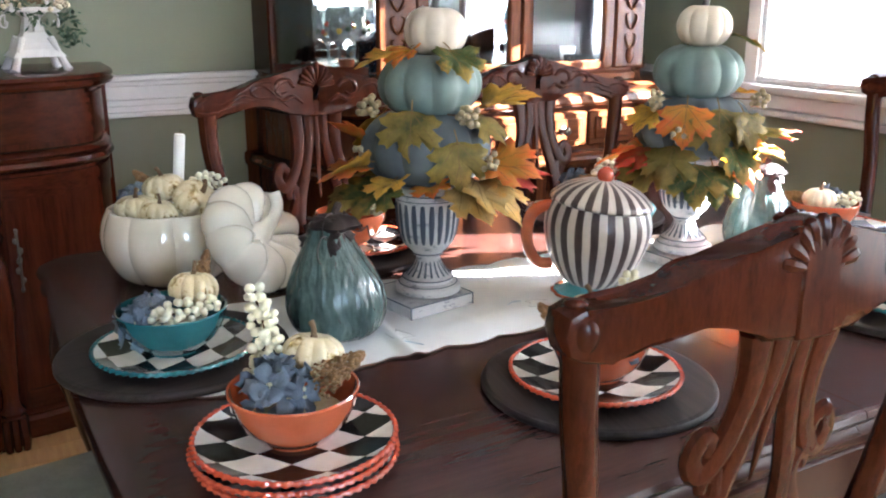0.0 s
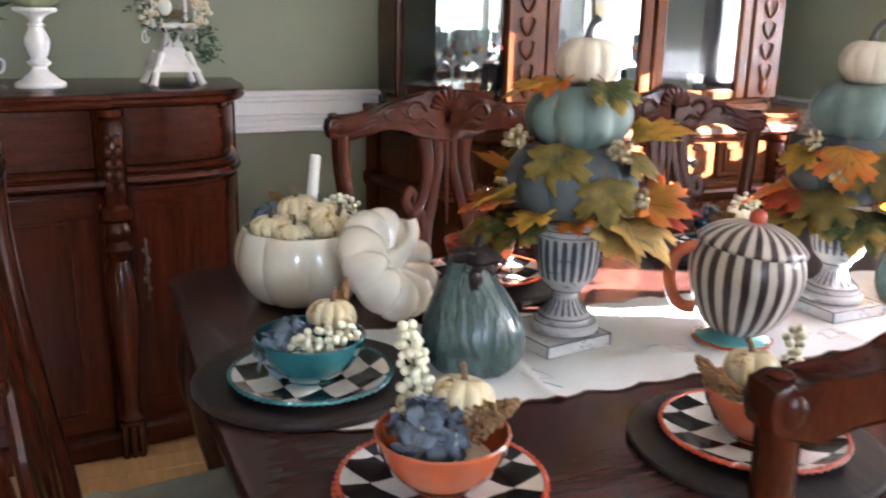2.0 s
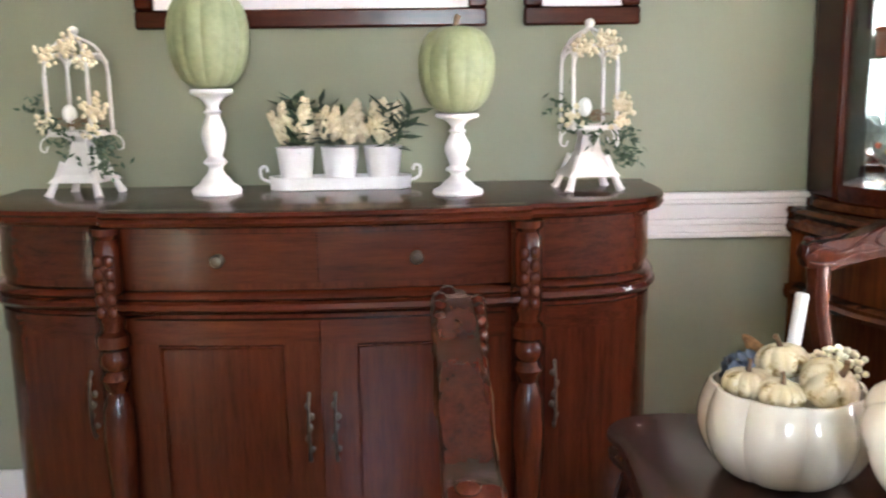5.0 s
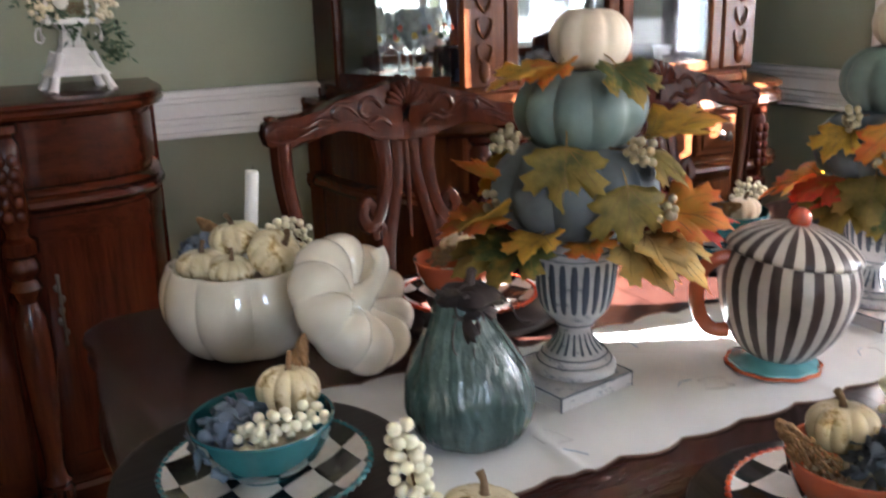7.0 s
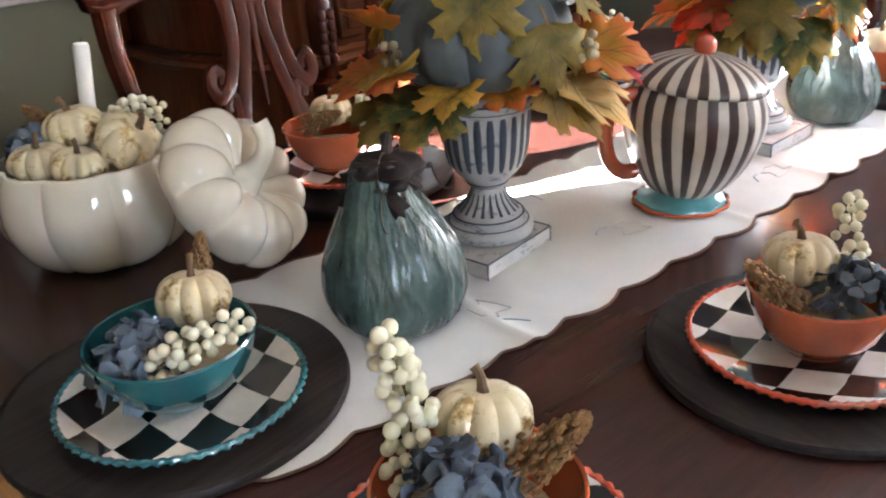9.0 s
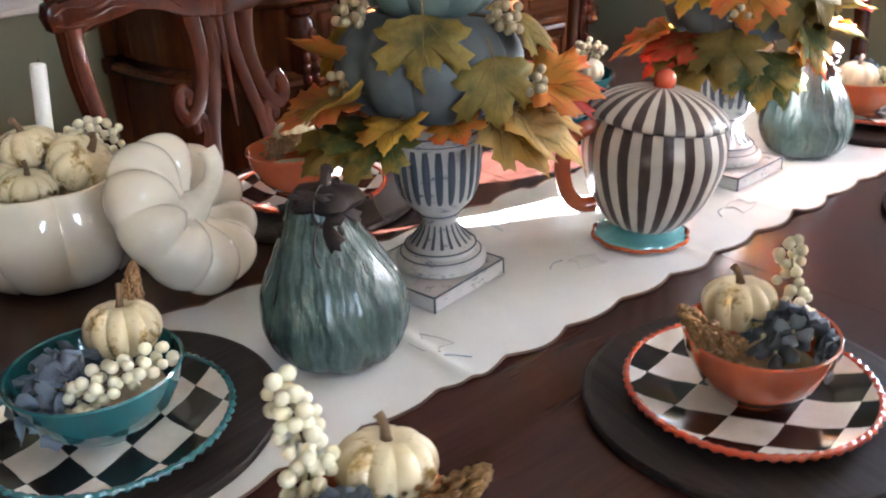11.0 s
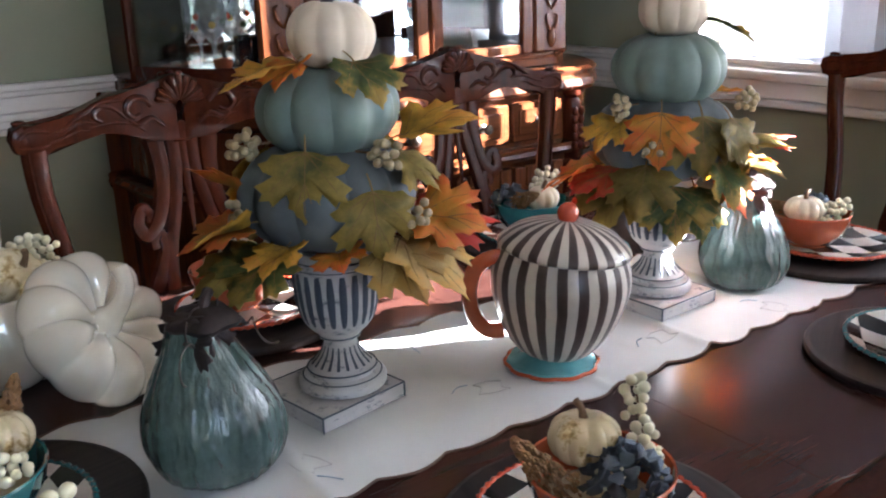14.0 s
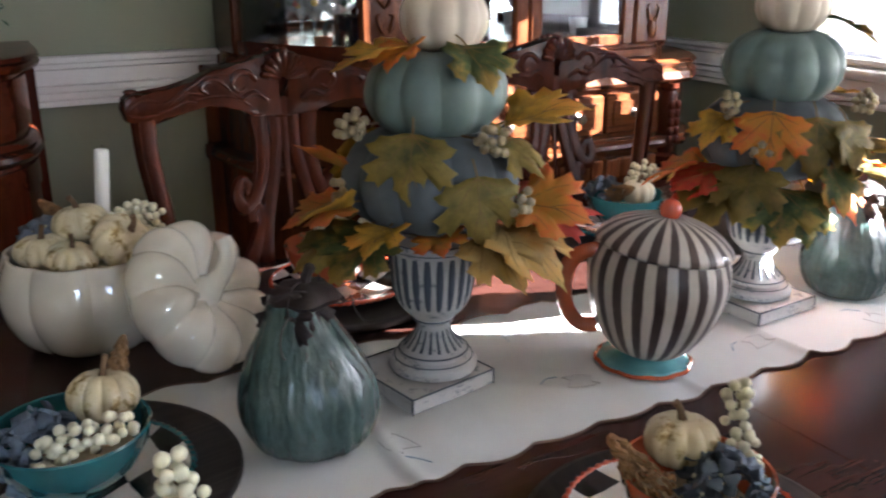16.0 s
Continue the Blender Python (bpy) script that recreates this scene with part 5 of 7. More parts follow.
def leaf_meshes():
    """A few cupped leaves, a metre long, with their veins."""
    made = []
    half = maple_outline()
    for cup, droop, wig in ((0.14, 0.30, 0.0), (-0.14, 0.36, 1.0), (0.20, 0.22, 2.0), (0.08, 0.46, 3.0)):
        def at(x, y):
            return Vector((x, y, cup * abs(x) - droop * y * y * 0.6 + 0.05 * math.sin(7 * x + wig) * math.cos(6 * y + wig)))
        bm = bmesh.new()
        rim = half + [(-x, y) for x, y in reversed(half[1:])]
        low = Vector((0, 0, -0.007))
        sides = []
        for off in (Vector(), low):
            out = [bm.verts.new(at(x, y) + off) for x, y in rim]
            mid = [bm.verts.new(at(x * 0.5, 0.38 + (y - 0.38) * 0.5) + off) for x, y in rim]
            hub = bm.verts.new(at(0, 0.38) + off)
            n = len(rim)
            for k in range(n):
                j = (k + 1) % n
                bm.faces.new((out[k], out[j], mid[j], mid[k]))
                bm.faces.new((mid[k], mid[j], hub))
            sides.append(out)
        for k in range(n):
            j = (k + 1) % n
            bm.faces.new((sides[0][k], sides[1][k], sides[1][j], sides[0][j]))
        bmesh.ops.recalc_face_normals(bm, faces=bm.faces)
        me = bpy.data.meshes.new("leaf")
        bm.to_mesh(me)
        bm.free()
        vm = bmesh.new()
        for x, y in ((0.0, 0.95), (0.44, 0.64), (-0.44, 0.64), (0.38, 0.30), (-0.38, 0.30), (0.12, 0.82), (-0.12, 0.82)):
            s0 = (0.0, 0.12) if abs(x) > 0.2 or x == 0 else (0.0, 0.5)
            p = [at(s0[0] + (x - s0[0]) * s, s0[1] + (y - s0[1]) * s) + Vector((0, 0, 0.010)) for s in (0, 0.33, 0.66, 0.96)]
            sweep(p, (0.0075, 0.003), 4, 0.6, (0, 0, 1), vm)
        sweep([Vector((0, 0.14, 0.002)), Vector((0.01, 0.0, 0.0)), Vector((0.02, -0.12, -0.03))], (0.013, 0.010), 5, 1.0, (0, 0, 1), vm)
        ve = bpy.data.meshes.new("vein")
        vm.to_mesh(ve)
        vm.free()
        ve.materials.append(VEIN)
        for f in me.polygons:
            f.use_smooth = True
        made.append((me, ve))
    return made


LEAF_MESHES = leaf_meshes()
LEAF_BY_COLOUR = {}


def leaf(parent, at, az, el, size, colour, kind=0, roll=0.0, label=""):
    """One maple leaf whose stalk is at a place in its parent and which points along a direction."""
    key = (kind, colour)
    if key not in LEAF_BY_COLOUR:
        me = LEAF_MESHES[kind][0].copy()
        me.materials.append(LEAVES[colour])
        LEAF_BY_COLOUR[key] = me
    way = view_way(az, el)
    nor = (Vector((0, 0, 1)) * math.cos(radians(el)) - view_way(az) * math.sin(radians(el))) if abs(el) < 89 else view_way(az + 180)
    m = aim(at, way, nor, size) @ pose(0, 0, 0, 0, roll, 0)
    ob = piece("leaf", LEAF_BY_COLOUR[key], parent, m)
    piece("vein", LEAF_MESHES[kind][1], ob, Matrix.Identity(4))
    return ob


def berry_mesh(material):
    bm = ball(1.0, (0, 0, 0), 2)
    me = bpy.data.meshes.new("berry")
    bm.to_mesh(me)
    bm.free()
    for f in me.polygons:
        f.use_smooth = True
    me.materials.append(material)
    return me


BERRY_ME, TAN_ME = berry_mesh(BERRY), berry_mesh(BERRYTAN)


def berries(parent, line, count, r, spread, me, seed):
    """Berries crowded round a stalk that follows line, each on its own footstalk."""
    rnd = random.Random(seed)
    pts = curve(line, 8)
    part("stalk", sweep(pts, 0.0012, 5), STEM, parent)
    got = []
    tries = 0
    while len(got) < count and tries < 4000:
        tries += 1
        f = rnd.random()
        p = pts[int(f * (len(pts) - 1))]
        d = Vector((rnd.gauss(0, 1), rnd.gauss(0, 1), rnd.gauss(0, 1) + 0.25)).normalized() * spread * (0.55 + 0.45 * rnd.random())
        q = p + d
        rr = r * rnd.uniform(0.85, 1.12)
        if all((q - g[0]).length > (rr + g[1]) * 0.92 for g in got):
            got.append((q, rr))
    for q, rr in got:
        piece("berry", me, parent, Matrix.Translation(q) @ Matrix.Scale(rr, 4))


def gold_spray(name, m, length=0.09, seed=1, thick=0.016):
    """A seed head of gold glitter beads on a stalk, along local y."""
    rnd = random.Random(seed)
    t = thing(name, m, "gold glittered dried seed head", "decoration", "gold sprays")
    bm = bmesh.new()
    for k in range(380):
        f = rnd.random() ** 0.8
        rad = thick * 1.15 * (1 - f) ** 0.6 * math.sqrt(rnd.random()) + 0.001
        a = rnd.random() * 6.283
        bmesh.ops.create_icosphere(bm, subdivisions=1, radius=rnd.uniform(0.0017, 0.0027), matrix=Matrix.LocRotScale((rad * math.cos(a), length * (0.12 + 0.88 * f), rad * math.sin(a)), None, (0.9, 1.3, 0.9)))
    part("seed_head", bm, GOLDSPRAY, t)
    part("stalk", sweep([Vector((0, 0, 0)), Vector((0, length * 0.6, 0.0)), Vector((0, length * 0.95, 0))], (0.0018, 0.0008), 5), STEM, t)
    return t


def petal_mesh():
    bm = bmesh.new()
    for k in range(4):
        a = math.pi / 2 * k + 0.2
        rim = [(0.05, 0.0), (0.34, 0.27), (0.70, 0.46), (1.0, 0.36), (1.04, 0.0), (1.0, -0.36), (0.70, -0.46), (0.34, -0.27)]
        both = []
        for off in (0.0, -0.03):
            vs = []
            for x, y in rim:
                z = 0.30 * x * x + 0.18 * y * y + 0.10 * math.sin(9 * y + 2.2 * k + 4 * x) + off
                vs.append(bm.verts.new((x * math.cos(a) - y * math.sin(a), x * math.sin(a) + y * math.cos(a), z + 0.02 * (k % 2))))
            c = bm.verts.new((0.62 * math.cos(a), 0.62 * math.sin(a), 0.03 + off))
            for j in range(len(vs)):
                bm.faces.new((c, vs[j], vs[(j + 1) % len(vs)]))
            both.append(vs)
        for j in range(len(rim)):
            i = (j + 1) % len(rim)
            bm.faces.new((both[0][j], both[1][j], both[1][i], both[0][i]))
    bmesh.ops.recalc_face_normals(bm, faces=bm.faces)
    me = bpy.data.meshes.new("floret")
    bm.to_mesh(me)
    bm.free()
    for f in me.polygons:
        f.use_smooth = True
    me.materials.append(PETAL)
    bm = ball(0.13, (0, 0, 0.10), 1)
    core = bpy.data.meshes.new("heart")
    bm.to_mesh(core)
    bm.free()
    core.materials.append(PETALCORE)
    return me, core


FLORET, FLORET_CORE = petal_mesh()


def hydrangea(m, R=0.034, count=9, seed=0):
    """A head of blue cloth florets."""
    rnd = random.Random(seed)
    t = thing("hydrangea", m, "faded blue cloth hydrangea head", "flower", "blue hydrangeas")
    part("stalk", sweep([Vector((0, 0, -0.02)), Vector((0, 0, 0.0)), Vector((0, 0, R * 0.5))], 0.002, 5), STEM, t)
    count = int(count * 1.7)
    for k in range(count):
        a, u = k * 2.4 + rnd.random(), 1 - 0.9 * (k + 0.5) / count
        d = Vector((math.sqrt(1 - u * u) * math.cos(a), math.sqrt(1 - u * u) * math.sin(a), u))
        f = piece("floret", FLORET, t, aim(d * R * rnd.uniform(0.60, 0.95), d.orthogonal(), d, R * rnd.uniform(0.40, 0.62)) @ pose(0, 0, 0, 0, 0, rnd.random() * 90))
        piece("heart", FLORET_CORE, f, Matrix.Identity(4))
    return t


def mini_pumpkin(m, R=0.036, H=0.050, mat=None, seed=0, ribs=10):
    t = thing("mini_pumpkin", m, "small cream pumpkin brushed with gold" if mat is GOLDPUMP else "small cream pumpkin with a dry stem", "pumpkin", "small pumpkins")
    part("skin", pumpkin_mesh(R, H, ribs, 0.17, 0.24, seed, 60, 14), mat or CREAM, t)
    s = part("stem", stem_mesh(H * 0.40, R * 0.11, 0.45), STEM, t, "dry brown stem")
    s.matrix_basis = pose(0, 0, H * 0.86, 0, 0, seed * 50)
    return t


def charger(x, y, r=0.168, turn=0.0):
    t = thing("charger", put(x, y, TOP, turn), "round charcoal-stained wooden charger", "charger", "wooden chargers")
    part("disc", lathe([(r * 0.60, 0.0), (r * 0.955, 0.0008), (r * 0.955, 0.0139), (r * 0.5, 0.0138), (0.01, 0.0138)], 80), CHARGER, t)
    part("rim", lathe([(r * 0.9551, 0.0008), (r * 0.985, 0.0020), (r, 0.0055), (r, 0.0100), (r * 0.990, 0.0130), (r * 0.9551, 0.0141), (r * 0.9551, 0.0008)], 80, None, None, False), CHARGER, t)
    return TOP + 0.0142


PLATE_CACHE = {}


def plate(x, y, z, rim, turn=0.0, r=0.117):
    """A harlequin plate with a rope edge."""
    word = "teal" if rim is TEAL else "orange-red"
    t = thing("plate", put(x, y, z, turn), "black and ivory harlequin plate with a %s rope rim" % word, "plate", "harlequin plates")
    if rim.name not in PLATE_CACHE:
        prof = [(r * 0.55, 0.0), (r * 0.58, 0.002), (r * 0.66, 0.004), (r * 0.90, 0.0105), (r * 0.975, 0.0135), (r * 0.97, 0.0165), (r * 0.88, 0.0130), (r * 0.66, 0.0068), (r * 0.60, 0.0058), (0.3 * r, 0.0054), (0.01, 0.0054)]
        a = part("face", lathe(prof, 72), HARLEQUIN, t)
        pts = []
        n = 62 * 5
        for k in range(n):
            q = 2 * math.pi * k / n
            rr = r * 0.985 + 0.0007 * math.cos(62 * q)
            pts.append(Vector((rr * math.cos(q), rr * math.sin(q), 0.0150 + 0.0007 * math.sin(62 * q))))
        bm = bmesh.new()
        rings = []
        for k, p in enumerate(pts):
            q = 2 * math.pi * k / n
            out = Vector((math.cos(q), math.sin(q), 0))
            rr = 0.0034 + 0.0005 * math.cos(62 * q)
            rings.append([bm.verts.new(p + out * rr * math.cos(j * math.pi / 4) + Vector((0, 0, rr * math.sin(j * math.pi / 4)))) for j in range(8)])
        for k in range(n):
            for j in range(8):
                bm.faces.new((rings[k][j], rings[(k + 1) % n][j], rings[(k + 1) % n][(j + 1) % 8], rings[k][(j + 1) % 8]))
        b = part("rim", bm, rim, t, word + " rope edge")
        PLATE_CACHE[rim.name] = (a.data, b.data)
    else:
        piece("face", PLATE_CACHE[rim.name][0], t, Matrix.Identity(4))
        tagged(piece("rim", PLATE_CACHE[rim.name][1], t, Matrix.Identity(4)), word + " rope edge")
    return z + 0.0056


def bowl(x, y, z, mat, r=0.072, h=0.068):
    word = "teal" if mat is TEAL else "terracotta orange"
    t = thing("bowl", put(x, y, z), word + " glazed bowl on a harlequin plate", "bowl", "cereal bowls")
    prof = [(r * 0.46, 0.0), (r * 0.48, 0.004), (r * 0.60, 0.008), (r * 0.82, h * 0.40), (r * 0.95, h * 0.72), (r, h * 0.97), (r * 0.985, h), (r * 0.955, h * 0.985), (r * 0.90, h * 0.70), (r * 0.76, h * 0.40), (r * 0.52, 0.014), (0.01, 0.011)]
    part("shell", lathe(prof, 64), mat, t)
    part("filling", lathe([(r * 0.66, h * 0.28), (r * 0.76, h * 0.46), (r * 0.55, h * 0.52), (0.01, h * 0.54)], 32, lambda a, z: 1 + 0.02 * math.sin(5 * a)), DRYGRASS, t, "dried moss filling")
    return z, h


def at_view(x, y, z, right, fwd, up):
    v = RIGHT * right + FWD * fwd
    return Vector((x + v.x, y + v.y, z + up))


def setting_teal():
    x, y = 0.247, 1.268
    z = charger(x + 0.004, y + 0.016, 0.170, 10)
    z = plate(x, y - 0.010, z, TEAL, -27)
    bx, by = x, y - 0.007
    bowl(bx, by, z, TEAL, 0.080, 0.066)
    mini_pumpkin(Matrix.Translation(at_view(bx, by, z, 0.022, 0.034, 0.052)) @ pose(0, 0, 0, -8, 6, 0), 0.037, 0.054, GOLDPUMP, 1)
    hydrangea(Matrix.Translation(at_view(bx, by, z, -0.030, -0.014, 0.044)) @ pose(0, 0, 0, 20, -15, 0), 0.040, 9, 3)
    b = thing("berry_sprig", Matrix.Identity(4), "sprig of ivory berries spilling over a bowl", "berries", "berry sprigs")
    berries(b, [at_view(bx, by, z, -0.006, -0.050, 0.062), at_view(bx, by, z, 0.030, -0.040, 0.074), at_view(bx, by, z, 0.064, -0.020, 0.080)], 44, 0.0058, 0.018, BERRY_ME, 5)
    gold_spray("gold_spray", aim(at_view(bx, by, z, 0.03, 0.055, 0.085), view_way(170, 55)), 0.05, 4, 0.010)


def setting_stack():
    x, y, z = 0.300, 0.894, TOP
    for k in range(3):
        z2 = plate(x + 0.002 * (-1) ** k, y + 0.0015 * k, z, ORANGE if False else RED, 58 + 4 * k)
        z += 0.0105
    z = z2
    bx, by = x + 0.004, y + 0.008
    bowl(bx, by, z, ORANGE, 0.076, 0.066)
    mini_pumpkin(Matrix.Translation(at_view(bx, by, z, 0.014, 0.042, 0.060)) @ pose(0, 0, 0, -6, 10, 0), 0.038, 0.050, GOLDPUMP, 2)
    hydrangea(Matrix.Translation(at_view(bx, by, z, -0.014, -0.012, 0.060)) @ pose(0, 0, 0, 14, 0, 0), 0.042, 11, 7)
    b = thing("berry_sprig", Matrix.Identity(4), "long sprig of ivory berries standing out of a bowl", "berries", "berry sprigs")
    berries(b, [at_view(bx, by, z, -0.046, 0.030, 0.064), at_view(bx, by, z, -0.036, 0.040, 0.104), at_view(bx, by, z, -0.048, 0.046, 0.158)], 64, 0.0058, 0.0175, BERRY_ME, 8)
    gold_spray("gold_spray", aim(at_view(bx, by, z, 0.020, 0.000, 0.062), view_way(94, 34)), 0.074, 9, 0.019)


def setting_orange_near():
    x, y = 0.738, 0.887
    z = charger(x - 0.002, y, 0.161, 80)
    z = plate(x - 0.008, y, z, RED, 66)
    bx, by = x - 0.006, y - 0.004
    bowl(bx, by, z, ORANGE, 0.071, 0.068)
    mini_pumpkin(Matrix.Translation(at_view(bx, by, z, -0.008, 0.026, 0.056)) @ pose(0, 0, 0, -6, 4, 0), 0.036, 0.050, GOLDPUMP, 3)
    hydrangea(Matrix.Translation(at_view(bx, by, z, 0.018, -0.020, 0.054)) @ pose(0, 0, 0, 10, 10, 0), 0.038, 12, 12)
    b = thing("berry_sprig", Matrix.Identity(4), "upright sprig of ivory berries in an orange bowl", "berries", "berry sprigs")
    berries(b, [at_view(bx, by, z, 0.058, 0.014, 0.058), at_view(bx, by, z, 0.050, 0.032, 0.085), at_view(bx, by, z, 0.046, 0.040, 0.125)], 32, 0.0055, 0.015, BERRY_ME, 14)
    gold_spray("gold_spray", aim(at_view(bx, by, z, -0.026, -0.024, 0.040), view_way(-112, 46)), 0.088, 15, 0.019)


def setting_teal_near():
    x, y = 1.385, 0.890
    z = charger(x, y, 0.168, 30)
    z = plate(x, y, z, TEAL, -20)
    bowl(x + 0.01, y - 0.002, z, TEAL, 0.076, 0.066)
    bx, by = x + 0.01, y
    mini_pumpkin(Matrix.Translation(at_view(bx, by, z, 0.010, 0.026, 0.054)), 0.036, 0.050, GOLDPUMP, 4)
    gold_spray("gold_spray", aim(at_view(bx, by, z, -0.026, 0.000, 0.050), view_way(-120, 52)), 0.075, 16, 0.018)
    b = thing("berry_sprig", Matrix.Identity(4), "sprig of ivory berries in a teal bowl", "berries", "berry sprigs")
    berries(b, [at_view(bx, by, z, 0.056, 0.0, 0.062), at_view(bx, by, z, 0.050, 0.03, 0.095)], 18, 0.0064, 0.016, BERRY_ME, 17)


def setting_orange_far():
    x, y = 0.720, 1.655
    z = charger(x, y, 0.166, 15)
    z = plate(x, y, z, RED, -22)
    bx, by = x - 0.012, y + 0.020
    bowl(bx, by, z, ORANGE, 0.074, 0.068)
    gold_spray("gold_spray", aim(at_view(bx, by, z, -0.052, -0.01, 0.064), view_way(80, 20)), 0.075, 18, 0.018)
    mini_pumpkin(Matrix.Translation(at_view(bx, by, z, 0.006, 0.030, 0.056)), 0.034, 0.046, GOLDPUMP, 5)
    b = thing("berry_sprig", Matrix.Identity(4), "sprig of ivory berries in an orange bowl", "berries", "berry sprigs")
    berries(b, [at_view(bx, by, z, 0.050, 0.02, 0.062), at_view(bx, by, z, 0.060, 0.03, 0.090)], 14, 0.0062, 0.015, BERRY_ME, 19)


def setting_teal_far():
    x, y = 1.340, 1.660
    z = charger(x, y, 0.166, 50)
    z = plate(x, y, z, TEAL, 60)
    bx, by = x, y + 0.016
    bowl(bx, by, z, TEAL, 0.078, 0.066)
    hydrangea(Matrix.Translation(at_view(bx, by, z, -0.034, 0.020, 0.052)), 0.036, 9, 22)
    gold_spray("gold_spray", aim(at_view(bx, by, z, -0.040, -0.01, 0.060), view_way(60, 25)), 0.06, 20, 0.018)
    mini_pumpkin(Matrix.Translation(at_view(bx, by, z, 0.022, -0.012, 0.048)), 0.034, 0.046, CREAM, 6)
    b = thing("berry_sprig", Matrix.Identity(4), "sprig of ivory berries in a teal bowl", "berries", "berry sprigs")
    berries(b, [at_view(bx, by, z, 0.018, 0.030, 0.075), at_view(bx, by, z, 0.034, 0.034, 0.105), at_view(bx, by, z, 0.066, 0.030, 0.098)], 30, 0.0062, 0.015, BERRY_ME, 21)


def setting_orange_end():
    x, y = 1.690, 1.240
    z = charger(x, y, 0.168, 0)
    z = plate(x, y - 0.002, z, RED, 10)
    bx, by = x - 0.02, y + 0.03
    bowl(bx, by, z, ORANGE, 0.074, 0.064)
    mini_pumpkin(Matrix.Translation(at_view(bx, by, z, -0.018, -0.012, 0.048)), 0.036, 0.046, CREAM, 7)
    hydrangea(Matrix.Translation(at_view(bx, by, z, 0.020, 0.030, 0.048)), 0.036, 8, 24)
    gold_spray("gold_spray", aim(at_view(bx, by, z, -0.030, 0.01, 0.055), view_way(-110, 20)), 0.06, 25, 0.018)
    b = thing("berry_sprig", Matrix.Identity(4), "sprig of ivory berries in an orange bowl", "berries", "berry sprigs")
    berries(b, [at_view(bx, by, z, 0.020, -0.026, 0.062), at_view(bx, by, z, 0.060, -0.006, 0.070)], 26, 0.0062, 0.017, BERRY_ME, 26)


def gourd(x, y, name_seed, turn, scale=1.0):
    """A glazed pear-shaped gourd with wandering ridges and a metal leaf cap."""
    t = thing("ceramic_gourd", put(x, y, TOP + 0.004, turn), "glossy blue-green ceramic gourd with rusty metal leaves", "gourd", "ceramic gourds")
    prof = [(0.020, 0.0), (0.050, 0.002), (0.066, 0.014), (0.0750, 0.036), (0.0765, 0.056), (0.0725, 0.080), (0.0635, 0.104), (0.052, 0.126), (0.041, 0.146), (0.0335, 0.164), (0.028, 0.178), (0.018, 0.186), (0.006, 0.188)]
    pts = [(v.x * scale, v.y * scale) for v in curve([(r, z, 0) for r, z in prof], 6)]
    sd = name_seed * 3.7

    def wave(a, z):
        w = 8 * a + 0.5 * math.sin(z * 30 + 2 * a + sd)
        drip = 22 * a + 1.5 * math.sin(z * 52 + 3 * a + sd) + 0.8 * math.sin(z * 130 + 6 * a)
        return 1.0 + 0.030 * (abs(math.cos(w / 2)) ** 0.8 - 0.5) + 0.010 * math.cos(drip) + 0.006 * math.cos(2.3 * drip + sd) + 0.018 * math.sin(2 * a + sd)
    bm = lathe(pts, 200, wave)
    nod = Matrix.Rotation(radians(-turn), 3, 'Z') @ (-RIGHT)
    for v in bm.verts:
        f = (v.co.z / (0.187 * scale)) ** 2
        v.co.x += nod.x * 0.012 * f
        v.co.y += nod.y * 0.012 * f
    body = part("body", bm, GOURD, t, angle=60)
    rnd = random.Random(name_seed)
    marks = bmesh.new()
    for k in range(26):
        a, z = rnd.random() * 6.283, rnd.uniform(0.02, 0.15) * scale
        i = min(range(len(pts)), key=lambda q: abs(pts[q][1] - z))
        line = []
        for j in range(4):
            p = pts[min(i + j, len(pts) - 2)]
            q = a + 0.02 * math.sin(j * 2.0 + k)
            r = p[0] * wave(q, p[1]) + 0.0002
            f = (p[1] / (0.187 * scale)) ** 2
            line.append(Vector((r * math.cos(q) + nod.x * 0.012 * f, r * math.sin(q) + nod.y * 0.012 * f, p[1])))
        sweep(line, 0.0007, 4, 1.0, (0, 0, 1), marks)
    part("glaze_nicks", marks, RUSTLEAF, body, "dark nicks in the glaze")["kind"] = "stuff"
    H = 0.187 * scale
    part("stem", sweep(curve([(0, 0, H - 0.01), (0.002, 0.0, H + 0.006), (0.010, 0.004, H + 0.015), (0.018, 0.01, H + 0.016)], 4), (0.010, 0.007, 0.006, 0.007), 8), RUSTLEAF, t, "rusty metal stem")
    part("leaf_cap", lathe([(0.034, H - 0.014), (0.038, H - 0.008), (0.030, H + 0.002), (0.012, H + 0.007), (0.004, H + 0.008)], 28, lambda a, z: 1 + 0.12 * math.sin(5 * a)), RUSTLEAF, t, "rusty metal cap")
    for k, (a, el, sz) in enumerate(((-40, -62, 0.074), (20, -50, 0.048), (-100, -42, 0.048), (120, -26, 0.046), (-30, 6, 0.040))):
        me = LEAF_MESHES[k % 4][0].copy()
        me.materials.append(RUSTLEAF)
        d = Matrix.Rotation(radians(-turn), 3, 'Z') @ view_way(a)
        way = d * math.cos(radians(el)) + Vector((0, 0, math.sin(radians(el))))
        nor = Vector((0, 0, 1)) * math.cos(radians(el)) - d * math.sin(radians(el))
        piece("metal_leaf", me, t, aim(d * 0.012 + Vector((0, 0, H + 0.004)), way, nor, sz))
    for s in (-1, 1):
        pts = [Vector((0.01 * s + 0.009 * math.cos(q * 1.9) * (1 - q * 0.06) + 0.009 * s * q, -0.006 * q, H + 0.006 - 0.008 * q + 0.010 * math.sin(q * 1.9))) for q in [i * 0.25 for i in range(26)]]
        part("tendril", sweep(pts, 0.0011, 5), RUSTLEAF, t, "curled wire tendril")
    return t


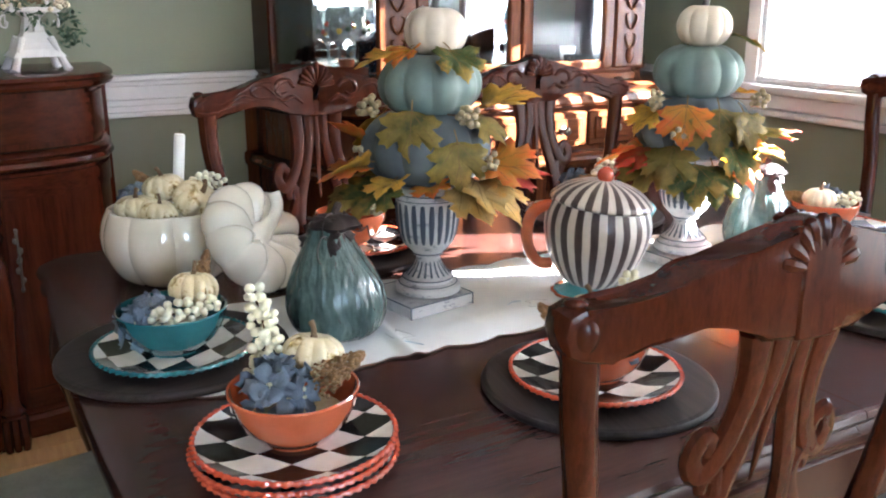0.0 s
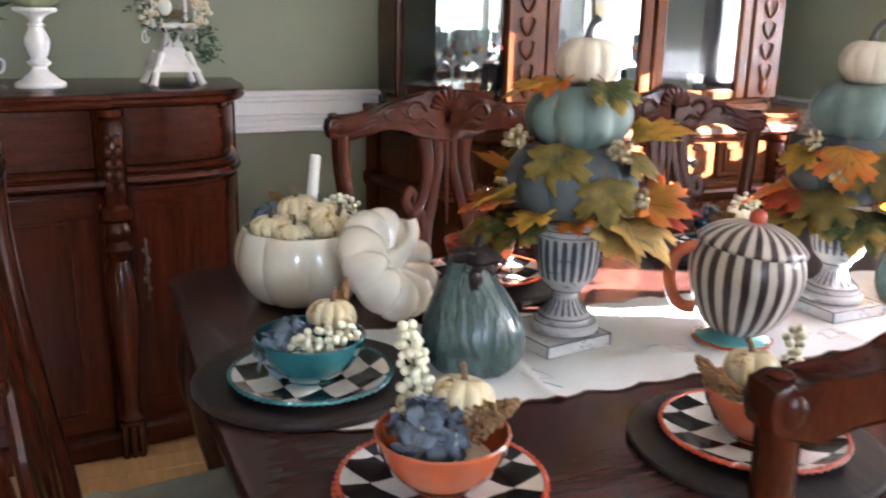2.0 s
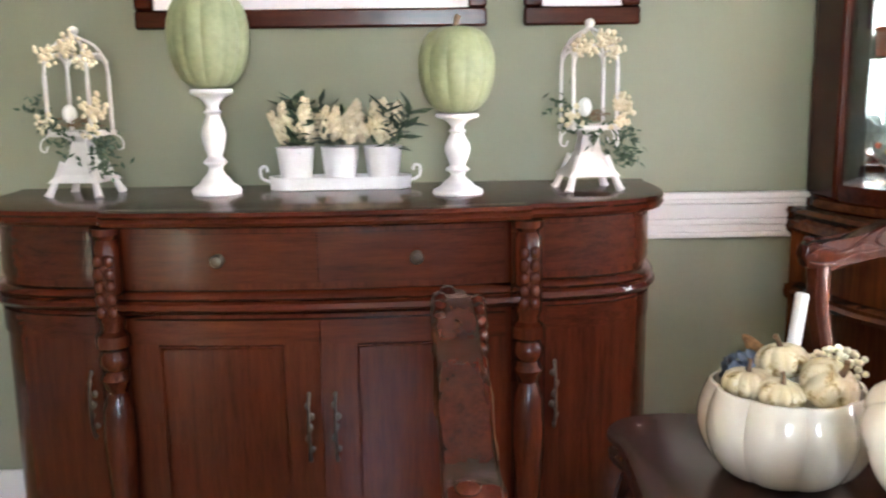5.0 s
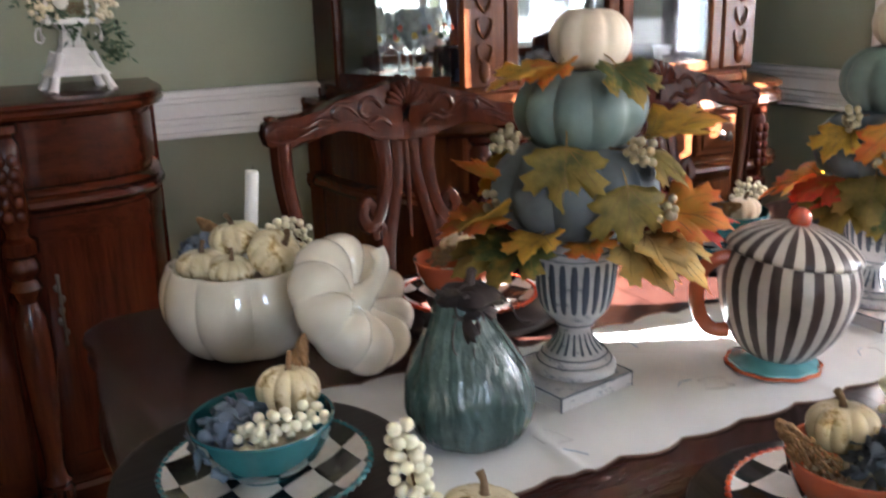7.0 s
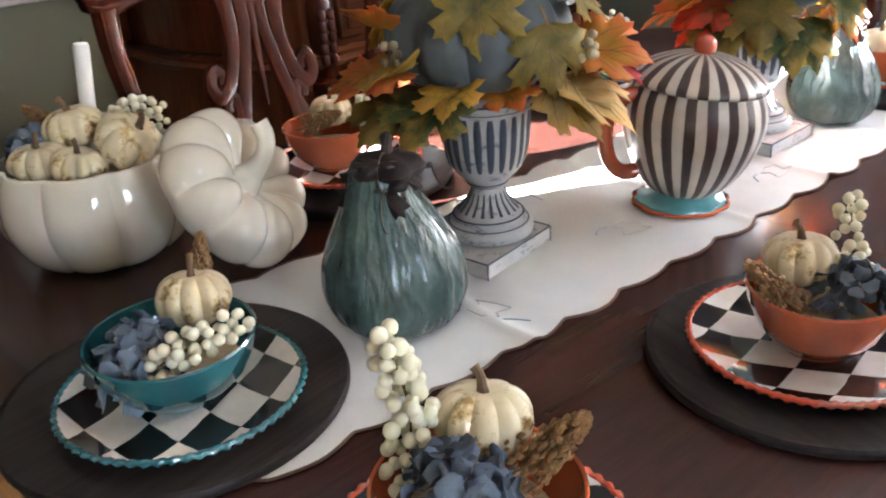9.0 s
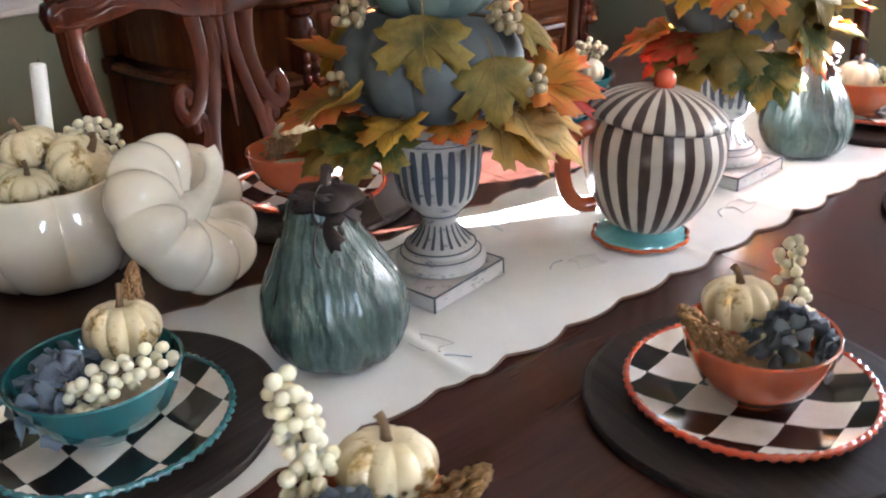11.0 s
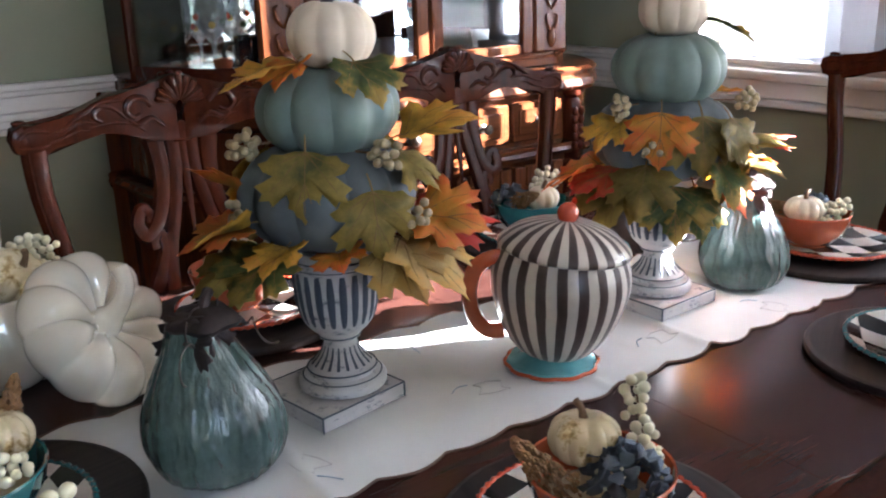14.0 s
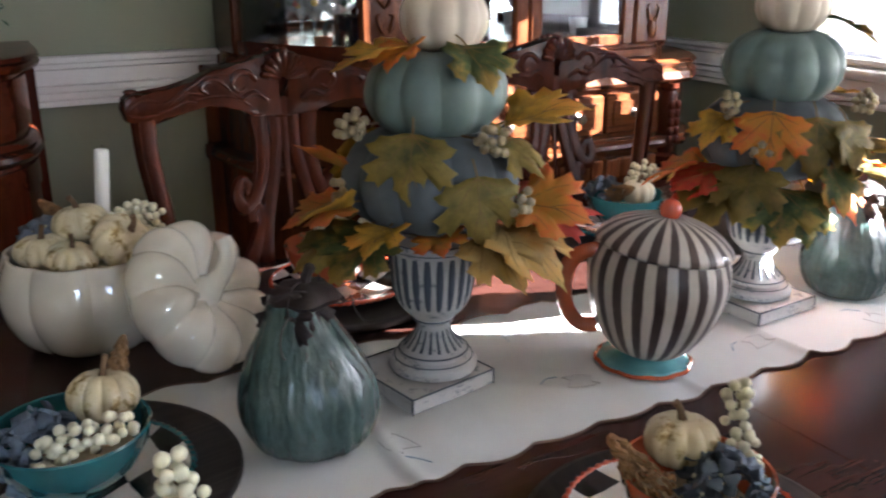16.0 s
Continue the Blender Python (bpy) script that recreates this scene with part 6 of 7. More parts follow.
def urn_and_pumpkins(x, y, turn, spray, lean, off=0.0):
    """A topiary: whitewashed urn, three stacked pumpkins, cloth leaves and berries."""
    t = thing("pumpkin_topiary", put(x, y, TOP + 0.0035), "three stacked pumpkins with autumn leaves in a whitewashed urn", "centerpiece", "pumpkin topiaries")
    u = part("urn", lathe([(v.x, v.y) for v in curve([(0.050, 0.024, 0), (0.056, 0.026, 0), (0.056, 0.036, 0), (0.050, 0.041, 0), (0.044, 0.044, 0), (0.043, 0.050, 0), (0.036, 0.056, 0), (0.024, 0.072, 0), (0.0205, 0.086, 0), (0.026, 0.090, 0), (0.026, 0.095, 0),
                    (0.032, 0.100, 0), (0.044, 0.114, 0), (0.0505, 0.136, 0), (0.0530, 0.165, 0), (0.0545, 0.188, 0), (0.0570, 0.191, 0), (0.0570, 0.197, 0), (0.0545, 0.199, 0), (0.0575, 0.206, 0), (0.060, 0.210, 0), (0.056, 0.214, 0), (0.010, 0.208, 0)], 2)], 48), URNPAINT, t, "whitewashed fluted urn")
    u.matrix_basis = Matrix.Translation(RIGHT * off)
    for r, zz in ((0.0505, 0.0405), (0.0445, 0.0500), (0.0262, 0.0925), (0.0548, 0.1895), (0.0550, 0.1985)):
        ring = [Vector((r * math.cos(i * math.pi / 16), r * math.sin(i * math.pi / 16), zz)) for i in range(33)]
        part("worn_line", sweep(ring, 0.0011, 5, 1.0, (0, 0, 1)), URNDARK, u, "dark worn ring")
    bb = part("urn_base", box(-0.0675, 0.0675, -0.0675, 0.0675, 0.0, 0.022, 0.003), URNPAINT, t, "square whitewashed plinth")
    bb.matrix_basis = pose(0, 0, 0, 0, 0, turn)
    for i in range(4):
        e = [Matrix.Rotation(math.pi / 2 * i, 3, 'Z') @ Vector((q, -0.0668, 0.0213)) for q in (-0.066, 0.0, 0.066)]
        part("worn_edge", sweep(e, 0.0012, 5, 1.0, (0, 0, 1)), URNDARK, bb, "dark rubbed edge")
        e = [Matrix.Rotation(math.pi / 2 * i, 3, 'Z') @ Vector((-0.0668, -0.0668, q)) for q in (0.001, 0.011, 0.021)]
        part("worn_edge", sweep(e, 0.0012, 5, 1.0, (1, 0, 0)), URNDARK, bb, "dark rubbed edge")
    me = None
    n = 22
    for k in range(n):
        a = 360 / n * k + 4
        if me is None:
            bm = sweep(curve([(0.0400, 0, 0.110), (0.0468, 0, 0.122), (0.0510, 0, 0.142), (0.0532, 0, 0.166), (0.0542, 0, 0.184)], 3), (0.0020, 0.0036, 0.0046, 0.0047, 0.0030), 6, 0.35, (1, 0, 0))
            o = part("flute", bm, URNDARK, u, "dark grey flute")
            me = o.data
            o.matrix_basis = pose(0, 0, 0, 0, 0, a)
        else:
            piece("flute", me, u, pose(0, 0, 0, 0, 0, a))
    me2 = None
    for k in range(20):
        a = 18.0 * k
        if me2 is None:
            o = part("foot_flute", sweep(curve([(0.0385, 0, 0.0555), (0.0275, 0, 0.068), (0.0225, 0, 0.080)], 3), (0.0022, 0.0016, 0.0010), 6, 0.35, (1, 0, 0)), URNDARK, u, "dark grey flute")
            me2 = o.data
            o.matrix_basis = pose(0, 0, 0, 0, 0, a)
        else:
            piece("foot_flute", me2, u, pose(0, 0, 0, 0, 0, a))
    for R, H, z, mat, lab, sd, rb in ((0.111, 0.132, 0.207, SLATEPUMP, "slate blue pumpkin", 0.3, 10), (0.086, 0.108, 0.322, SAGEPUMP, "blue-sage pumpkin", 1.1, 10), (0.052, 0.080, 0.421, WHITEPUMP, "ivory pumpkin", 2.0, 9)):
        p = part("pumpkin", pumpkin_mesh(R, H, rb, 0.10, 0.16, sd + turn * 0.1), mat, t, lab)
        f = (z - 0.2) / 0.21
        p.matrix_basis = pose(lean[0] * (0.5 + 0.5 * f), lean[1] * (0.5 + 0.5 * f), z, 2 * math.sin(sd * 5 + turn), 2 * math.cos(sd * 3), 0)
    s = part("pumpkin_stem", stem_mesh(0.036, 0.0062, 0.5, (0, 1, 0), 0.034 if turn < 5 else 0.0), DARKSTEM, t, "dark curled stem")
    s.matrix_basis = Matrix.Translation((lean[0], lean[1], 0.493)) @ pose(0, 0, 0, 0, 0, -30)
    for az, rad, z, el, size, colour, kind, roll in spray["leaves"]:
        d = view_way(az)
        leaf(t, Vector((d.x * rad + lean[0] * 0.6, d.y * rad + lean[1] * 0.6, z)), az, el, 0.88 * size, colour, kind, roll)
    for i, (az, rad, z, cnt) in enumerate(spray["berries"]):
        d = view_way(az)
        c = Vector((d.x * rad + lean[0] * 0.7, d.y * rad + lean[1] * 0.7, z))
        k = part("berry_sprig", sweep([c * 0.6 + Vector((0, 0, z * 0.4)), c], 0.0014, 5), STEM, t, "sprig of tan berries")
        rnd = random.Random(i * 7 + int(turn))
        got = []
        tries = 0
        while len(got) < cnt and tries < 900:
            tries += 1
            q = c + Vector((rnd.gauss(0, 1), rnd.gauss(0, 1), rnd.gauss(0, 1))).normalized() * (0.017 * rnd.uniform(0.5, 1.05))
            if all((q - g).length > 0.0115 for g in got):
                got.append(q)
        for q in got:
            piece("berry", TAN_ME, k, Matrix.Translation(q) @ Matrix.Scale(0.0057, 4))
    return t


# leaves: turn from the near side, distance, height, rise, length, colour, form, roll
SPRAY_A = {
    "leaves": [(-14, 0.088, 0.352, -66, 0.102, 0, 0, -4), (26, 0.108, 0.306, -72, 0.104, 0, 1, 10), (4, 0.075, 0.224, -4, 0.066, 3, 2, 14),
               (-44, 0.082, 0.228, -20, 0.112, 2, 0, -8), (-62, 0.080, 0.226, -14, 0.128, 0, 1, -8), (-76, 0.082, 0.246, 2, 0.118, 3, 3, 0), (-98, 0.085, 0.240, -6, 0.118, 3, 0, 0),
               (-80, 0.104, 0.284, 40, 0.080, 3, 0, 20), (-58, 0.104, 0.258, -4, 0.092, 1, 2, 24), (-30, 0.092, 0.238, -14, 0.080, 1, 2, 10),
               (38, 0.084, 0.226, -26, 0.112, 5, 0, 8), (55, 0.082, 0.232, -18, 0.138, 5, 3, 0), (86, 0.088, 0.252, -2, 0.140, 4, 1, 10), (68, 0.096, 0.256, -6, 0.120, 3, 2, 24),
               (104, 0.085, 0.230, -12, 0.130, 1, 0, 0), (82, 0.075, 0.338, 18, 0.130, 1, 2, 10), (58, 0.092, 0.336, -30, 0.085, 0, 1, 0),
               (140, 0.080, 0.228, -16, 0.124, 2, 0, 0), (180, 0.080, 0.228, -16, 0.124, 1, 1, 0), (-140, 0.080, 0.228, -16, 0.124, 0, 0, 0), (160, 0.095, 0.330, -55, 0.120, 0, 2, 0), (-130, 0.095, 0.330, -55, 0.116, 1, 1, 0),
               (-78, 0.020, 0.432, -6, 0.116, 1, 0, 0), (-34, 0.040, 0.440, -24, 0.070, 3, 2, 10), (34, 0.058, 0.442, -36, 0.092, 2, 2, 0), (150, 0.030, 0.428, -20, 0.098, 2, 0, 0)],
    "berries": [(-60, 0.110, 0.346, 30), (36, 0.108, 0.334, 32), (50, 0.124, 0.262, 16), (-74, 0.114, 0.262, 10), (170, 0.11, 0.30, 14)],
}
SPRAY_B = {
    "leaves": [(-24, 0.098, 0.332, -62, 0.105, 3, 0, 0), (8, 0.102, 0.328, -70, 0.118, 0, 1, 0), (38, 0.102, 0.318, -62, 0.105, 0, 0, 0), (-62, 0.090, 0.316, -34, 0.090, 1, 2, 0),
               (-74, 0.080, 0.238, -14, 0.108, 4, 1, 0), (-90, 0.080, 0.215, -26, 0.100, 4, 0, 0), (-54, 0.078, 0.224, -28, 0.128, 0, 3, 0), (-10, 0.075, 0.220, -54, 0.114, 2, 0, 0), (12, 0.080, 0.218, -60, 0.108, 2, 1, 0), (42, 0.082, 0.228, -40, 0.098, 3, 0, 0),
               (58, 0.085, 0.240, -6, 0.112, 0, 2, 0), (66, 0.090, 0.262, 8, 0.112, 0, 0, 0), (82, 0.090, 0.262, 12, 0.125, 4, 1, 0), (92, 0.085, 0.245, -4, 0.118, 3, 3, 0), (30, 0.098, 0.255, -58, 0.098, 2, 2, 0), (-34, 0.100, 0.255, -44, 0.108, 0, 1, 0),
               (135, 0.080, 0.225, -20, 0.134, 1, 0, 0), (180, 0.080, 0.225, -20, 0.134, 2, 1, 0), (-140, 0.080, 0.225, -20, 0.134, 1, 0, 0), (-110, 0.085, 0.230, -18, 0.134, 3, 2, 0), (150, 0.095, 0.310, -50, 0.134, 0, 2, 0),
               (-60, 0.030, 0.430, -70, 0.073, 0, 1, 0), (78, 0.045, 0.448, -10, 0.100, 2, 3, 0), (95, 0.050, 0.336, 8, 0.085, 1, 0, 0)],
    "berries": [(-55, 0.114, 0.330, 20), (68, 0.116, 0.328, 22), (-30, 0.114, 0.266, 8), (150, 0.11, 0.30, 12)],
}


def pitcher():
    """A covered pitcher: striped egg body and lid, orange handle and knob, aqua foot."""
    x, y = 0.972, 1.212
    t = thing("striped_pitcher", put(x, y, TOP + 0.0035) @ Matrix.Diagonal((0.965, 0.965, 1.0, 1.0)), "brown and ivory striped lidded pitcher with an orange handle", "pitcher")
    tilt = pose(0, 0, 0.016, 0, 0, 0) @ Matrix.Rotation(radians(6.5), 4, FWD)
    swing = Matrix.Translation((0, 0, 0.016)) @ Matrix.Rotation(radians(6.5), 4, FWD) @ Matrix.Translation((0, 0, -0.016))
    foot = part("foot", lathe([(0.058, 0.0), (0.064, 0.003), (0.062, 0.008), (0.050, 0.011), (0.040, 0.016), (0.035, 0.022), (0.01, 0.024)], 60, scallop(10, 0.05)), AQUA, t, "aqua scalloped foot")
    part("foot_rim", lathe([(0.0655, 0.0005), (0.0685, 0.002), (0.0685, 0.0045), (0.0650, 0.0062)], 60, scallop(10, 0.05), None, False), ORANGE, foot, "orange edge")
    body = [(0.034, 0.000), (0.046, 0.004), (0.064, 0.020), (0.083, 0.050), (0.095, 0.085), (0.0985, 0.110), (0.096, 0.130), (0.089, 0.148), (0.086, 0.151), (0.080, 0.150), (0.078, 0.146), (0.01, 0.144)]
    b = part("body", lathe([(v.x, v.y) for v in curve([(r, z, 0) for r, z in body], 3)], 80), STRIPE_BODY, t, "brown and ivory striped body")
    b.matrix_basis = tilt
    lid = [(0.078, 0.144), (0.092, 0.150), (0.0935, 0.155), (0.088, 0.163), (0.068, 0.178), (0.040, 0.188), (0.016, 0.191), (0.006, 0.191)]
    l = part("lid", lathe([(v.x, v.y) for v in curve([(r, z, 0) for r, z in lid], 3)], 80), STRIPE_LID, t, "striped domed lid")
    l.matrix_basis = tilt
    k = part("knob", ball(0.0155, (0, 0, 0.200), 3), RED, l, "round orange knob")
    d = -RIGHT
    pts = [d * r + Vector((0, 0, z)) for r, z in ((0.078, 0.150), (0.098, 0.151), (0.122, 0.134), (0.128, 0.100), (0.118, 0.066), (0.098, 0.046), (0.074, 0.046))]
    part("handle", sweep(curve(pts, 6), (0.0095, 0.0105, 0.0115, 0.0115, 0.0110, 0.0105, 0.011), 12, 1.0, (-d.y, d.x, 0)), ORANGE, t, "orange loop handle").matrix_basis = swing
    e = RIGHT * 0.86 + FWD * 0.5
    sp = [e * r + Vector((0, 0, z)) for r, z in ((0.078, 0.118), (0.100, 0.140), (0.122, 0.160))]
    part("spout", sweep(curve(sp, 5), (0.026, 0.020, 0.016), 14, 1.0, (0, 0, 1)), AQUA, t, "aqua spout").matrix_basis = swing
    return t


def pumpkin_tureen():
    """A white ceramic pumpkin pot filled with small pumpkins, its lid leaning on it."""
    x, y = 0.343, 1.686
    t = thing("pumpkin_tureen", put(x, y, TOP), "glossy white ceramic pumpkin pot filled with small pumpkins", "tureen")
    def wave(a, z):
        return 1.11 * (1.0 - 0.060 * (1 - abs(math.cos(9 * a / 2)) ** 0.7))
    prof = [(0.060, 0.0), (0.078, 0.003), (0.098, 0.022), (0.113, 0.055), (0.117, 0.085), (0.112, 0.115), (0.104, 0.135), (0.101, 0.139), (0.097, 0.137), (0.100, 0.118), (0.106, 0.085), (0.100, 0.05), (0.06, 0.02), (0.01, 0.018)]
    part("pot", lathe([(v.x, v.y) for v in curve([(r, z, 0) for r, z in prof], 3)], 108, wave), CERAMIC, t)
    part("filling", lathe([(0.100, 0.09), (0.104, 0.108), (0.06, 0.116), (0.01, 0.118)], 32), DRYGRASS, t, "dried moss filling")
    # what fills it
    for r_, f_, u, R, H, mt, sd, tip in ((-0.052, -0.030, 0.118, 0.040, 0.046, GOLDPUMP, 1, 0), (-0.008, -0.052, 0.116, 0.036, 0.044, GOLDPUMP, 2, 8), (0.040, -0.020, 0.130, 0.045, 0.062, GOLDPUMP, 3, 30), (-0.008, 0.012, 0.144, 0.040, 0.052, GOLDPUMP, 4, -6)):
        mini_pumpkin(Matrix.Translation(at_view(x, y, TOP, r_, f_, u)) @ pose(0, 0, 0, tip, tip, 0), R, H, mt, sd)
    hydrangea(Matrix.Translation(at_view(x, y, TOP, -0.066, 0.010, 0.142)), 0.034, 10, 31)
    gold_spray("gold_spray", aim(at_view(x, y, TOP, -0.020, 0.030, 0.150), view_way(-80, 45)), 0.07, 33, 0.015)
    b = thing("berry_sprig", Matrix.Identity(4), "sprigs of ivory berries in a white pumpkin pot", "berries", "berry sprigs")
    berries(b, [at_view(x, y, TOP, 0.030, 0.040, 0.165), at_view(x, y, TOP, 0.060, 0.030, 0.180), at_view(x, y, TOP, 0.094, 0.020, 0.168)], 44, 0.0058, 0.020, BERRY_ME, 35)
    c = thing("taper_candle", Matrix.Translation((0.372, 1.758, TOP + 0.10)) @ Matrix.Rotation(radians(6), 4, FWD), "short white taper candle standing in a pumpkin pot", "candle")
    part("wax", lathe([(0.0105, 0.0), (0.0105, 0.158), (0.0095, 0.1625), (0.004, 0.164)], 24), WAX, c)
    part("wick", sweep([Vector((0, 0, 0.160)), Vector((0.001, 0, 0.167)), Vector((0.002, 0, 0.170))], 0.0007, 5), DARKSTEM, c)
    # the lid
    lc = Vector((0.437, 1.492, TOP + 0.104))
    nor = view_way(67, 34)
    low = Vector((0, 0, -1)) - nor * nor.dot(Vector((0, 0, -1)))
    m = aim(lc, -low, nor, 0.87)
    l = thing("tureen_lid", m, "white ceramic pumpkin lid leaning against its pot", "lid")
    def lobe(a):
        return abs(math.cos(5 * a + 0.4)) ** 0.75
    prof = [(0.098, -0.018), (0.108, -0.016), (0.117, -0.006), (0.121, 0.012), (0.118, 0.032), (0.108, 0.050), (0.090, 0.062), (0.068, 0.064), (0.046, 0.054), (0.026, 0.040), (0.008, 0.036)]
    bm = lathe([(v.x, v.y) for v in curve([(r, z, 0) for r, z in prof], 4)], 144)
    for v in bm.verts:
        a, r = math.atan2(v.co.y, v.co.x), math.hypot(v.co.x, v.co.y)
        w = lobe(a)
        k = 1.0 - 0.055 * (1 - w) * min(1.0, r / 0.10)
        v.co.x, v.co.y = v.co.x * k, v.co.y * k
        if v.co.z > -0.004:
            v.co.z -= 0.016 * (1 - w) * min(1.0, r / 0.045) * min(1.0, (v.co.z + 0.004) / 0.03)
    part("dome", bm, CERAMIC, l, angle=70)
    part("stem", sweep(curve([(0, 0, 0.028), (0.000, 0.004, 0.056), (0.002, 0.013, 0.082), (0.006, 0.031, 0.100), (0.008, 0.052, 0.104)], 6), (0.030, 0.0165, 0.0130, 0.0122, 0.0130), 16), CERAMIC, l)
    return t


runner()
setting_teal()
setting_stack()
setting_orange_near()
setting_teal_near()
setting_orange_far()
setting_teal_far()
setting_orange_end()
gourd(0.497, 1.242, 1, 20)
gourd(1.438, 1.242, 2, 200, 0.97)
urn_and_pumpkins(0.678, 1.310, 10, SPRAY_A, (0.029, -0.003), 0.016)
urn_and_pumpkins(1.262, 1.280, 3, SPRAY_B, (0.008, -0.004))
pitcher()
pumpkin_tureen()

# ---------------- on the sideboard ----------------
def candlestick(x, y, h, squash_r, squash_h, mat, word, seed):
    t = thing("candlestick", put(x, y, SBT), "turned chalk-white wooden candlestick on the sideboard", "candlestick", "candlesticks")
    prof = [(0.060, 0.0), (0.062, 0.006), (0.058, 0.014), (0.044, 0.022), (0.034, 0.034), (0.026, 0.040), (0.018, 0.052), (0.020, 0.060), (0.030, 0.068)]
    body = [(0.019, 0.080), (0.024, 0.095), (0.030, 0.118), (0.030, 0.135), (0.022, 0.155), (0.017, 0.168), (0.022, 0.174), (0.016, 0.180), (0.018, 0.190), (0.030, 0.203), (0.046, 0.209), (0.052, 0.213), (0.052, 0.220), (0.046, 0.222), (0.01, 0.222)]
    k = h / 0.222
    part("turned_stick", lathe([(v.x, v.y * k) for v in curve([(r, z, 0) for r, z in prof + body], 3)], 40), CHALK, t)
    p = thing("squash", put(x, y, SBT + h), word, "squash", "squashes on candlesticks")
    prof2 = []
    for i in range(19):
        a = -0.5 * math.pi + math.pi * i / 18
        prof2.append((max(squash_r * math.cos(a) ** 0.62 * (1 + 0.06 * math.sin(a)), 0.003) if math.cos(a) > 1e-3 else 0.003, squash_h * 0.5 * (1 + math.sin(a))))
    part("skin", lathe(prof2, 90, lambda a, z: 1 - 0.075 * (1 - abs(math.cos(6 * a + seed))) ** 1.7), mat, p)
    part("stem", sweep(curve([(0, 0, squash_h - 0.004), (0, 0, squash_h + 0.012), (0.006, 0, squash_h + 0.026)], 3), (0.010, 0.006, 0.007), 8), STEM, p)


def herb_tub(x, y):
    """An oval tin tub with three pails of dried flowers."""
    t = thing("tin_tub", put(x, y, SBT), "long white tin tub with scrolled handles", "tray")
    out = []
    for k in range(40):
        a = 2 * math.pi * k / 40
        out.append((0.135 * (1 if math.cos(a) > 0 else -1) * (abs(math.cos(a)) > 0.0) * 1.0 + 0.050 * math.cos(a), 0.050 * math.sin(a)))
    part("tub", slab(out, [(0.010, 0.0), (0.002, 0.002), (0.0, 0.030), (-0.002, 0.034), (0.004, 0.034), (0.006, 0.006)]), CHALK, t)
    for s in (-1, 1):
        part("handle", sweep(curve([(s * 0.182, 0, 0.020), (s * 0.205, 0, 0.030), (s * 0.208, 0, 0.055), (s * 0.194, 0, 0.060), (s * 0.190, 0, 0.046)], 4), 0.004, 6), CHALK, t)
    rnd = random.Random(3)
    bloom = bmesh.new()
    for k in range(26):
        f = k / 26
        a = k * 2.4
        bmesh.ops.create_icosphere(bloom, subdivisions=1, radius=0.0095 * (1.1 - 0.6 * f), matrix=Matrix.LocRotScale((0.010 * (1 - f * 0.6) * math.cos(a), 0.010 * (1 - f * 0.6) * math.sin(a), 0.045 + 0.055 * f), None, (1, 1, 1.3)))
    bme = bpy.data.meshes.new("bloom")
    bloom.to_mesh(bme)
    bloom.free()
    bme.materials.append(DRYGRASS)
    lf = bmesh.new()
    for k in range(14):
        a, z = k * 2.4, 0.012 + 0.0055 * k
        d = Vector((math.cos(a), math.sin(a), 0.5))
        c = Vector((0, 0, z))
        s = d.cross(Vector((0, 0, 1))).normalized() * 0.006
        lf.faces.new([lf.verts.new(v) for v in (c, c + d * 0.016 + s, c + d * 0.032, c + d * 0.016 - s)])
    lme = bpy.data.meshes.new("greenery")
    lf.to_mesh(lme)
    lf.free()
    lme.materials.append(FOLIAGE)
    for j, dx in enumerate((-0.115, 0.0, 0.112)):
        b = thing("pail", put(x + dx, y, SBT + 0.0065), "small white tin pail of dried cream flowers", "pail", "pails in the tub")
        part("bucket", lathe([(0.036, 0.0), (0.038, 0.001), (0.049, 0.100), (0.051, 0.103), (0.048, 0.104), (0.044, 0.085), (0.035, 0.006), (0.01, 0.005)], 36), CHALK, b)
        part("soil", lathe([(0.046, 0.082), (0.046, 0.092), (0.02, 0.094), (0.01, 0.094)], 20), DARKSTEM, b, "dark moss")
        for k in range(15):
            lean, az = rnd.uniform(4, 38), rnd.uniform(0, 360)
            m = Matrix.Translation((rnd.uniform(-0.024, 0.024), rnd.uniform(-0.024, 0.024), 0.085)) @ pose(0, 0, 0, 0, 0, az) @ pose(0, 0, 0, 0, lean, 0) @ Matrix.Scale(rnd.uniform(1.0, 1.55), 4)
            if k % 2 == 0 or k > 11:
                piece("dried_flower", bme, b, m)
            else:
                piece("greenery", lme, b, m @ Matrix.Scale(1.15, 4))["kind"] = "stuff"


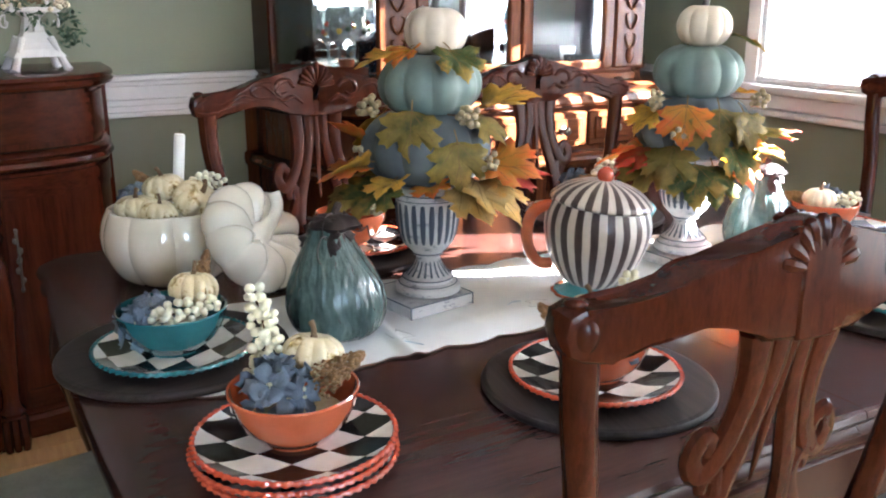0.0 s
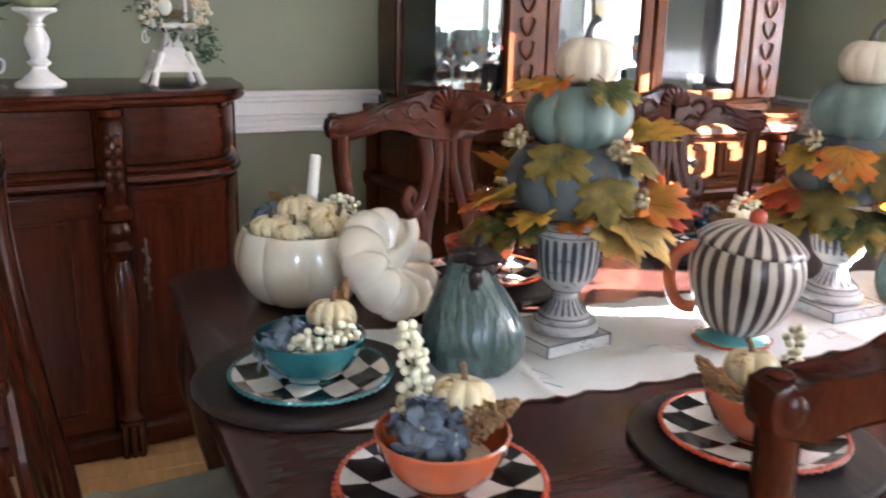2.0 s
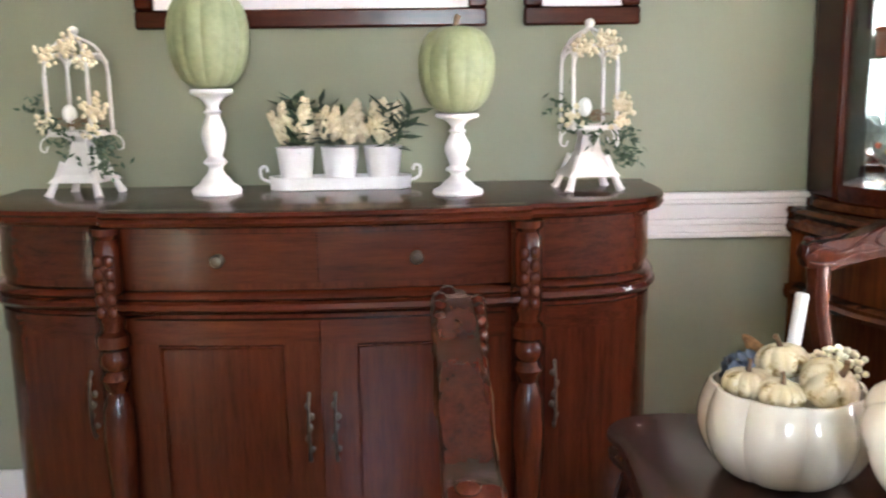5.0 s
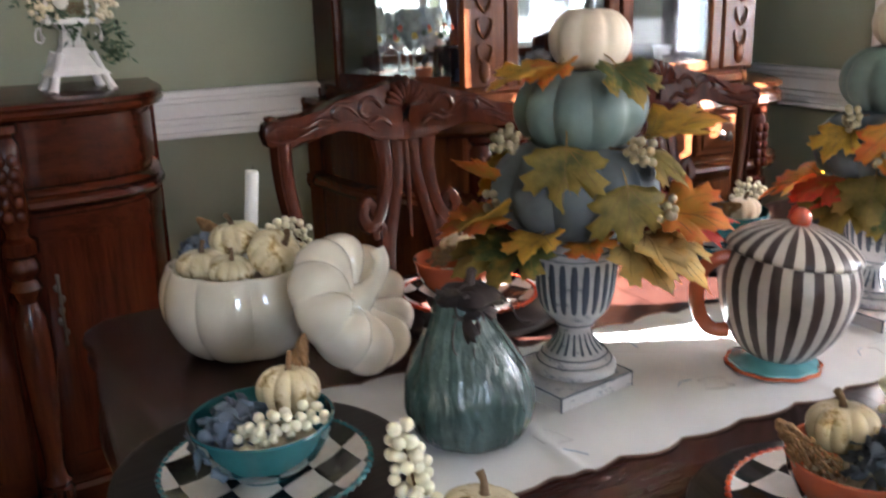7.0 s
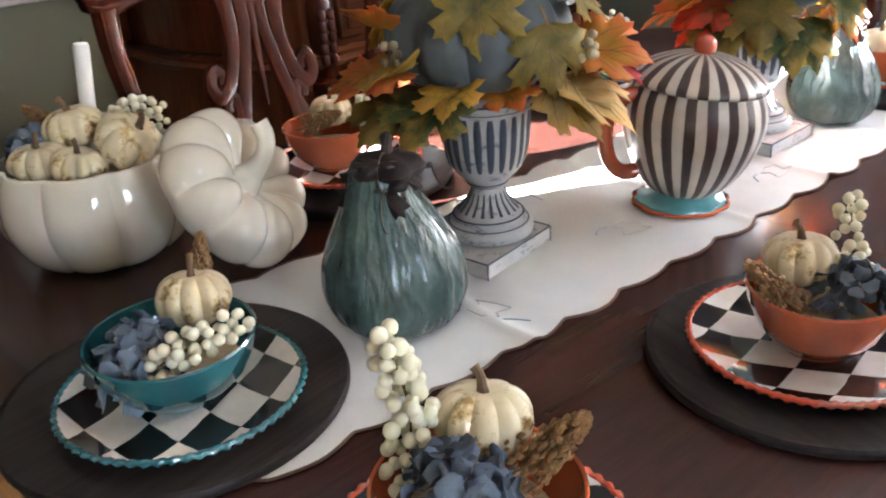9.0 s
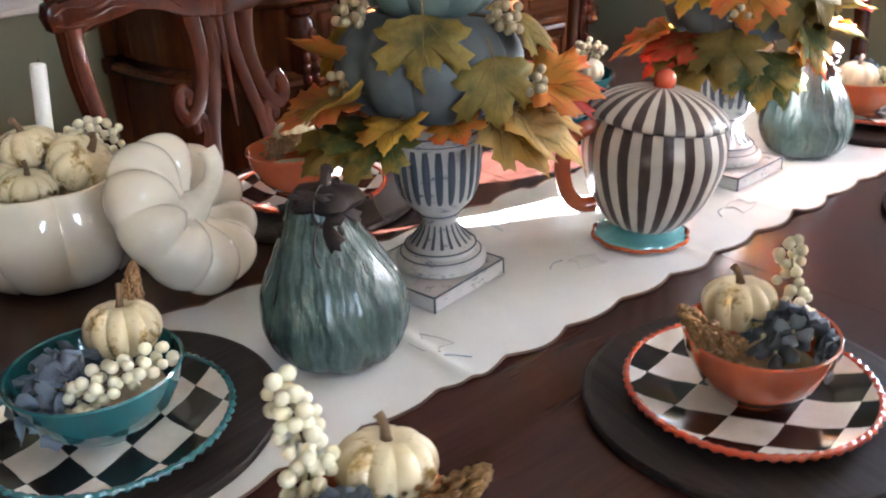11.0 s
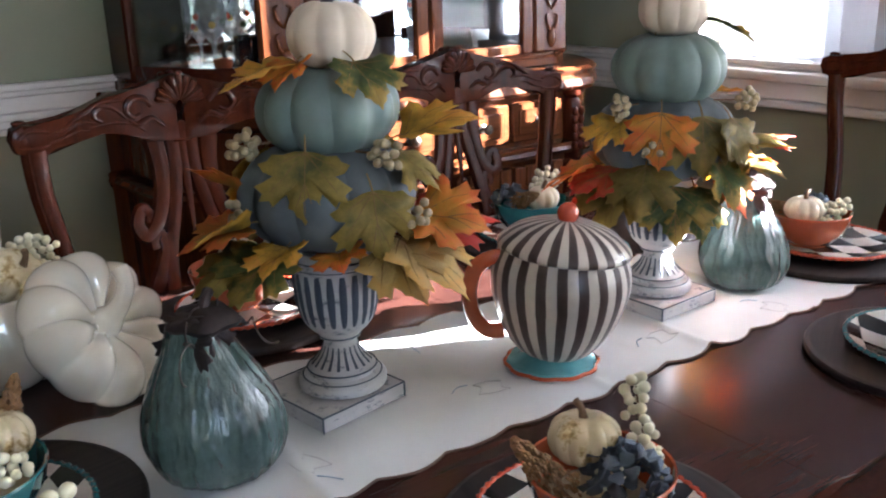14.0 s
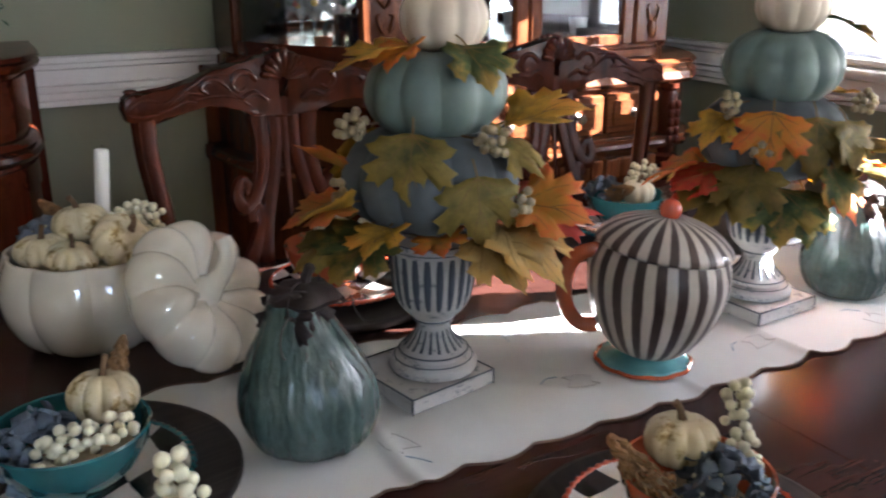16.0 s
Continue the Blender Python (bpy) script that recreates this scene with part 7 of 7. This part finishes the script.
def lantern_planter(x, y, turn, seed):
    """A shabby white birdcage stand dressed with flowers."""
    t = thing("lantern_planter", put(x, y, SBT, turn), "shabby white metal lantern stand dressed with flowers and greenery", "planter", "lantern planters")
    for k in range(4):
        legs = bmesh.new()
        a = math.pi / 4 + math.pi / 2 * k
        d = Vector((math.cos(a), math.sin(a), 0))
        sweep(curve([d * 0.094 + Vector((0, 0, 0)), d * 0.088 + Vector((0, 0, 0.010)), d * 0.070 + Vector((0, 0, 0.045)), d * 0.050 + Vector((0, 0, 0.085))], 4), (0.012, 0.010, 0.008, 0.010), 8, 1.0, (0, 0, 1), legs)
        part("foot", legs, PLANTERWHITE, t)
    st = bmesh.new()
    for (w0, z0), (w1, z1) in (((0.066, 0.036), (0.050, 0.056)), ((0.050, 0.056), (0.038, 0.078)), ((0.038, 0.078), (0.026, 0.098)), ((0.026, 0.098), (0.020, 0.135)), ((0.020, 0.135), (0.034, 0.150))):
        vs = [st.verts.new((sx * w, sy * w, z)) for w, z in ((w0, z0), (w1, z1)) for sx, sy in ((-1, -1), (1, -1), (1, 1), (-1, 1))]
        for i in range(4):
            st.faces.new((vs[i], vs[(i + 1) % 4], vs[4 + (i + 1) % 4], vs[4 + i]))
        st.faces.new(vs[:4])
        st.faces.new(vs[4:])
    part("pedestal", st, PLANTERWHITE, t)
    cg = bmesh.new()
    box(-0.062, 0.062, -0.062, 0.062, 0.150, 0.162, 0.002, cg)
    for sx in (-1, 1):
        for sy in (-1, 1):
            box(sx * 0.055 - 0.004, sx * 0.055 + 0.004, sy * 0.055 - 0.004, sy * 0.055 + 0.004, 0.162, 0.300, 0.001, cg)
    for k in range(4):
        rot = Matrix.Rotation(math.pi / 2 * k, 4, 'Z')
        sweep([rot @ p for p in curve([(-0.055, -0.055, 0.300), (-0.045, -0.055, 0.335), (0.0, -0.055, 0.352), (0.045, -0.055, 0.335), (0.055, -0.055, 0.300)], 4)], 0.004, 6, 1.0, (0, 1, 0), cg)
        sweep([rot @ p for p in curve([(-0.055, -0.055, 0.330), (-0.035, -0.035, 0.372), (-0.008, -0.008, 0.392), (0, 0, 0.400)], 4)], 0.004, 6, 1.0, (0, 0, 1), cg)
        sweep([rot @ p for p in curve([(-0.062, -0.05, 0.150), (-0.080, -0.05, 0.140), (-0.084, -0.05, 0.118), (-0.072, -0.05, 0.112), (-0.066, -0.05, 0.126)], 4)], 0.0022, 5, 1.0, (0, 1, 0), cg)
    ball(0.012, (0, 0, 0.408), 2, cg)
    part("cage", cg, PLANTERWHITE, t)
    rnd = random.Random(seed)
    nest = bmesh.new()
    for k in range(60):
        a = rnd.random() * 6.283
        p = Vector((0.030 * math.cos(a), 0.030 * math.sin(a), 0.170 + rnd.random() * 0.022))
        q = p + Vector((rnd.uniform(-0.03, 0.03), rnd.uniform(-0.03, 0.03), rnd.uniform(-0.006, 0.012)))
        sweep([p, (p + q) / 2 + Vector((0, 0, 0.004)), q], 0.0012, 4, 1.0, (0, 0, 1), nest)
    part("nest", nest, STEM, t, "twig nest")
    part("egg", ball(0.020, (-0.016, -0.022, 0.205), 2, None, (0.9, 0.9, 1.2)), WAX, t, "white egg")
    green = bmesh.new()
    for cx, cy, cz, n, r in ((-0.085, -0.05, 0.205, 34, 0.034), (0.080, -0.055, 0.130, 60, 0.036), (0.086, -0.05, 0.085, 40, 0.024), (0.0, -0.07, 0.140, 26, 0.030), (-0.05, -0.06, 0.175, 24, 0.026)):
        for k in range(n):
            c = Vector((cx + rnd.gauss(0, r * 0.55), cy + rnd.gauss(0, r * 0.5), cz + rnd.gauss(0, r * 0.6)))
            d = Vector((rnd.gauss(0, 1), rnd.gauss(0, 1) - 0.4, rnd.gauss(0, 1) - 0.3)).normalized()
            s = d.orthogonal().normalized() * 0.005
            green.faces.new([green.verts.new(v) for v in (c, c + d * 0.011 + s, c + d * 0.024, c + d * 0.011 - s)])
    tagged(part("greenery", green, FOLIAGE, t), "dark green sprigs", kind="stuff")
    fl = bmesh.new()
    for cx, cy, cz, n, r in ((0.066, -0.06, 0.215, 46, 0.026), (0.02, -0.065, 0.365, 40, 0.024), (-0.035, -0.065, 0.350, 26, 0.022), (0.05, -0.06, 0.345, 26, 0.022), (-0.06, -0.065, 0.185, 20, 0.020), (0.06, -0.065, 0.170, 16, 0.018)):
        for k in range(n):
            bmesh.ops.create_icosphere(fl, subdivisions=1, radius=rnd.uniform(0.0045, 0.0085), matrix=Matrix.Translation((cx + rnd.gauss(0, r * 0.6), cy + rnd.gauss(0, r * 0.4), cz + rnd.gauss(0, r * 0.6))))
    tagged(part("blossom", fl, DRYGRASS, t), "cream and white blossoms", kind="stuff")


def sideboard_things():
    candlestick(-0.105, 2.60, 0.196, 0.092, 0.205, GREENPUMP, "tall pale green squash balanced on a candlestick", 0.4)
    candlestick(-0.712, 2.69, 0.262, 0.100, 0.240, GREENPUMP, "large pale green squash balanced on a candlestick", 1.3)
    herb_tub(-0.404, 2.76)
    lantern_planter(0.226, 2.655, 6, 5)
    lantern_planter(-1.05, 2.72, -8, 9)


# ---------------- in the hutch ----------------
def wine_glass(x, y, z, h=0.19, spots=True, seed=0):
    t = thing("wine_glass", put(x, y, z), "clear wine glass painted with red and yellow flowers", "glass", "wine glasses in the hutch")
    prof = [(0.034, 0.0), (0.034, 0.002), (0.006, 0.006), (0.0045, 0.03), (0.0045, 0.075), (0.012, 0.084), (0.032, 0.105), (0.042, 0.135), (0.040, 0.165), (0.034, 0.190), (0.0330, 0.190), (0.0390, 0.165), (0.0408, 0.135), (0.031, 0.107), (0.010, 0.087), (0.002, 0.086)]
    part("goblet", lathe([(r, q * h / 0.19) for r, q in prof], 28), GOBLET, t)
    rnd = random.Random(seed)
    for k in range(4):
        a = radians(200 + 45 * k + rnd.uniform(-10, 10))
        zz = (0.125 + rnd.uniform(-0.012, 0.022)) * h / 0.19
        o = part("painted_flower", ball(0.0095, (0.0425 * math.cos(a), 0.0425 * math.sin(a), zz), 1, None, (1, 1, 1)), (RED, LEAVES[1], FOLIAGE, RED)[k], t)
        o.scale = (1.0, 1.0, 1.0)


def black_mug(x, y, z):
    t = thing("mug", put(x, y, z), "black ceramic mug on the hutch shelf", "mug")
    part("cup", lathe([(0.036, 0.0), (0.042, 0.004), (0.046, 0.05), (0.044, 0.085), (0.048, 0.094), (0.045, 0.095), (0.041, 0.083), (0.042, 0.05), (0.036, 0.008), (0.01, 0.006)], 36), BLACKCERAMIC, t)
    part("handle", sweep(curve([(-0.043, 0, 0.078), (-0.066, 0, 0.078), (-0.076, 0, 0.055), (-0.066, 0, 0.030), (-0.045, 0, 0.024)], 5), 0.0065, 8, 1.0, (0, 1, 0)), BLACKCERAMIC, t)


def small_pot(x, y, z, r, h, mat, lab):
    t = thing("pot", put(x, y, z), lab, "pot", "pots in the hutch")
    part("vessel", lathe([(r * 0.7, 0.0), (r * 0.8, 0.002), (r, h * 0.9), (r * 1.05, h), (r * 0.95, h), (r * 0.85, h * 0.4), (r * 0.3, h * 0.2)], 28), mat, t)


def hutch_things():
    z = 1.0475
    for k, (x, y) in enumerate(((1.020, 2.70), (1.085, 2.62), (1.105, 2.76), (1.165, 2.68), (1.240, 2.78))):
        wine_glass(x, y, z, 0.185 + 0.012 * (k % 2), True, k)
    black_mug(1.165, 2.565, z)
    wine_glass(1.72, 2.60, z, 0.19, True, 8)
    small_pot(1.795, 2.50, z, 0.022, 0.030, BLACKCERAMIC, "small dark pot with a lid")
    small_pot(1.90, 2.52, z, 0.026, 0.034, BLACKCERAMIC, "small dark pot with a lid")
    small_pot(2.02, 2.70, z, 0.030, 0.050, CHALK, "small white pot with straight sides")
    small_pot(1.075, 2.54, z, 0.024, 0.045, ORANGE, "small orange glass jar")
    for x, y in ((1.09, 2.68), (1.22, 2.60)):
        small_pot(x, y, 1.4075, 0.040, 0.075, BLACKCERAMIC, "dark grey cup on a glass shelf")
    small_pot(1.15, 2.78, 1.4075, 0.03, 0.09, RED, "red jar on a glass shelf")
    for x in (1.40, 1.52, 1.74, 1.86):
        small_pot(x, 2.72, 1.4075, 0.035, 0.07, CHALK, "white cup on a glass shelf")


sideboard_things()
hutch_things()


floor()
